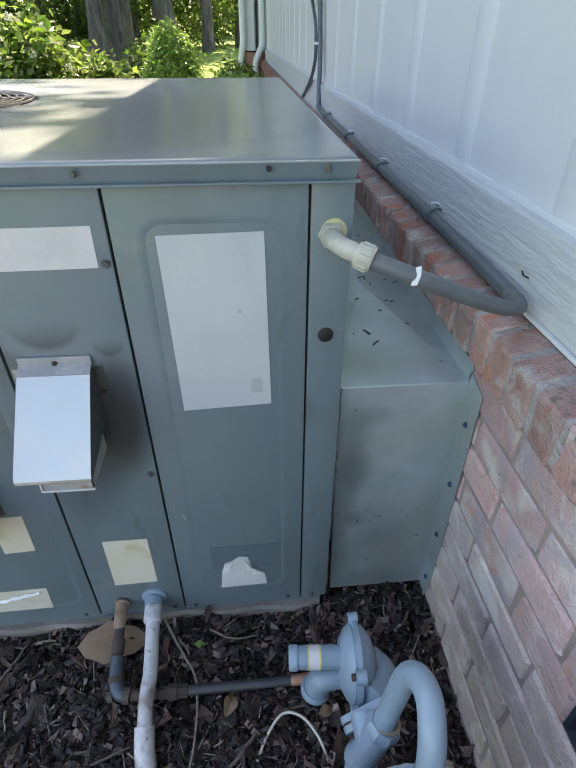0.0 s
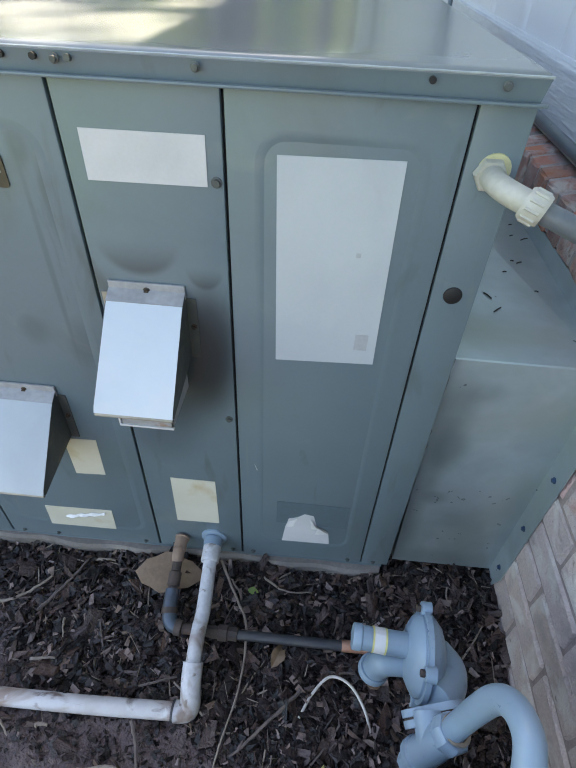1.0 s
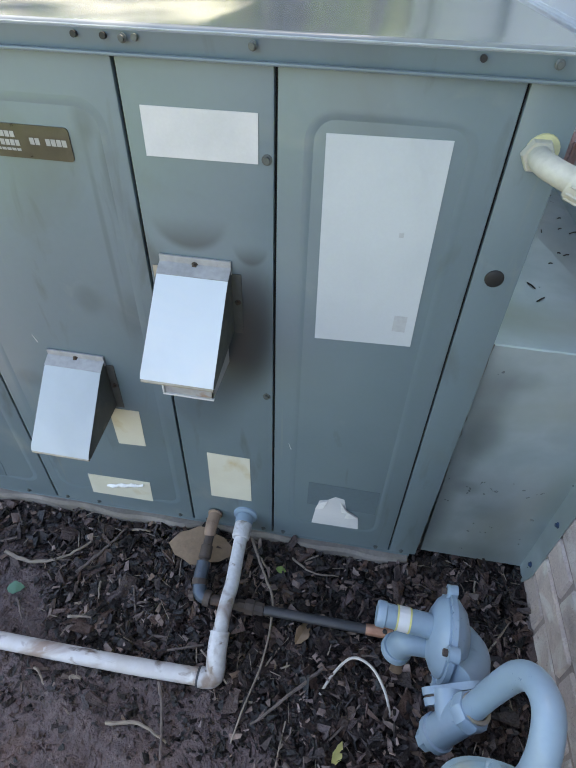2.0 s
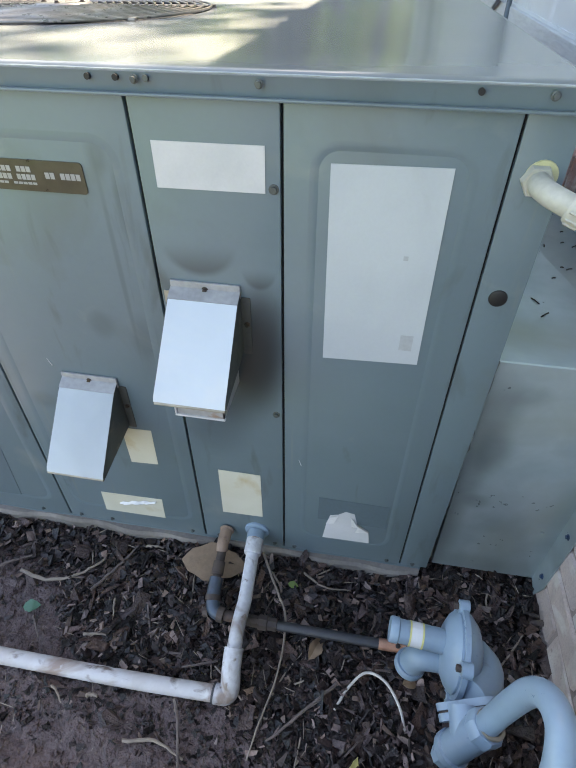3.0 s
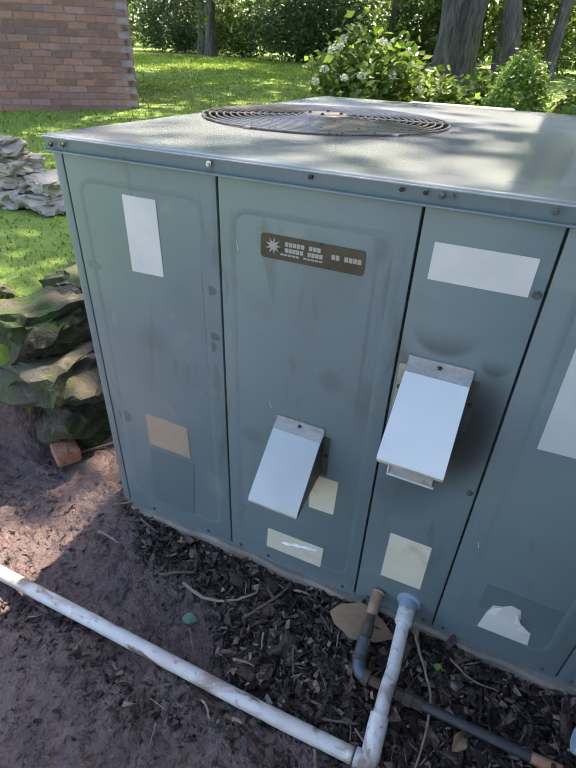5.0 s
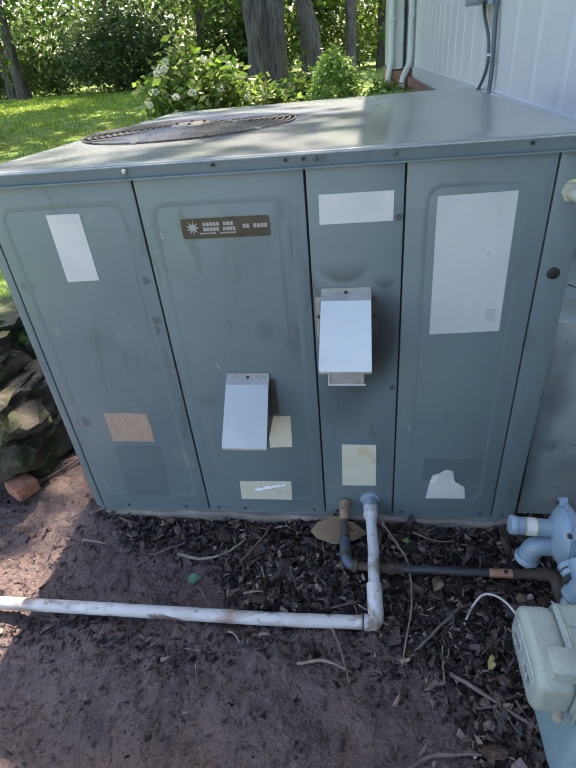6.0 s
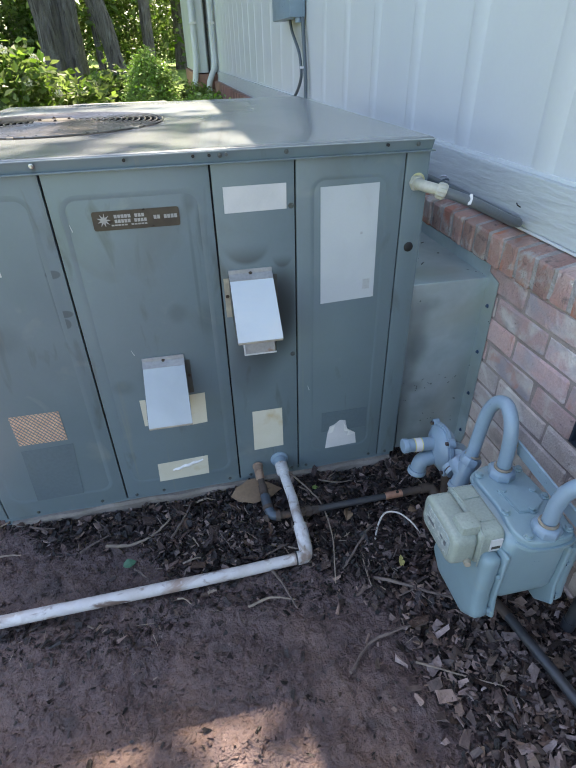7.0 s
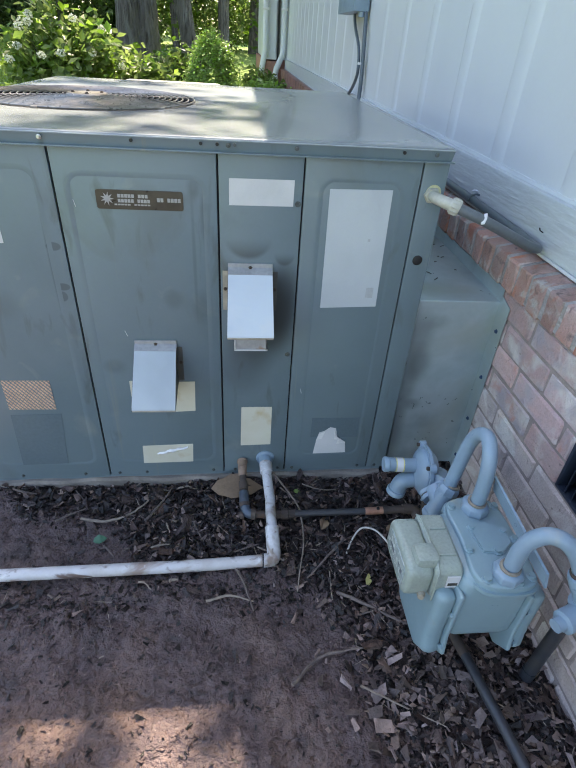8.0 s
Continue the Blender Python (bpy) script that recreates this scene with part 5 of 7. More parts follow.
    part("gasket", plate(rounded(0.077, 0.038, 0.014), 0.003, m @ Matrix.Translation((0, 0, 0.0095))), "rust", fl)
    r.location += Vector((-0.006, -0.009, -0.001))

regulator()

def meter():
    g = thing("gas_meter", (0.03, -0.55, 0.0), "blue-grey gas meter with a cream index box over the mulch", "gas meter")
    cx, cy = 0.028, -0.550
    # diaphragm case: a tapered block between two flared end flanges
    def hexa(w_top, w_bot, z0, z1, cut):
        return [(-w_top / 2, z1), (-w_top / 2, z0 + cut + 0.05), (-w_bot / 2, z0 + cut), (-w_bot / 2 + cut, z0), (w_bot / 2 - cut, z0), (w_bot / 2, z0 + cut), (w_top / 2, z0 + cut + 0.05), (w_top / 2, z1)]
    along_x = lambda x: Matrix(((0, 0, 1, x), (1, 0, 0, cy), (0, 1, 0, 0), (0, 0, 0, 1)))
    def body_piece(name, x0, x1, w_top, w_bot, z0, z1, cut, bev):
        bm = plate(hexa(w_top, w_bot, z0, z1, cut), x1 - x0, along_x(x0))
        bmesh.ops.bevel(bm, geom=bm.edges[:], offset=bev, segments=3, profile=0.6, affect="EDGES")
        return part(name, bm, "meter", g)
    body_piece("case", -0.045, 0.092, 0.172, 0.172, 0.172, 0.39, 0.052, 0.022)
    body_piece("front_cover", -0.086, -0.048, 0.176, 0.192, 0.137, 0.352, 0.040, 0.0175)
    body_piece("front_flange", -0.050, -0.041, 0.186, 0.202, 0.142, 0.360, 0.040, 0.004)
    body_piece("rear_flange", 0.086, 0.095, 0.186, 0.202, 0.143, 0.352, 0.040, 0.004)
    body_piece("rear_cover", 0.094, 0.126, 0.176, 0.190, 0.14, 0.344, 0.040, 0.0155)
    rng = random.Random(3)
    for x in (-0.050, 0.095):
        for y, z in ((-0.088, 0.30), (-0.094, 0.20), (-0.06, 0.164), (0.06, 0.164), (0.094, 0.20), (0.088, 0.30), (0.0, 0.164)):
            part("bolt", turned([(0, 0.006), (0.0055, 0.006), (0.006, 0.0)], (x, cy + y, z), (-1 if x < 0 else 1, 0, 0), 8), "meter", g)
    # top: a lobed casting with bolts, a plate and two bosses
    out = [(-0.056, 0.068), (-0.048, 0.096), (-0.02, 0.110), (0.022, 0.110), (0.048, 0.096), (0.058, 0.066), (0.060, 0.02), (0.062, -0.04), (0.058, -0.078), (0.046, -0.096), (0.015, -0.102), (-0.022, -0.100), (-0.046, -0.088), (-0.057, -0.06), (-0.052, 0.0)]
    loop = [(p.x, p.y) for p in curve_points([(*o, 0) for o in out + out[:1]], 4)][:-1]
    m = Matrix.Translation((cx, cy, 0.382))
    bm = plate([(x, y) for x, y in loop], 0.018, m)
    bmesh.ops.bevel(bm, geom=[e for e in bm.edges if abs(e.verts[0].co.z - e.verts[1].co.z) < 1e-5 and e.verts[0].co.z > 0.39], offset=0.006, segments=3, profile=0.6, affect="EDGES")
    part("top_casting", bm, "meter", g)
    bm = plate([(x * 1.07, y * 1.05) for x, y in loop], 0.008, Matrix.Translation((cx, cy, 0.378)))
    part("top_rim", bm, "meter", g)
    plate_o = [(-0.03, 0.036), (0.006, 0.042), (0.042, 0.026), (0.042, -0.010), (0.014, -0.034), (-0.022, -0.028)]
    bm = plate(plate_o, 0.005, Matrix.Translation((cx, cy, 0.3995)))
    bmesh.ops.bevel(bm, geom=[e for e in bm.edges if min(v.co.z for v in e.verts) > 0.403], offset=0.002, segments=2, affect="EDGES")
    part("valve_plate", bm, "meter", g)
    for x, y in ((-0.044, 0.084), (0.0, 0.104), (0.046, 0.082), (-0.046, -0.02), (-0.038, -0.084), (0.018, -0.093), (0.046, -0.082), (-0.022, 0.030), (0.006, -0.026), (0.036, 0.018), (0.052, 0.0)):
        part("bolt", turned([(0, 0.008), (0.006, 0.008), (0.0065, 0.003), (0.0095, 0.002), (0.0095, 0.0), (0, 0)], (cx + x, cy + y, 0.400), (0, 0, 1), 10), "meter", g, "painted bolt")
    # index box on the front
    ix = thing_part_index(g, cx, cy)
    for y in (-0.474, -0.626):
        col = part("swivel_nut", turned([(0, 0.0), (0.026, 0.0), (0.0275, 0.004), (0.0275, 0.016), (0.025, 0.020), (0.019, 0.023), (0.0, 0.023)], (0.030, y, 0.398), (0, 0, 1), 8), "grey_pipe", g, "painted hexagonal swivel nut")
        part("ring", turned([(0.015, 0), (0.0185, 0.001), (0.0185, 0.004), (0.014, 0.005)], (0.030, y, 0.4205), (0, 0, 1), 18), "brassy", col, "dirty brass-coloured ring")
    g.location += Vector((0.000, 0.006, -0.013))
    return g

def thing_part_index(g, cx, cy):
    def block(x0, x1, w, h, r, zc, bev):
        """A block with rounded corners, its face towards the lawn."""
        m = Matrix(((0, 0, 1, x0), (1, 0, 0, cy + 0.006), (0, 1, 0, zc), (0, 0, 0, 1)))
        bm = plate(rounded(w, h, r, 6), x1 - x0, m)
        rim = [e for e in bm.edges if abs(e.verts[0].co.x - e.verts[1].co.x) < 1e-6]
        bmesh.ops.bevel(bm, geom=rim, offset=bev, segments=3, profile=0.6, affect="EDGES")
        return bm
    ix = part("index_box", block(-0.092, -0.040, 0.140, 0.088, 0.020, 0.356, 0.008), "index", g, "cream-green plastic index box")
    part("front_bezel", block(-0.142, -0.0915, 0.132, 0.084, 0.024, 0.355, 0.012), "index", ix, "rounded front bezel")
    dial = part("index_window", block(-0.1438, -0.1412, 0.100, 0.052, 0.012, 0.354, 0.001), "index_glass", ix, "weathered index window")
    for y0, y1, z0, z1 in ((0.016, 0.040, 0.350, 0.357), (-0.020, -0.010, 0.356, 0.361), (-0.034, -0.026, 0.352, 0.362)):
        part("bar", boxed(-0.1446, -0.1434, cy + y0, cy + y1, z0, z1), "conduit_flex", dial)
    bm = boxed(-0.126, -0.082, cy - 0.050, cy - 0.006, 0.380, 0.412, bevel=0.012)
    part("lug", bm, "index", ix, "rounded blister on the cover")
    for y in (-0.030, 0.030):
        part("rib", boxed(-0.078, -0.046, cy + y - 0.002, cy + y + 0.002, 0.396, 0.4035, bevel=0.0015), "index", ix)
    part("band", tubed([(-0.088, cy - 0.0655, 0.316), (-0.089, cy - 0.066, 0.384), (-0.088, cy - 0.050, 0.4015), (-0.087, cy + 0.05, 0.4020), (-0.087, cy + 0.078, 0.386)], 0.0019, seg=6, smooth=3), "index", ix, "raised joint of the cover")
    part("seal_plug", turned([(0, 0.010), (0.006, 0.010), (0.008, 0.002), (0.008, 0)], (-0.108, cy - 0.060, 0.330), (-0.4, -1, 0.1), 12), "hem", ix, "pinkish-brown seal plug")
    part("tag", boxed(-0.070, -0.046, cy - 0.0662, cy - 0.0635, 0.354, 0.384), "label", ix, "small white tag")
    part("tag_print", boxed(-0.067, -0.049, cy - 0.0668, cy - 0.0660, 0.360, 0.367), "plate", ix)
    return ix

meter()

def meter_pipes():
    p = thing("meter_pipework", (0.05, -0.4, 0.0), "bent blue-grey gas pipes joining meter and regulator", "pipe")
    part("inlet_bend", tubed(BEND1, 0.0145, seg=20, smooth=8), "grey_pipe", p, "blue-grey pipe bent in a tight arch")
    part("union_nut", turned([(0.014, 0.0), (0.022, 0.002), (0.0235, 0.006), (0.0235, 0.018), (0.021, 0.022), (0.014, 0.023)], (0.024, -0.367, 0.335), (0.34, 0.12, 0.93), 8), "grey_pipe", p, "painted union with a rusty joint")
    part("joint", turned([(0.014, 0.0), (0.0185, 0.001), (0.0185, 0.005), (0.014, 0.006)], (0.0318, -0.3645, 0.3565), (0.34, 0.12, 0.93), 16), "brassy", p)
    part("tee", tubed([(0.026, -0.366, 0.342), (0.014, -0.371, 0.31), (0.000, -0.377, 0.272)], 0.0205, seg=18), "grey_pipe", p)
    part("tee_arm", tubed([(0.014, -0.371, 0.312), (0.011, -0.336, 0.320)], 0.0200, seg=18), "grey_pipe", p)
    part("tee_bead", turned([(0.020, 0), (0.0235, 0.002), (0.0235, 0.012), (0.020, 0.014)], (0.000, -0.377, 0.272), (0.34, 0.12, 0.93), 18), "grey_pipe", p)
    part("plug", turned([(0.0, -0.022), (0.014, -0.022), (0.016, -0.004), (0.022, 0), (0, 0)], (0.000, -0.377, 0.270), (0.34, 0.12, 0.93), 8), "grey_pipe", p)
    part("outlet_bend", tubed(BEND2, 0.0145, seg=20, smooth=8), "grey_pipe", p, "blue-grey pipe bent over towards the riser")
    # stop valve on the riser
    e = Vector(BEND2[-1])
    w = (Vector(BEND2[-1]) - Vector(BEND2[-2])).normalized()
    valve = part("stop_valve", turned([(0.014, -0.012), (0.021, -0.010), (0.0225, -0.004), (0.0225, 0.022), (0.021, 0.026), (0.021, 0.046), (0.029, 0.051), (0.029, 0.078), (0.024, 0.083), (0.024, 0.105), (0.0, 0.107)], e, w, 18), "grey_pipe", p, "painted stop valve")
    part("joint", turned([(0.0145, -0.018), (0.0175, -0.016), (0.0175, -0.011), (0.0145, -0.010)], e, w, 16), "rust", valve)
    part("stem", turned([(0, 0.05), (0.012, 0.05), (0.013, 0.036), (0.021, 0.033), (0.022, 0.0), (0, 0)], e + w * 0.07 + Vector((-0.02, -0.006, -0.005)), Vector((-1, -0.3, -0.1)), 10), "grey_pipe", valve)
    # steel bracket across the two connections
    a, b = Vector((0.066, -0.452, 0.452)), Vector((0.085, -0.645, 0.416))
    bm = bmesh.new()
    d = (b - a).normalized()
    up = Vector((-0.25, 0, 1)).normalized()
    n = d.cross(up).normalized() * 0.0022
    vs = [bm.verts.new(v) for v in (a - up * 0.02 - n, b - up * 0.02 - n, b + up * 0.02 - n, a + up * 0.02 - n, a - up * 0.02 + n, b - up * 0.02 + n, b + up * 0.02 + n, a + up * 0.02 + n)]
    for f in ((0, 1, 2, 3), (7, 6, 5, 4), (0, 4, 5, 1), (1, 5, 6, 2), (2, 6, 7, 3), (3, 7, 4, 0)):
        bm.faces.new([vs[i] for i in f])
    bmesh.ops.recalc_face_normals(bm, faces=bm.faces)
    part("meter_bar", bm, "grey_pipe", p, "flat painted meter bar", smooth=False)
    part("bar_clamp", tubed([(0.048, -0.456, 0.462), (0.060, -0.450, 0.460), (0.068, -0.448, 0.455)], 0.007, seg=8), "brassy", p)
    part("bar_hole", turned([(0, 0.0008), (0.004, 0.0008), (0.004, 0)], a + d * 0.09 + n * 1.1, n * -1, 10), "black", p)
    p.location += Vector((-0.011, -0.012, 0.005))
    rs = thing("gas_riser", (0.185, -0.62, 0.0), "dark grey gas riser standing out of the mulch by the vent", "pipe")
    part("pipe", tubed([(0.180, -0.632, -0.05), (0.185, -0.636, 0.3), (0.190, -0.640, 0.62)], 0.0135, seg=18), "iron", rs)
    part("sleeve", tubed([(0.180, -0.632, -0.05), (0.181, -0.6325, 0.06)], 0.0150, seg=18), "iron", rs)
    lp = thing("iron_pipe", (0.1, -0.6, 0.02), "dull iron pipe lying on the mulch under the meter", "pipe")
    part("pipe", tubed([(0.028, -0.45, 0.040), (0.050, -0.575, 0.052), (0.063, -0.66, 0.055), (0.080, -0.76, 0.056), (0.105, -0.95, 0.056), (0.13, -1.3, 0.05)], 0.0115, seg=12, smooth=3), "iron", lp)
    part("rusty_end", tubed([(0.028, -0.45, 0.0405), (0.053, -0.592, 0.0530)], 0.0121, seg=12), "rust", lp)

BEND1 = [(0.044, -0.454, 0.385), (0.043, -0.454, 0.448), (0.041, -0.452, 0.488), (0.042, -0.438, 0.520), (0.045, -0.411, 0.534), (0.044, -0.383, 0.519), (0.041, -0.366, 0.482), (0.036, -0.362, 0.420), (0.028, -0.365, 0.355)]
BEND2 = [(0.044, -0.606, 0.396), (0.045, -0.607, 0.448), (0.052, -0.612, 0.484), (0.070, -0.623, 0.507), (0.094, -0.637, 0.504), (0.115, -0.650, 0.478), (0.130, -0.660, 0.442)]
meter_pipes()

# ---- stone bank, loose things on the ground ----
def rock_bm(rng, size, rough=0.18):
    bm = bmesh.new()
    bmesh.ops.create_icosphere(bm, subdivisions=4, radius=0.5)
    off = Vector((rng.uniform(-9, 9), rng.uniform(-9, 9), rng.uniform(-9, 9)))
    for v in bm.verts:
        n = v.co.normalized()
        v.co = Vector([0.42 * math.tanh(c / 0.34) for c in v.co])
        v.co += n * (noise.noise(n * 1.6 + off) * rough + noise.noise(n * 4.5 + off) * rough * 0.5 + noise.noise(n * 11 + off) * rough * 0.22 + noise.noise(n * 27 + off) * rough * 0.1)
        v.co = Vector((v.co.x * size[0], v.co.y * size[1], v.co.z * size[2])) * 1.25
    return bm

def stone_bank():
    rng = random.Random(21)
    bank = thing("stone_bank", (-1.7, 0.5, 0.0), "low dry-stone bank of mossy field stones holding up the lawn", "stone wall")
    y = 0.10
    rows = ((0.0, 0.17, -1.60), (0.155, 0.16, -1.64), (0.30, 0.15, -1.68))
    for z0, h, x in rows:
        y = 0.06 + rng.uniform(0, 0.1)
        while y < 2.6:
            l = rng.uniform(0.2, 0.42)
            bm = rock_bm(rng, (rng.uniform(0.24, 0.34), l, h * 1.08))
            bm.transform(Matrix.Translation((x + rng.uniform(-0.03, 0.03), y + l / 2, z0 + h / 2)) @ Euler((rng.uniform(-.1, .1), rng.uniform(-.12, .12), rng.uniform(-.15, .15))).to_matrix().to_4x4())
            part("stone", bm, "stone", bank)
            y += l * 0.97
        xx = x - 0.2
        while xx > -3.2:
            l = rng.uniform(0.22, 0.42)
            bm = rock_bm(rng, (l, rng.uniform(0.24, 0.3), h * 1.08))
            bm.transform(Matrix.Translation((xx - l / 2, 0.12 + (z0 * 0.25), z0 + h / 2)) @ Euler((rng.uniform(-.1, .1), rng.uniform(-.1, .1), rng.uniform(-.1, .1))).to_matrix().to_4x4())
            part("stone", bm, "stone", bank)
            xx -= l * 0.97
    pile = thing("stone_stack", (-3.1, 1.1, 0.4), "stack of pale field stones on the lawn", "stone stack")
    for i in range(5):
        for k in range(6 - i // 2):
            l = rng.uniform(0.16, 0.3)
            bm = rock_bm(rng, (l, 0.2, 0.09))
            bm.transform(Matrix.Translation((-3.68 + k * 0.23 + rng.uniform(-.03, .03), 1.12 + rng.uniform(-.04, .04), 0.44 + i * 0.078)) @ Euler((0, rng.uniform(-.1, .1), rng.uniform(-.2, .2))).to_matrix().to_4x4())
            part("stone", bm, "stone_pale", pile)

stone_bank()

def loose_brick():
    bm = boxed(-0.036, 0.036, -0.045, 0.036, 0.0, 0.046, bevel=0.005)
    bm.transform(Matrix.Translation((-1.492, 0.07, 0.008)) @ Euler((0.0, 0.06, radians(62))).to_matrix().to_4x4())
    alone("loose_brick", bm, "brick_loose", "loose orange-red brick lying on sunlit soil", "brick")

loose_brick()

def chip_arrays(rng, x, y, long, lift=0.0, heap=0.004):
    """Flat irregular chips of bark, one closed wedge each."""
    n = len(x)
    l = long * np.clip(rng.lognormal(0, 0.45, n), 0.35, 2.0)
    w = l * rng.uniform(0.22, 0.75, n)
    h = np.minimum(l, long) * rng.uniform(0.10, 0.28, n)
    base = np.array([(-1, -1, 0), (1, -1, 0), (1, 1, 0), (-1, 1, 0), (-1, -1, 1), (1, -1, 1), (1, 1, 1), (-1, 1, 1)], float)
    v = np.repeat(base[None], n, 0) * np.stack([l / 2, w / 2, h], -1)[:, None]
    # one end narrower than the other, as split bark is
    v[..., 1] *= np.where(base[None, :, 0] > 0, rng.uniform(0.15, 1, n)[:, None], rng.uniform(0.6, 1, n)[:, None])
    v += rng.normal(size=v.shape) * (l * 0.13)[:, None, None] * (1, 0.8, 0.5)
    ang, tx, ty = rng.uniform(0, 2 * np.pi, n), rng.normal(0, 0.42, n), rng.normal(0, 0.42, n)
    v[..., 2] += v[..., 0] * np.sin(tx)[:, None] + v[..., 1] * np.sin(ty)[:, None]
    c, s = np.cos(ang)[:, None], np.sin(ang)[:, None]
    v = np.stack([v[..., 0] * c - v[..., 1] * s, v[..., 0] * s + v[..., 1] * c, v[..., 2]], -1)
    v += np.stack([x, y, ground_height(x, y) + lift + rng.uniform(-heap, heap, n)], -1)[:, None]
    f = np.array([(0, 3, 2, 1), (4, 5, 6, 7), (0, 1, 5, 4), (1, 2, 6, 5), (2, 3, 7, 6), (3, 0, 4, 7)])
    return v.reshape(-1, 3), (np.arange(n)[:, None, None] * 8 + f).reshape(-1, 4)

def mulched(x, y):
    """How thick the mulch lies."""
    reach = np.interp(x, (-1.2, -1.05, -0.9, -0.78, -0.62, -0.5), (0.07, 0.13, 0.16, 0.25, 0.34, 0.38))
    strip = np.clip((reach + y + 0.03 * np.sin(x * 17) + 0.02 * np.sin(x * 41)) / 0.10, 0, 1) * (x > -1.3)
    edge = np.interp(-y, (0.26, 0.36, 0.5, 0.65, 0.8, 1.2), (-0.6, -0.29, -0.2, -0.165, -0.145, -0.1))
    corner = np.clip((x - edge + 0.04) / 0.12, 0, 1) * (y > -1.7)
    # crumbs trodden in below the drain
    below = 0.42 * np.exp(-((y + 0.375 + 0.02 * np.sin(x * 13)) / 0.045) ** 2) * (x > -1.6)
    return np.clip(np.maximum(np.maximum(strip * np.clip((x + 1.28) / 0.15, 0, 1), corner), below), 0.03, 1)

def mulch():
    rng = np.random.default_rng(11)
    def places(n, power=1.0):
        x, y = rng.uniform(-1.75, 0.23, n * 3), rng.uniform(-1.5, 0.06, n * 3)
        keep = rng.uniform(0, 1, n * 3) < mulched(x, y) ** power
        keep &= ~((x > -1.22) & (x < 0.0) & (y > -0.005))
        return x[keep][:n], y[keep][:n]
    # a fine dark bed, then broad flakes heaped loosely over it, then paler ones
    x, y = places(30000)
    tagged(from_arrays("bark_mulch", *chip_arrays(rng, x, y, 0.0085), "chip"), "dark wet bark mulch chips over the soil", "mulch", kind="stuff")
    x, y = places(12500, 3.0)
    tagged(from_arrays("bark_mulch", *chip_arrays(rng, x, y, 0.0135, lift=0.003, heap=0.007), "chip"), "broad dark bark mulch flakes", "mulch", kind="stuff")
    x, y = places(2600, 3.0)
    tagged(from_arrays("bark_mulch", *chip_arrays(rng, x, y, 0.0185, lift=0.005, heap=0.007), "chip_brown"), "large brown bark mulch flakes", "mulch", kind="stuff")
    x, y = places(2400, 2.0)
    tagged(from_arrays("pale_mulch", *chip_arrays(rng, x, y, 0.0115, lift=0.009, heap=0.005), "chip_pale"), "grey weathered mulch flakes", "mulch", kind="stuff")
    # dense corner under the meter: larger grey flakes
    n = 2600
    x, y = rng.normal(0.04, 0.11, n), rng.uniform(-1.4, -0.40, n)
    k = (x < 0.21)
    tagged(from_arrays("pale_mulch", *chip_arrays(rng, x[k], y[k], 0.0155, lift=0.007, heap=0.007), "chip_pale"), "grey weathered flakes under the meter", "mulch", kind="stuff")
    # slivers
    x, y = places(620, 1.0)
    v, f = chip_arrays(rng, x, y, 0.0058, lift=0.011)
    c = v.reshape(-1, 8, 3).mean(1, keepdims=True)
    d = v.reshape(-1, 8, 3) - c
    a = rng.uniform(0, np.pi, len(c))
    u = np.stack([np.cos(a), np.sin(a), 0 * a], -1)[:, None]
    d = d * 0.3 + u * (d * u).sum(-1, keepdims=True) * 4.0
    tagged(from_arrays("bark_sliver", (c + d).reshape(-1, 3), f, "straw"), "pale wood slivers among the mulch", "mulch", kind="stuff")
    # clods in the bare soil
    n = 15000
    x, y = rng.uniform(-1.8, 0.2, n), rng.uniform(-1.5, -0.05, n)
    tagged(from_arrays("soil_clods", *chip_arrays(rng, x, y, 0.0082, lift=-0.0012, heap=0.002), "soil"), "small clods of dark soil", "soil", kind="stuff")

mulch()

def on_ground(points, lift=0.015):
    points = [(x - 0.008, y - 0.010, *z) for x, y, *z in points]
    return [(x, y, float(ground_height(x, y)) + lift + (z[0] if z else 0.0)) for x, y, *z in points]

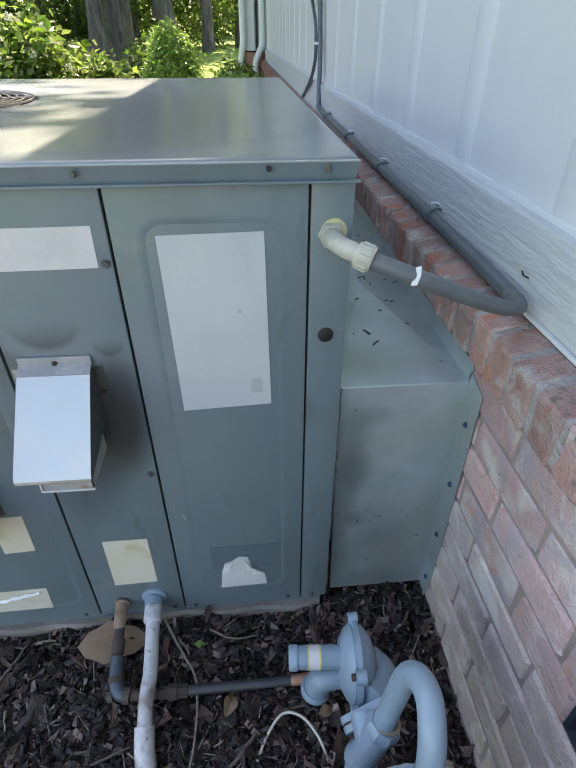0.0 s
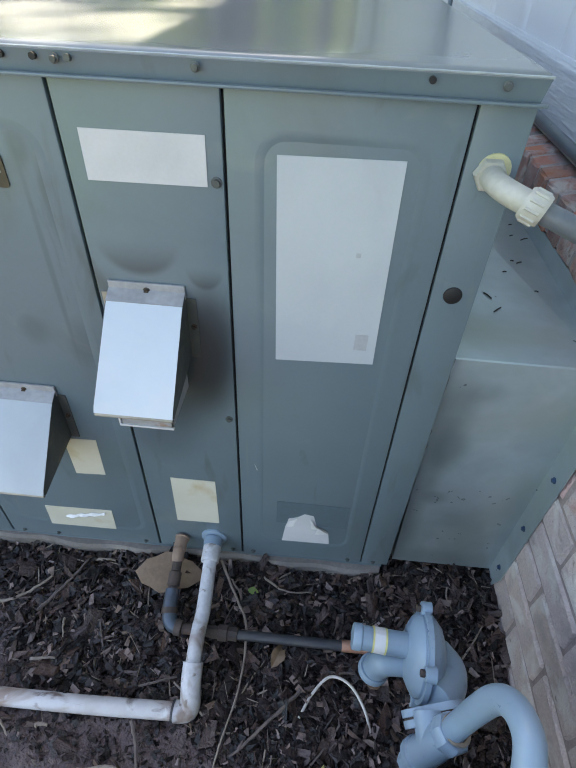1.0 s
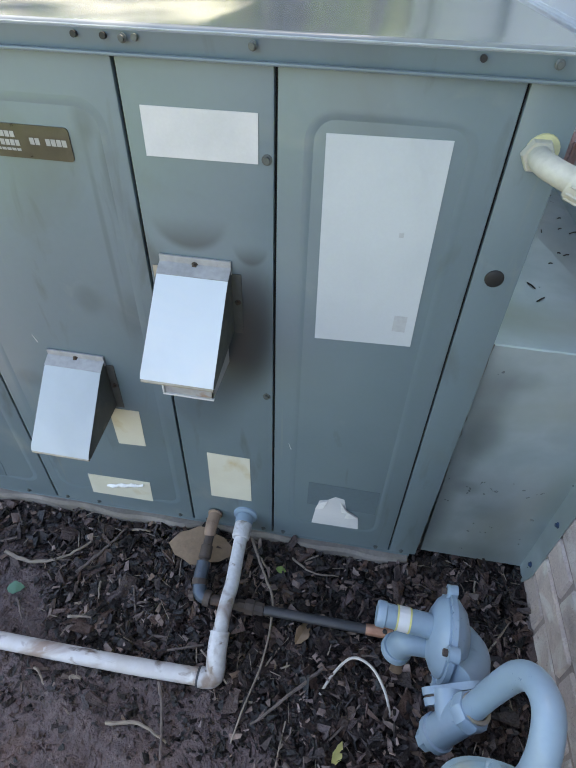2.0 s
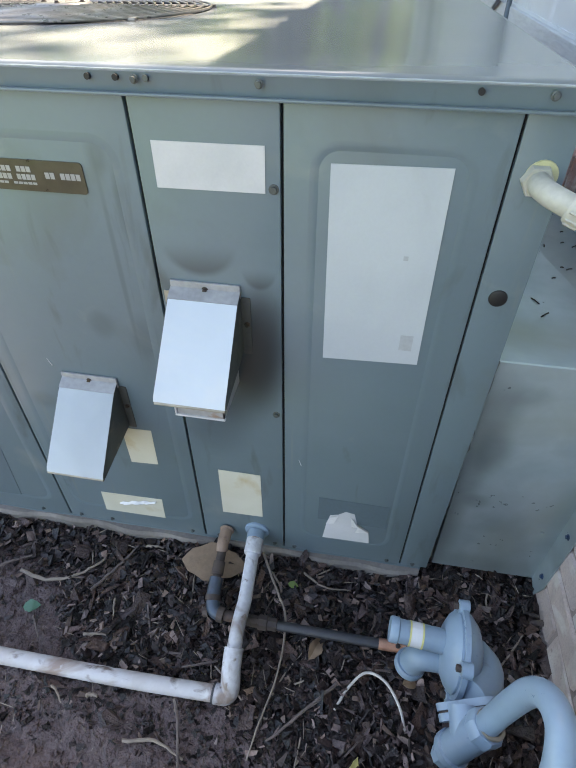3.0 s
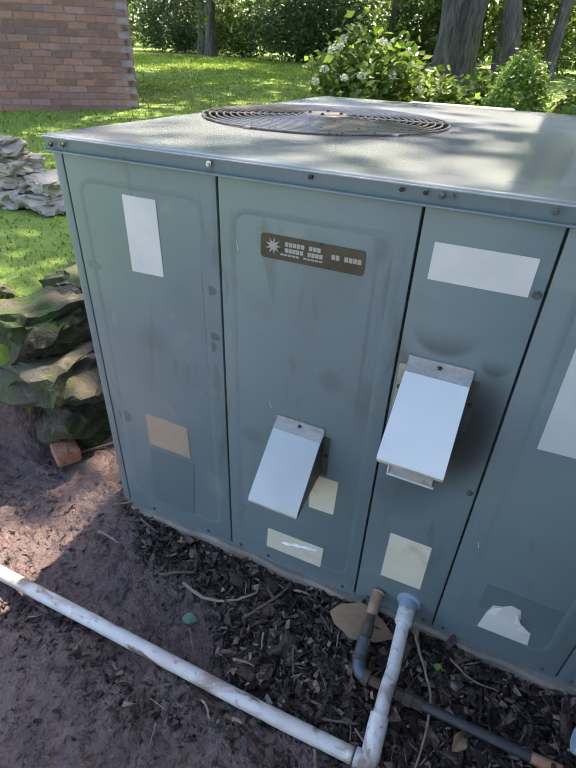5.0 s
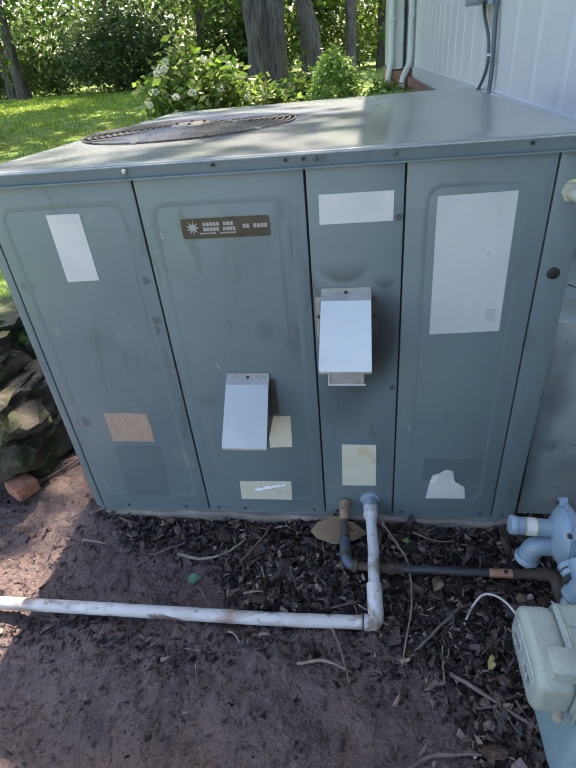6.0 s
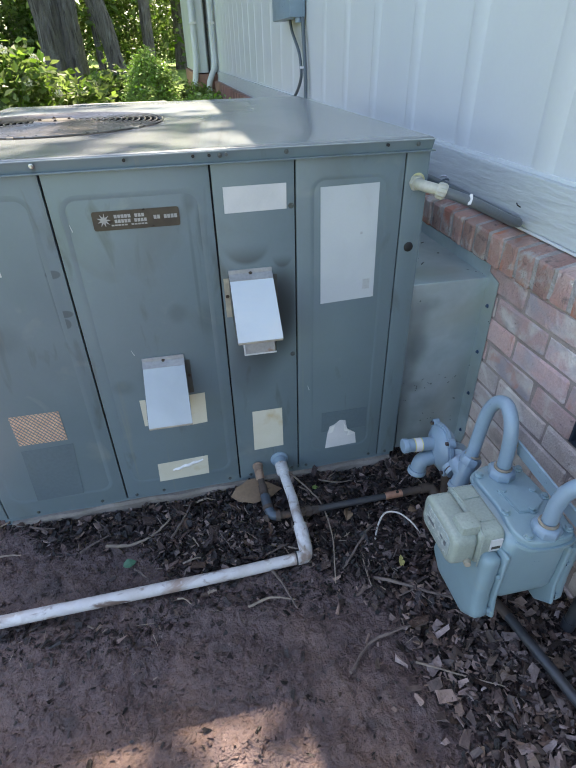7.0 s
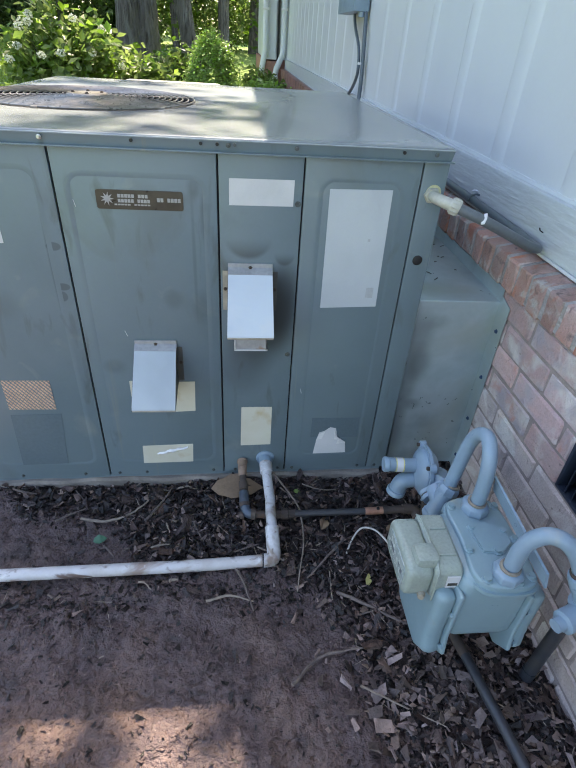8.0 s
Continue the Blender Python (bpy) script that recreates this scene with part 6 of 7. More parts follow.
def twigs():
    kinds = (
        ([(-0.338, -0.03, 0.05), (-0.300, -0.09, 0.03), (-0.266, -0.15, 0.018), (-0.264, -0.25, 0.012), (-0.280, -0.33, 0.006), (-0.292, -0.385)], 0.0036, "straw", "thin pale stem leaning from the drain to the soil"),
        ([(-0.150, -0.243), (-0.20, -0.295), (-0.263, -0.354)], 0.0052, "twig", "grey-brown twig lying on the mulch"),
        ([(-0.52, -0.395), (-0.46, -0.386), (-0.401, -0.403)], 0.0045, "straw", "pale root lying across the soil"),
        ([(-0.445, -0.319), (-0.425, -0.36), (-0.402, -0.43)], 0.0045, "twig", "short twig crossing a root"),
        ([(-0.194, -0.397), (-0.12, -0.448), (-0.034, -0.493), (0.03, -0.50)], 0.0055, "twig", "long grey twig under the meter"),
        ([(-0.325, -0.61), (-0.265, -0.556), (-0.20, -0.545), (-0.138, -0.540)], 0.0052, "twig", "forked grey twig on the mud"),
        ([(-0.882, -0.132), (-0.824, -0.141), (-0.771, -0.131), (-0.735, -0.11), (-0.702, -0.074)], 0.0058, "straw", "bent pale brown twig on the mulch"),
        ([(-0.70, -0.147), (-0.674, -0.098), (-0.653, -0.063), (-0.64, -0.029)], 0.0055, "twig", "brown twig leaning to the unit"),
        ([(-0.946, -0.143), (-0.912, -0.114), (-0.877, -0.091)], 0.005, "twig", "brown twig in the mulch"),
        ([(-1.18, -0.104), (-1.143, -0.103), (-1.107, -0.109)], 0.0045, "straw", "pale stem in the mulch"),
        ([(-1.191, -0.020), (-1.178, 0.0), (-1.160, 0.012)], 0.0045, "straw", "pale stem at the pad's corner"),
        ([(-0.641, -0.156), (-0.634, -0.175), (-0.627, -0.193)], 0.0035, "straw", "short pale stem in the mulch"),
        ([(-0.672, -0.238), (-0.65, -0.236), (-0.624, -0.232)], 0.0048, "straw", "short pale stick beside the drain"),
        ([(-0.627, -0.024), (-0.60, -0.026), (-0.58, -0.024)], 0.0045, "straw", "pale stick by the pad"),
        ([(-0.905, -0.357), (-0.888, -0.365), (-0.871, -0.369)], 0.0035, "twig", "small twig on the mud"),
        ([(-0.69, -0.335), (-0.672, -0.345), (-0.656, -0.360)], 0.0035, "straw", "short stem on the mud"),
        ([(-0.801, -0.218), (-0.785, -0.235), (-0.764, -0.259)], 0.0042, "twig", "short brown twig in the mulch"),
        ([(-1.099, -0.024), (-1.065, -0.028), (-1.032, -0.032)], 0.0042, "twig", "short brown twig by the pad"),
        ([(-0.613, -0.341), (-0.602, -0.338), (-0.591, -0.339)], 0.0055, "straw", "pale chip of wood beside the drain"),
        ([(-0.25, -0.03), (-0.20, -0.06), (-0.14, -0.05)], 0.0035, "straw", "pale stem by the pad"),
        ([(0.10, -0.75), (0.14, -0.86), (0.17, -1.0)], 0.0045, "straw", "dry stalk by the wall"),
        ([(0.02, -0.82), (0.08, -0.90), (0.15, -0.97)], 0.004, "straw", "dry stalk on the mulch"),
        ([(-0.18, -0.62), (-0.10, -0.66), (-0.02, -0.71)], 0.003, "straw", "thin dry stalk on the mud"),
        ([(-1.48, 0.10), (-1.40, 0.2), (-1.33, 0.3)], 0.006, "twig", "twig beside the stone bank"),
    )
    for i, (pts, r, mat, label) in enumerate(kinds):
        alone("twig", tubed(on_ground(pts), r * 0.78, seg=7, smooth=5, wobble=0.35, taper=r * 0.4, seed=i), mat, label, "twig")
    rng = random.Random(5)
    for i in range(110):
        x, y = rng.uniform(-1.15, 0.18), rng.uniform(-1.1, -0.02)
        if mulched(np.array(x), np.array(y)) < 0.5:
            continue
        a, l = rng.uniform(0, math.pi), rng.uniform(0.03, 0.085)
        pts = [(x, y), (x + 0.5 * l * math.cos(a) + rng.uniform(-.006, .006), y + 0.5 * l * math.sin(a)), (x + l * math.cos(a), y + l * math.sin(a))]
        pts = [(min(p[0], 0.205), min(p[1], -0.018)) for p in pts]
        alone("stick", tubed(on_ground(pts, 0.012), rng.uniform(0.0010, 0.0024), seg=5, smooth=3, wobble=0.2, seed=i), "straw" if i % 3 == 0 else "twig", "small dry stick in the mulch", "twig", "sticks in the mulch")
    w = on_ground([(-0.150, -0.285), (-0.128, -0.245, 0.006), (-0.098, -0.218, 0.016), (-0.062, -0.228, 0.018), (-0.034, -0.262, 0.008), (-0.02, -0.30, -0.01)], 0.008)
    alone("loose_wire", tubed(w, 0.0026, seg=8, smooth=6), "wire", "bent white wire sticking out of the mulch", "wire")

twigs()

def flat_leaf(name, at, size, turn, mat, label, fold=0.25, pointy=1.6):
    bm = bmesh.new()
    n = 8
    mid, left, right = [], [], []
    for i in range(n + 1):
        t = i / n
        w = math.sin(math.pi * t ** 0.8) * 0.5 * (1 + 0.1 * math.sin(i * 2.3))
        bend = 0.10 * math.sin(math.pi * t) * size
        mid.append(bm.verts.new(((t - 0.5) * size * pointy, 0, bend)))
        left.append(bm.verts.new(((t - 0.5) * size * pointy, w * size, bend + fold * w * size * (1 + 0.4 * math.sin(i * 1.9)))))
        right.append(bm.verts.new(((t - 0.5) * size * pointy, -w * size, bend + fold * w * size * (1 + 0.4 * math.cos(i * 1.7)))))
    for i in range(n):
        for a, b in ((mid, left), (right, mid)):
            vs = [a[i], a[i + 1], b[i + 1], b[i]]
            try:
                bm.faces.new(vs)
            except ValueError:
                pass
    bmesh.ops.remove_doubles(bm, verts=bm.verts[:], dist=1e-5)
    bm.transform(Matrix.Translation(at) @ Euler([radians(a) for a in turn]).to_matrix().to_4x4())
    ob = alone(name, bm, mat, label, "leaf")
    ob.modifiers.new("thick", "SOLIDIFY").thickness = 0.0008
    return ob

def fallen_leaves():
    gh = lambda x, y, d=0.014: (x - 0.007, y - 0.009, float(ground_height(x, y)) + d)
    flat_leaf("dead_leaf", gh(-0.443, -0.052, 0.022), 0.083, (10, 4, 4), "dead_leaf", "large curled tan leaf under the pipes", 0.10, 1.9)
    flat_leaf("dead_leaf", gh(-0.20, -0.185), 0.026, (20, 10, 70), "dead_leaf", "small curled tan leaf on the mulch", 0.5, 2.2)
    flat_leaf("dead_leaf", gh(-0.015, -0.22), 0.022, (0, 20, 20), "dead_leaf", "small brown leaf by the regulator", 0.4)
    flat_leaf("dead_leaf", gh(0.15, -0.80), 0.022, (0, 20, 70), "dead_leaf", "small orange-brown leaf by the wall", 0.4)
    flat_leaf("yellow_leaf", gh(-0.110, -0.368, 0.016), 0.017, (30, 0, 70), "yellow", "small yellow leaf standing on the mulch", 0.3, 2.4)
    flat_leaf("green_leaf", gh(-0.815, -0.201), 0.026, (10, 5, 20), "fallen_leaf", "blue-green leaf lying on the mulch", 0.2, 1.4)
    flat_leaf("green_leaf", gh(-0.265, -0.068), 0.015, (10, 15, 0), "leaf_box", "small green leaf by the pad", 0.2, 1.6)

fallen_leaves()

# ---- garden beyond ----
def condenser():
    c = thing("condensing_unit", (-0.9, 2.45, 0.25), "slim pale outdoor condensing unit standing behind the larger one", "air conditioner")
    part("shell", boxed(-1.12, -0.58, 2.34, 2.52, 0.2, 0.863, bevel=0.02), "condenser", c)
    part("top", boxed(-1.13, -0.565, 2.33, 2.53, 0.866, 0.899, bevel=0.014), "condenser", c, "pale rounded top cover")

condenser()

def tree(name, at, radius, height, lean, crown, leaves, leaf, mat, label, seed, fork=True, clumps=60, spread=0.45):
    rng = np.random.default_rng(seed)
    t = thing(name, at, label, "tree", "garden trees")
    x, y, z = at
    top = Vector((x + lean[0], y + lean[1], z + height))
    base = Vector(at)
    pts = [base + (top - base) * s + Vector((rng.uniform(-1, 1), rng.uniform(-1, 1), 0)) * 0.12 * s for s in (0, 0.12, 0.3, 0.55, 0.8, 1.0)]
    pts[0] -= Vector((0, 0, 0.2))
    bm = tubed(pts, radius, seg=18, smooth=6, wobble=0.05, taper=radius * 0.35, seed=seed)
    for v in bm.verts:
        d = v.co.z - z
        if d < 0.5:
            v.co.x = x + (v.co.x - x) * (1 + 0.35 * max(0, 0.5 - d))
            v.co.y = y + (v.co.y - y) * (1 + 0.35 * max(0, 0.5 - d))
        w = noise.noise(Vector((v.co.x * 6, v.co.y * 6, v.co.z * 1.2)))
        v.co += (v.co - Vector((x + lean[0] * d / height, y + lean[1] * d / height, v.co.z))).normalized() * w * radius * 0.16
    trunk = part("trunk", bm, "bark", t)
    cc = np.array(crown[0])
    for k in range(7 if fork else 3):
        s = 0.42 + 0.08 * k
        p = base + (top - base) * min(s, 0.97)
        a = k * 2.4 + seed
        q = Vector((cc[0] + crown[1][0] * 0.7 * math.cos(a), cc[1] + crown[1][1] * 0.7 * math.sin(a), cc[2] + crown[1][2] * (0.1 * k - 0.25)))
        part("limb", tubed([p, p.lerp(q, 0.4) + Vector((0, 0, 0.25)), q], radius * 0.3, seg=8, smooth=5, wobble=0.1, taper=0.015, seed=seed + k), "bark", t)
    if leaves:
        pts = clumped(rng, leaves, cc, np.array(crown[1]), clumps, spread)
        ob = from_arrays("crown", *leaf_arrays(rng, pts - np.array(at), leaf), mat, t)
        ob["kind"] = "stuff"
    return t

def bush(name, at, radii, leaves, leaf, mat, label, seed, clumps=50, spread=0.06, hollow=0.5, up=0.4, cone=0.0):
    rng = np.random.default_rng(seed)
    b = thing(name, at, label, "shrub", "garden shrubs")
    for k in range(6):
        a = k * 1.05 + seed
        part("stem", tubed([(at[0], at[1], at[2] - 0.05), (at[0] + 0.3 * radii[0] * math.cos(a), at[1] + 0.3 * radii[1] * math.sin(a), at[2] + radii[2] * 0.7), (at[0] + 0.6 * radii[0] * math.cos(a), at[1] + 0.6 * radii[1] * math.sin(a), at[2] + radii[2] * 1.5)], 0.015, seg=6, smooth=3, taper=0.004), "bark", b)
    pts = clumped(rng, leaves, (0, 0, radii[2]), np.array(radii), clumps, spread, hollow)
    pts = pts[pts[:, 2] > -0.02]
    # a cone draws in towards its tip
    pts[:, :2] *= (1.12 - cone * np.clip(pts[:, 2:] / (2 * radii[2]), 0, 1) ** 0.8) if cone else 1.0
    ob = from_arrays("foliage", *leaf_arrays(rng, pts, leaf, up=up), mat, b)
    ob["kind"] = "stuff"
    return b

GH = lambda x, y: float(ground_height(x, y))
# High crowns out of view are set where their shade dapples lid and lawn.
tree("tree", (-2.42, 10.0, GH(-2.42, 10.0)), 0.25, 9.0, (0.1, 0.3), ((-3.4, 8.0, 9.2), (3.0, 2.6, 1.8)), 4500, 0.085, "leaf", "large grey-barked tree with a broad leafy crown", 2, clumps=48, spread=0.4)
tree("tree", (-2.10, 10.02, GH(-2.10, 10.02)), 0.21, 8.5, (0.25, 0.4), ((2.2, 9.5, 9.2), (2.2, 2.0, 1.6)), 4000, 0.09, "leaf", "grey-barked trunk grown against the larger tree", 3, clumps=45)
tree("tree", (-1.60, 14.0, GH(-1.60, 14.0)), 0.22, 8.0, (-1.6, 0.4), ((-5.0, 14.0, 9.0), (4.2, 3.8, 1.2)), 7000, 0.16, "leaf", "leaning brown-barked tree in the bed", 5, clumps=56, spread=0.5)
tree("tree", (-0.88, 15.5, GH(-0.88, 15.5)), 0.16, 9.0, (0.1, 0.2), ((2.8, 12.5, 8.6), (2.2, 2.0, 2.0)), 3000, 0.1, "leaf", "straight brown-barked tree by the house", 6, clumps=45)
tree("tree", (-5.6, 17.5, GH(-5.6, 17.5)), 0.16, 8.5, (0.2, 0.3), ((-5.6, 17.5, 5.2), (2.8, 2.0, 2.8)), 4000, 0.12, "leaf", "leafy tree at the lawn's edge", 8, clumps=80)
tree("tree", (-11.5, 16.5, GH(-11.5, 16.5)), 0.2, 8.0, (0.2, 0.0), ((-11.5, 16.5, 4.6), (3.0, 2.0, 3.0)), 4000, 0.12, "leaf", "leafy tree at the lawn's far side", 9, clumps=80)
tree("tree", (-3.0, 17.0, GH(-3, 17)), 0.14, 8.0, (0.2, 0.0), ((-3.0, 17.0, 4.4), (2.6, 1.6, 3.2)), 5000, 0.12, "leaf_light", "leafy tree behind the trunks, sunlight painted into its leaves", 10, clumps=80)
tree("tree", (0.0, 17.0, GH(0, 17)), 0.18, 8.0, (0.2, 0.0), ((0.0, 17.0, 4.4), (2.8, 1.6, 3.4)), 5500, 0.12, "leaf_light", "leafy tree behind the house corner, sunlight painted into its leaves", 12, clumps=80)

def overhang():
    """An unseen leafy limb added to the large tree, shading the unit below."""
    rng = np.random.default_rng(52)
    owner = bpy.data.objects["tree"]
    base = np.array(owner.location)
    part("limb", tubed([(-2.3, 10.1, 5.6), (-1.7, 7.4, 6.7), (-1.2, 5.0, 6.9), (-0.4, 4.4, 7.3), (0.6, 4.2, 7.4)], 0.05, seg=8, smooth=5, wobble=0.1, taper=0.012), "bark", owner)
    part("limb", tubed([(-2.3, 10.1, 6.0), (-2.1, 7.0, 7.0), (-2.2, 5.6, 7.1), (-2.6, 4.9, 7.2)], 0.04, seg=8, smooth=5, wobble=0.1, taper=0.012), "bark", owner)
    n = 3400
    pts = np.stack([rng.uniform(-4.2, -1.14, n), rng.uniform(4.45, 7.4, n), 7.0 + rng.normal(0, 0.25, n)], -1)
    keep = np.sin(pts[:, 0] * 5.1 + 1.0) + np.sin(pts[:, 1] * 6.3 + pts[:, 0] * 2) > -1.0
    from_arrays("crown", *leaf_arrays(rng, pts[keep] - base, 0.085), "leaf", owner)["kind"] = "stuff"
    c = np.array([(-1.3, 4.95, 7.0), (-0.75, 4.62, 7.2), (-0.2, 4.5, 7.3), (-0.5, 4.05, 7.35)])
    pick = rng.integers(0, len(c), 420)
    pts = c[pick] + rng.normal(size=(420, 3)) * (0.30, 0.10, 0.10) - base
    from_arrays("crown", *leaf_arrays(rng, pts, 0.075), "leaf", owner)["kind"] = "stuff"

overhang()

def unseen_lawn_boughs():
    """Unseen high boughs, added to the tree at the lawn's edge to dapple grass."""
    rng = np.random.default_rng(53)
    owner = next(o for o in scene.objects if o.get("label") == "leafy tree at the lawn's edge")
    base = np.array(owner.location)
    for a in (-2.6, -0.6, 1.6):
        part("limb", tubed([(-5.5, 17.6, 6.0), (-6.0 + a, 14.0, 7.6), (-6.5 + 2 * a, 10.0, 8.0)], 0.07, seg=8, smooth=5, wobble=0.1, taper=0.012), "bark", owner)
    n = 9000
    x, y = rng.uniform(-13, -2.8, n), rng.uniform(7.6, 17.0, n)
    keep = np.sin(x * 1.7 + 1.2 * np.sin(y * 0.9)) + np.sin(y * 2.9 + x * 0.7) > -0.15
    pts = np.stack([x, y, 8.0 + rng.normal(0, 0.3, n)], -1)[keep]
    from_arrays("crown", *leaf_arrays(rng, pts - base, 0.15), "leaf", owner)["kind"] = "stuff"

unseen_lawn_boughs()

bush("boxwood", (-0.71, 4.6, GH(-.71, 4.6)), (0.31, 0.31, 0.405), 26000, 0.017, "leaf_box", "cone-shaped bright green boxwood shrub", 1, clumps=150, spread=0.05, hollow=0.75, cone=0.58)
bush("low_shrub", (-0.20, 5.3, GH(-.2, 5.3)), (0.24, 0.3, 0.17), 2000, 0.03, "leaf_box", "low green shrub by the house wall", 2, clumps=50)
bush("low_shrub", (-0.15, 7.4, GH(-.15, 7.4)), (0.25, 0.3, 0.13), 2000, 0.035, "leaf_light", "low shrub near the far corner, sunlight painted in", 3, clumps=50)

def hydrangea(at, radii, seed, label):
    rng = np.random.default_rng(seed)
    b = bush("hydrangea", at, radii, 4000, 0.046, "leaf_light", label, seed, clumps=52, spread=0.085, hollow=0.4)
    for k in range(13):
        a, e = rng.uniform(2.9, 6.5), rng.uniform(0.0, 1.3)
        p = 1.06 * np.array((radii[0] * np.cos(e) * np.cos(a), radii[1] * np.cos(e) * np.sin(a), radii[2] * np.sin(e))) + (0, 0, radii[2])
        part("stalk", tubed([Vector(p * (0.4, 0.4, 0.6)) + Vector(at), Vector(p) + Vector(at)], 0.004, seg=5), "leaf_light", b)
        pts = rng.normal(size=(110, 3))
        pts = p + pts / np.linalg.norm(pts, axis=1)[:, None] * (0.030, 0.030, 0.024)
        from_arrays("flower_head", *leaf_arrays(rng, pts, 0.012, long=1.0), "flower", b)["label"] = "round white flower head"

hydrangea((-1.98, 4.3, GH(-1.98, 4.3)), (0.47, 0.38, 0.41), 31, "leggy green hydrangea with round white flower heads")
hydrangea((-1.42, 4.75, GH(-1.42, 4.75)), (0.22, 0.22, 0.25), 32, "smaller hydrangea with a few white flower heads")
bush("garden_shrub", (-1.35, 7.6, GH(-1.35, 7.6)), (0.35, 0.35, 0.2), 2200, 0.05, "leaf", "leafy shrub between the trunks", 14, clumps=50, spread=0.1)
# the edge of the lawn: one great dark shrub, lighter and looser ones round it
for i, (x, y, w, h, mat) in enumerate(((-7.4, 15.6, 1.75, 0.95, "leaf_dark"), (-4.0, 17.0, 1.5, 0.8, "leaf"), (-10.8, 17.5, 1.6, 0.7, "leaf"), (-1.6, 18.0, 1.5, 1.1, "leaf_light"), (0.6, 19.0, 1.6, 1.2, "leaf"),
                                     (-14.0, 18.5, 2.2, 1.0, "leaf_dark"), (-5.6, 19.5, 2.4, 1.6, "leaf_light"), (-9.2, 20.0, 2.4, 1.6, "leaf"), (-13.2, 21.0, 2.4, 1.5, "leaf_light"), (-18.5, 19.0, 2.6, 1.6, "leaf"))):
    label = {"leaf_dark": "large dark dense shrub at the edge of the lawn", "leaf": "loose green shrub at the edge of the lawn", "leaf_light": "bright shrub under the far trees, sunlight painted in"}[mat]
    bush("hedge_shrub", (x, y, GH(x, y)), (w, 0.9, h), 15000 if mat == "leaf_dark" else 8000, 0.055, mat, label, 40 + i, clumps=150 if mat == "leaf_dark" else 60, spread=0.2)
for i, (x, y, r0) in enumerate(((-9.3, 19.0, 0.12), (-12.6, 17.6, 0.16), (-4.9, 18.6, 0.10), (-2.2, 16.0, 0.09), (-15.6, 20.5, 0.2))):
    tree("tree", (x, y, GH(x, y)), r0, 7.5, (0.3 - 0.2 * i, 0.2), ((x, y + 1.0, 6.2), (1.8, 1.4, 1.4)), 1500, 0.1, "leaf_light", "slender far tree in front of the woods", 60 + i, fork=False, clumps=24, spread=0.3)

def woods():
    """The far wall of trees that closes the view, thin enough for daylight to glint through."""
    rng = np.random.default_rng(77)
    n = 110000
    x = rng.uniform(-46, 24, n)
    y = 27 + rng.uniform(0, 3.5, n) + 2.5 * np.sin(x * 0.35)
    z = rng.uniform(0.2, 9.5, n)
    keep = np.sin(x * 1.9 + 1.3 * np.sin(z * 1.7)) + np.sin(z * 2.1 + x * 0.8 + np.sin(x * 3.1)) > -1.35
    p = np.stack([x, y, z], -1)[keep]
    # the paler share has sunlight put into its leaf colour
    k = rng.uniform(size=len(p)) < 0.30
    ob = from_arrays("far_woods", *leaf_arrays(rng, p[~k], 0.175), "leaf")
    tagged(ob, "dense green far woods", "woods", kind="stuff")
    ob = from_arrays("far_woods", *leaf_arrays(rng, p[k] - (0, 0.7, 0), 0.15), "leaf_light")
    tagged(ob, "paler leaves of the far woods, sunlight painted in", "woods", kind="stuff")

woods()

def lawn_grass():
    rng = np.random.default_rng(15)
    n = 95000
    d = rng.uniform(0, 1, n) ** 1.3
    x, y = -1.66 - 13 * rng.uniform(0, 1, n) ** 1.2, 0.16 + 16 * d
    keep = (x > -15) & (x < -1.66 - 0.06 * np.maximum(0, y - 2))
    along, across = (x + 4.95) * 0.755 + (y - 4.8) * 0.656, -(x + 4.95) * 0.656 + (y - 4.8) * 0.755
    keep &= ~((along < 0.02) & (along > -5.3) & (across > -0.02) & (across < 3.7))
    x, y = x[keep], y[keep]
    z = ground_height(x, y)
    h = rng.uniform(0.010, 0.024, len(x)) * (1 + 0.08 * y)
    w = 0.0035 * (1 + 0.35 * y)
    a = rng.uniform(0, 6.28, len(x))
    lean = rng.normal(0, 0.5, (len(x), 2)) * h[:, None]
    p0 = np.stack([x - w * np.cos(a), y - w * np.sin(a), z - 0.004], -1)
    p1 = np.stack([x + w * np.cos(a), y + w * np.sin(a), z - 0.004], -1)
    p2 = np.stack([x + lean[:, 0], y + lean[:, 1], z + h], -1)
    v = np.stack([p0, p1, p2], 1).reshape(-1, 3)
    tagged(from_arrays("grass", v, np.arange(len(v)).reshape(-1, 3), "grass"), "mown green lawn grass, dappled with sun", "grass", kind="stuff")

lawn_grass()

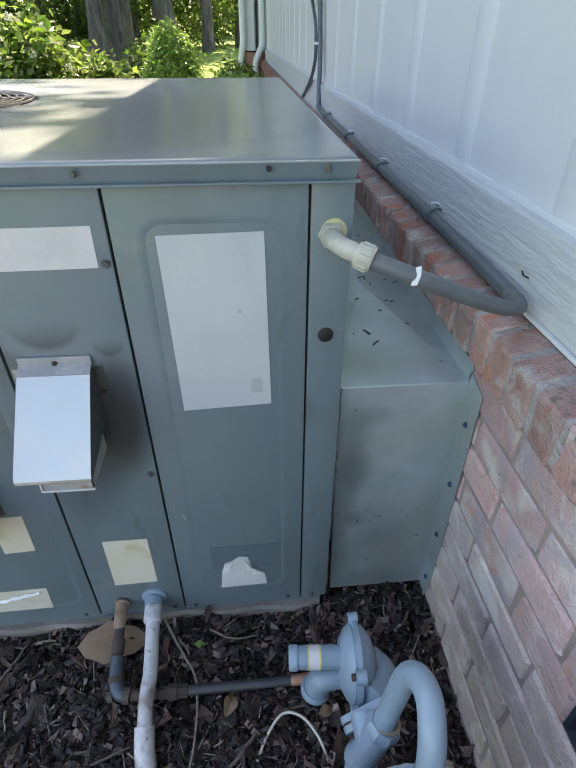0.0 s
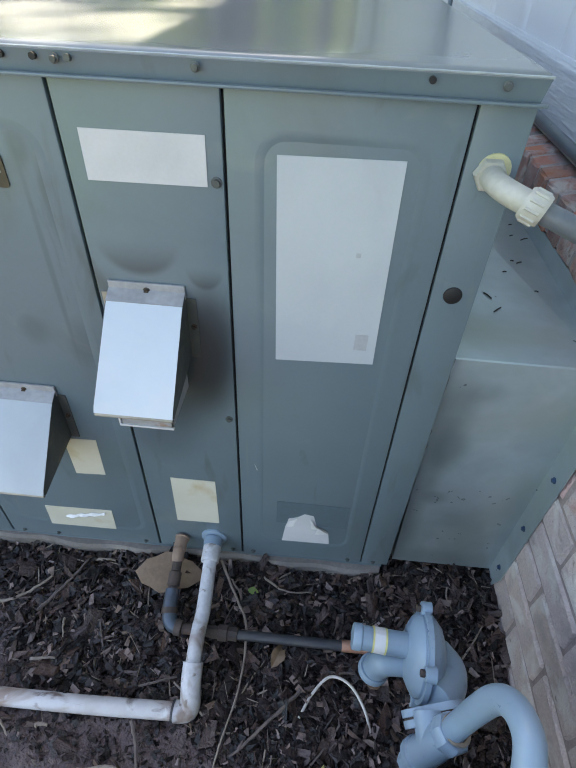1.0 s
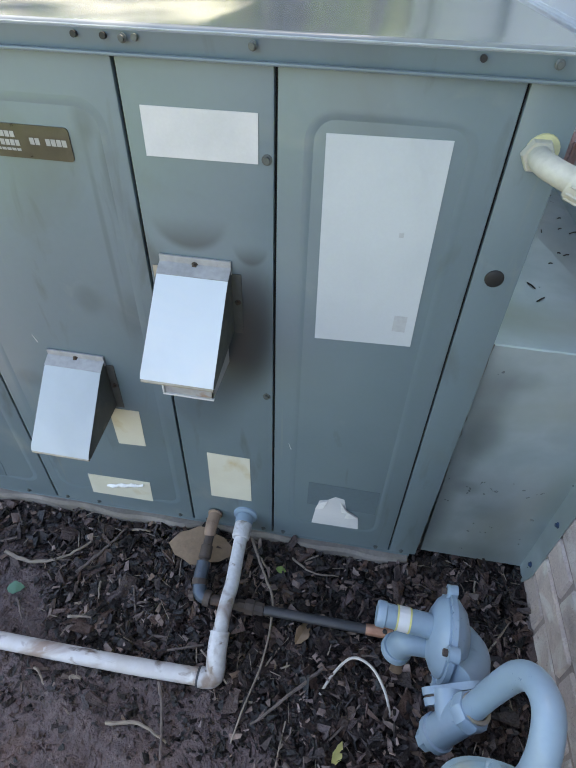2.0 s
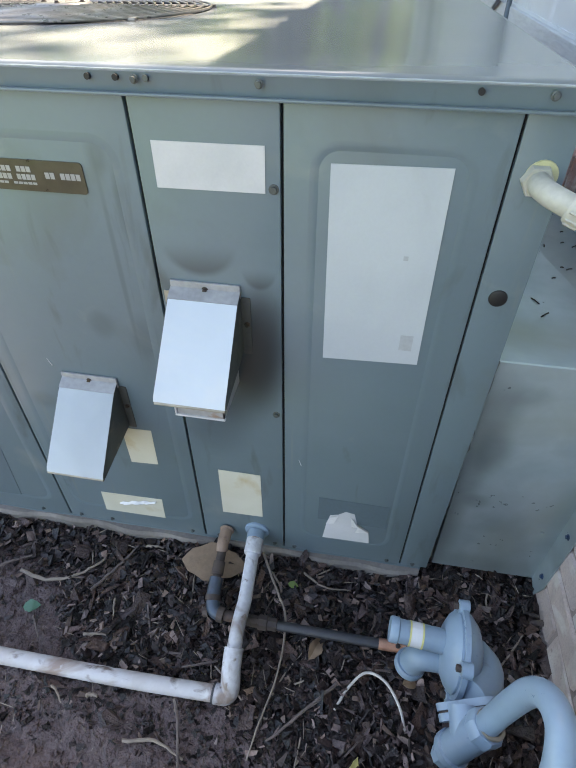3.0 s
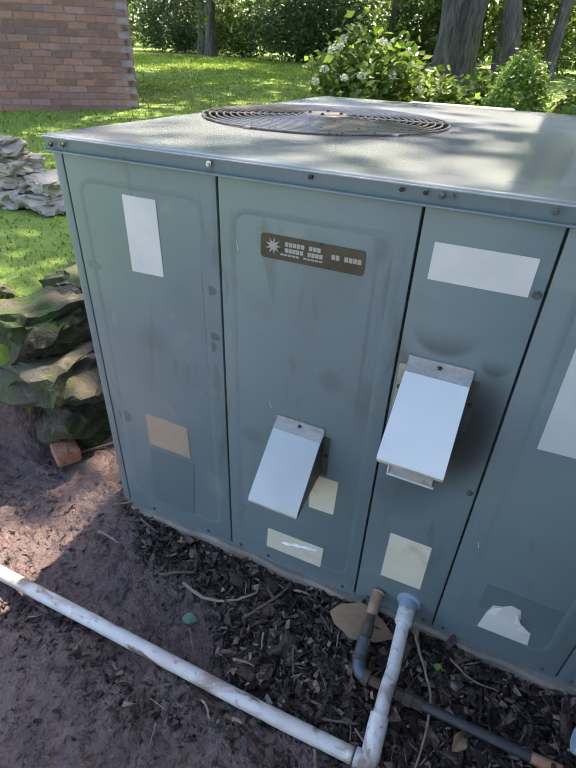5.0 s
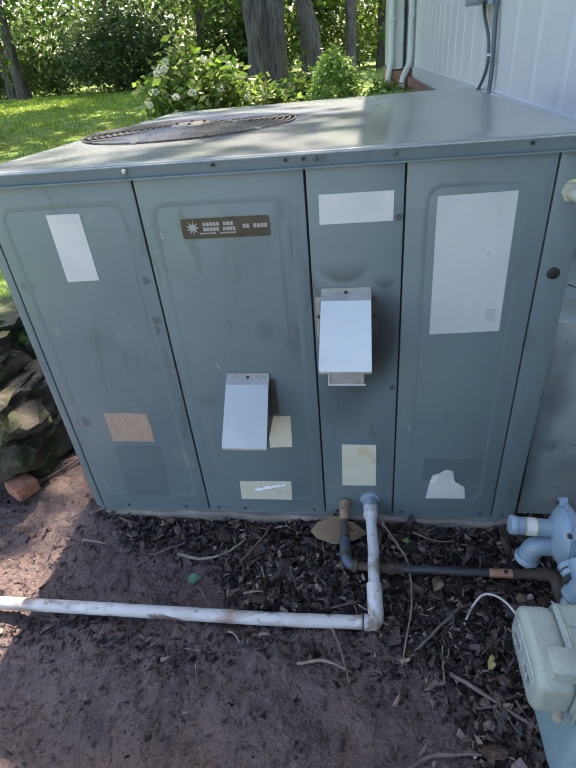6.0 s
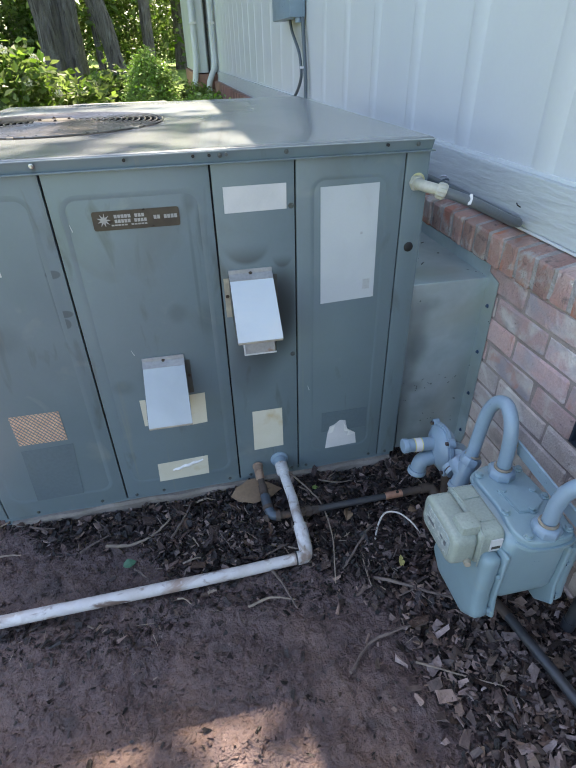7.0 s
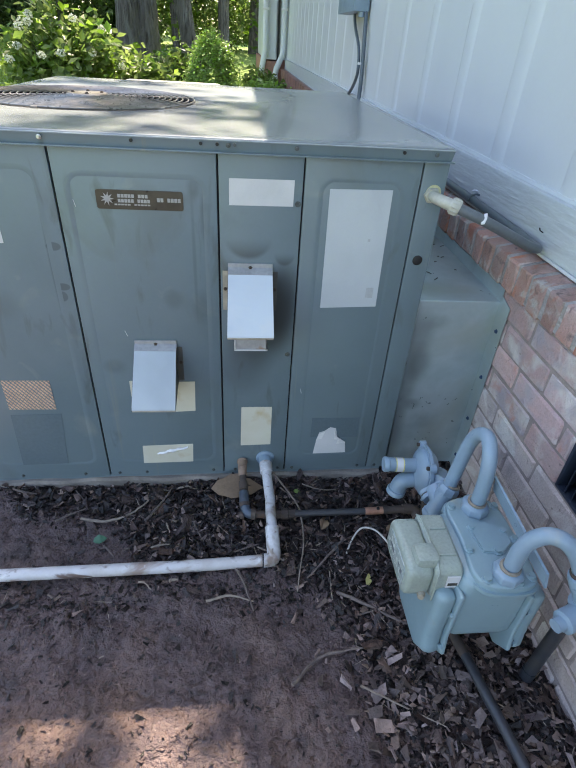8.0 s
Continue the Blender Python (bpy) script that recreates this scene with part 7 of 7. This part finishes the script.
def neighbour():
    """The brick building across the lawn."""
    b = thing("brick_building", (-8.6, 7.5, 0.4), "neighbouring red-brick building across the lawn", "building")
    b.location = (-7.15, 6.8, 0.4)
    body = part("wall", boxed(-12.39, -7.16, 6.81, 10.4, 0.2, 3.4), "mortar", b, smooth=False)
    verts, faces = [], []
    cube = np.array([(0, 0, 0), (1, 0, 0), (1, 1, 0), (0, 1, 0), (0, 0, 1), (1, 0, 1), (1, 1, 1), (0, 1, 1)], float)
    f = np.array([(0, 3, 2, 1), (4, 5, 6, 7), (0, 1, 5, 4), (1, 2, 6, 5), (2, 3, 7, 6), (3, 0, 4, 7)])
    base = np.array((-7.15, 6.8, 0.4))
    for c in range(45):
        z = 0.2 + c * COURSE
        for k in range(26):
            x = -12.4 + k * LENGTH + (c % 2) * LENGTH / 2
            if x + 0.2 < -7.14:
                faces.append(f + 8 * len(verts))
                verts.append(cube * (0.203, 0.1, 0.058) + (x, 6.80, z) - base)
        for k in range(16):
            y = 6.80 + k * LENGTH + ((c + 1) % 2) * LENGTH / 2
            faces.append(f + 8 * len(verts))
            verts.append(cube * (0.1, 0.203, 0.058) + (-7.25, y, z) - base)
    ob = from_arrays("bricks", np.concatenate(verts), np.concatenate(faces), "brick_far", body)
    ob["kind"] = "stuff"
    part("roof", boxed(-12.7, -6.9, 6.5, 10.7, 3.4, 3.55), "shingle", b, smooth=False)
    b.location = (-5.0, 4.8, 0.4)
    b.rotation_euler.z = radians(41)

neighbour()

# ---- foundation vent and the bricks of the wall ----
def foundation_vent():
    v = thing("foundation_vent", (0.25, -0.62, 0.38), "dark navy louvred foundation vent set in the brick", "vent")
    part("recess", boxed(0.262, 0.27, VY0, VY1, VZ0, VZ1), "black", v, smooth=False)
    f = part("frame", boxed(0.2235, 0.262, VY1 - 0.008, VY1, VZ0, VZ1, bevel=0.002), "navy", v)
    part("frame", boxed(0.2235, 0.262, VY0, VY0 + 0.008, VZ0, VZ1, bevel=0.002), "navy", v)
    part("frame", boxed(0.2235, 0.262, VY0, VY1, VZ0, VZ0 + 0.007, bevel=0.002), "navy", v)
    part("frame", boxed(0.2235, 0.262, VY0, VY1, VZ1 - 0.007, VZ1, bevel=0.002), "navy", v)
    y = VY0 + 0.03
    while y < VY1 - 0.015:
        bm = boxed(-0.001, 0.001, -0.014, 0.014, 0, VZ1 - VZ0 - 0.014)
        bm.transform(Matrix.Translation((0.238, y, VZ0 + 0.007)) @ Euler((0, 0, radians(-48))).to_matrix().to_4x4())
        part("louvre", bm, "navy", v, smooth=False)
        y += 0.024
    v.location.x += WALL

foundation_vent()

def brick_mesh(rng, size, name, slope=0.0, wear=0.0055):
    """A brick with worn arrises: 12 to 50 triangles."""
    bm = bmesh.new()
    bmesh.ops.create_cube(bm, size=1.0)
    bmesh.ops.scale(bm, verts=bm.verts, vec=size)
    bmesh.ops.bevel(bm, geom=bm.edges[:], offset=wear, segments=1, affect="EDGES")
    for v in bm.verts:
        if slope and v.co.z > 0:
            v.co.z += v.co.x * slope
        v.co += Vector((rng.uniform(-1, 1), rng.uniform(-1, 1), rng.uniform(-1, 1))) * 0.0021
    data = bpy.data.meshes.new(name)
    bm.to_mesh(data)
    bm.free()
    return data

def brickwork():
    rng = random.Random(12)
    red = [brick_mesh(rng, (0.09, 0.2065, 0.0615), "brick") for _ in range(6)]
    half = [brick_mesh(rng, (0.09, 0.0965, 0.0615), "brick") for _ in range(3)]
    edge = [brick_mesh(rng, (0.10, 0.0555, 0.088), "brick", 0.2, 0.004) for _ in range(8)]
    for d in red + half + edge:
        d.materials.append(M["brick_edge"] if d in edge else M["brick"])
    pale = []
    for d in red:
        e = d.copy()
        e.materials[0] = M["brick_pale"]
        pale.append(e)
    def put(data, x, y, z, turn=0.0):
        ob = new("brick", data)
        ob.parent = HOUSE_WALL
        ob.location = (x, y, z)
        ob.rotation_euler = (rng.uniform(-.008, .008), turn, rng.uniform(-.012, .012))
        return ob
    far_v, far_f = [], []
    cube = np.array([(0, 0, 0), (1, 0, 0), (1, 1, 0), (0, 1, 0), (0, 0, 1), (1, 0, 1), (1, 1, 1), (0, 1, 1)], float)
    faces = np.array([(0, 3, 2, 1), (4, 5, 6, 7), (0, 1, 5, 4), (1, 2, 6, 5), (2, 3, 7, 6), (3, 0, 4, 7)])
    for c in range(11):
        z = ROW_LOW - COURSE * (c + 1) + 0.034
        shift = (c % 2) * LENGTH / 2 + (0.03 if c > 3 else 0.0)
        for k in range(-22, 50):
            y = -0.255 + shift + k * LENGTH
            if not (-4.0 < y < END - 0.12):
                continue
            if -1.35 < y < 1.1:
                lo, hi = y - 0.1015, y + 0.1015
                z_in = VZ0 - 0.005 < z < VZ1 + 0.005
                if z_in and hi > VY0 and lo < VY1:
                    # the courses beside the vent are cut to meet it
                    if lo < VY0 - 0.03:
                        h = put(half[k % 3], FACE + 0.045, (lo + VY0) / 2, z)
                        h.scale.y = (VY0 - lo) / 0.0965
                    if hi > VY1 + 0.03:
                        h = put(half[k % 3], FACE + 0.045, (hi + VY1) / 2, z)
                        h.scale.y = (hi - VY1) / 0.0965
                    continue
                put((pale if z < 0.375 else red)[rng.randrange(6)], FACE + 0.045 + rng.uniform(-0.0012, 0.0012), y, z)
            else:
                far_f.append(faces + 8 * len(far_v))
                far_v.append(cube * (0.09, 0.203, 0.0575) + (FACE, y - 0.1015, z - 0.029))
    y = -4.0
    k = 0
    while y < END - 0.05:
        if -1.35 < y < 1.6:
            put(edge[rng.randrange(8)], 0.264 + rng.uniform(-0.0025, 0.0025), y + rng.uniform(-0.002, 0.002), 0.701 + rng.uniform(-0.001, 0.001))
        else:
            far_f.append(faces + 8 * len(far_v))
            far_v.append(cube * (0.10, 0.0575, 0.088) + (0.213, y - 0.029, 0.655))
        y += COURSE
        k += 1
    ob = from_arrays("bricks", np.concatenate(far_v), np.concatenate(far_f), "brick_far", HOUSE_WALL)
    ob["kind"] = "stuff"
    # mortar between the bricks on edge
    bm = bmesh.new()
    vs = [(WALL + x, z) for x, z in ((0.2185, 0.662), (0.2185, 0.7322), (0.221, 0.7342), (0.30, 0.7503), (0.30, 0.662))]
    slab_of(bm, vs, END + 3.9, Matrix(((1, 0, 0, 0), (0, 0, 1, -4.0), (0, 1, 0, 0), (0, 0, 0, 1))))
    part("mortar_bed", bm, "mortar_pale", HOUSE_WALL, smooth=False)

brickwork()
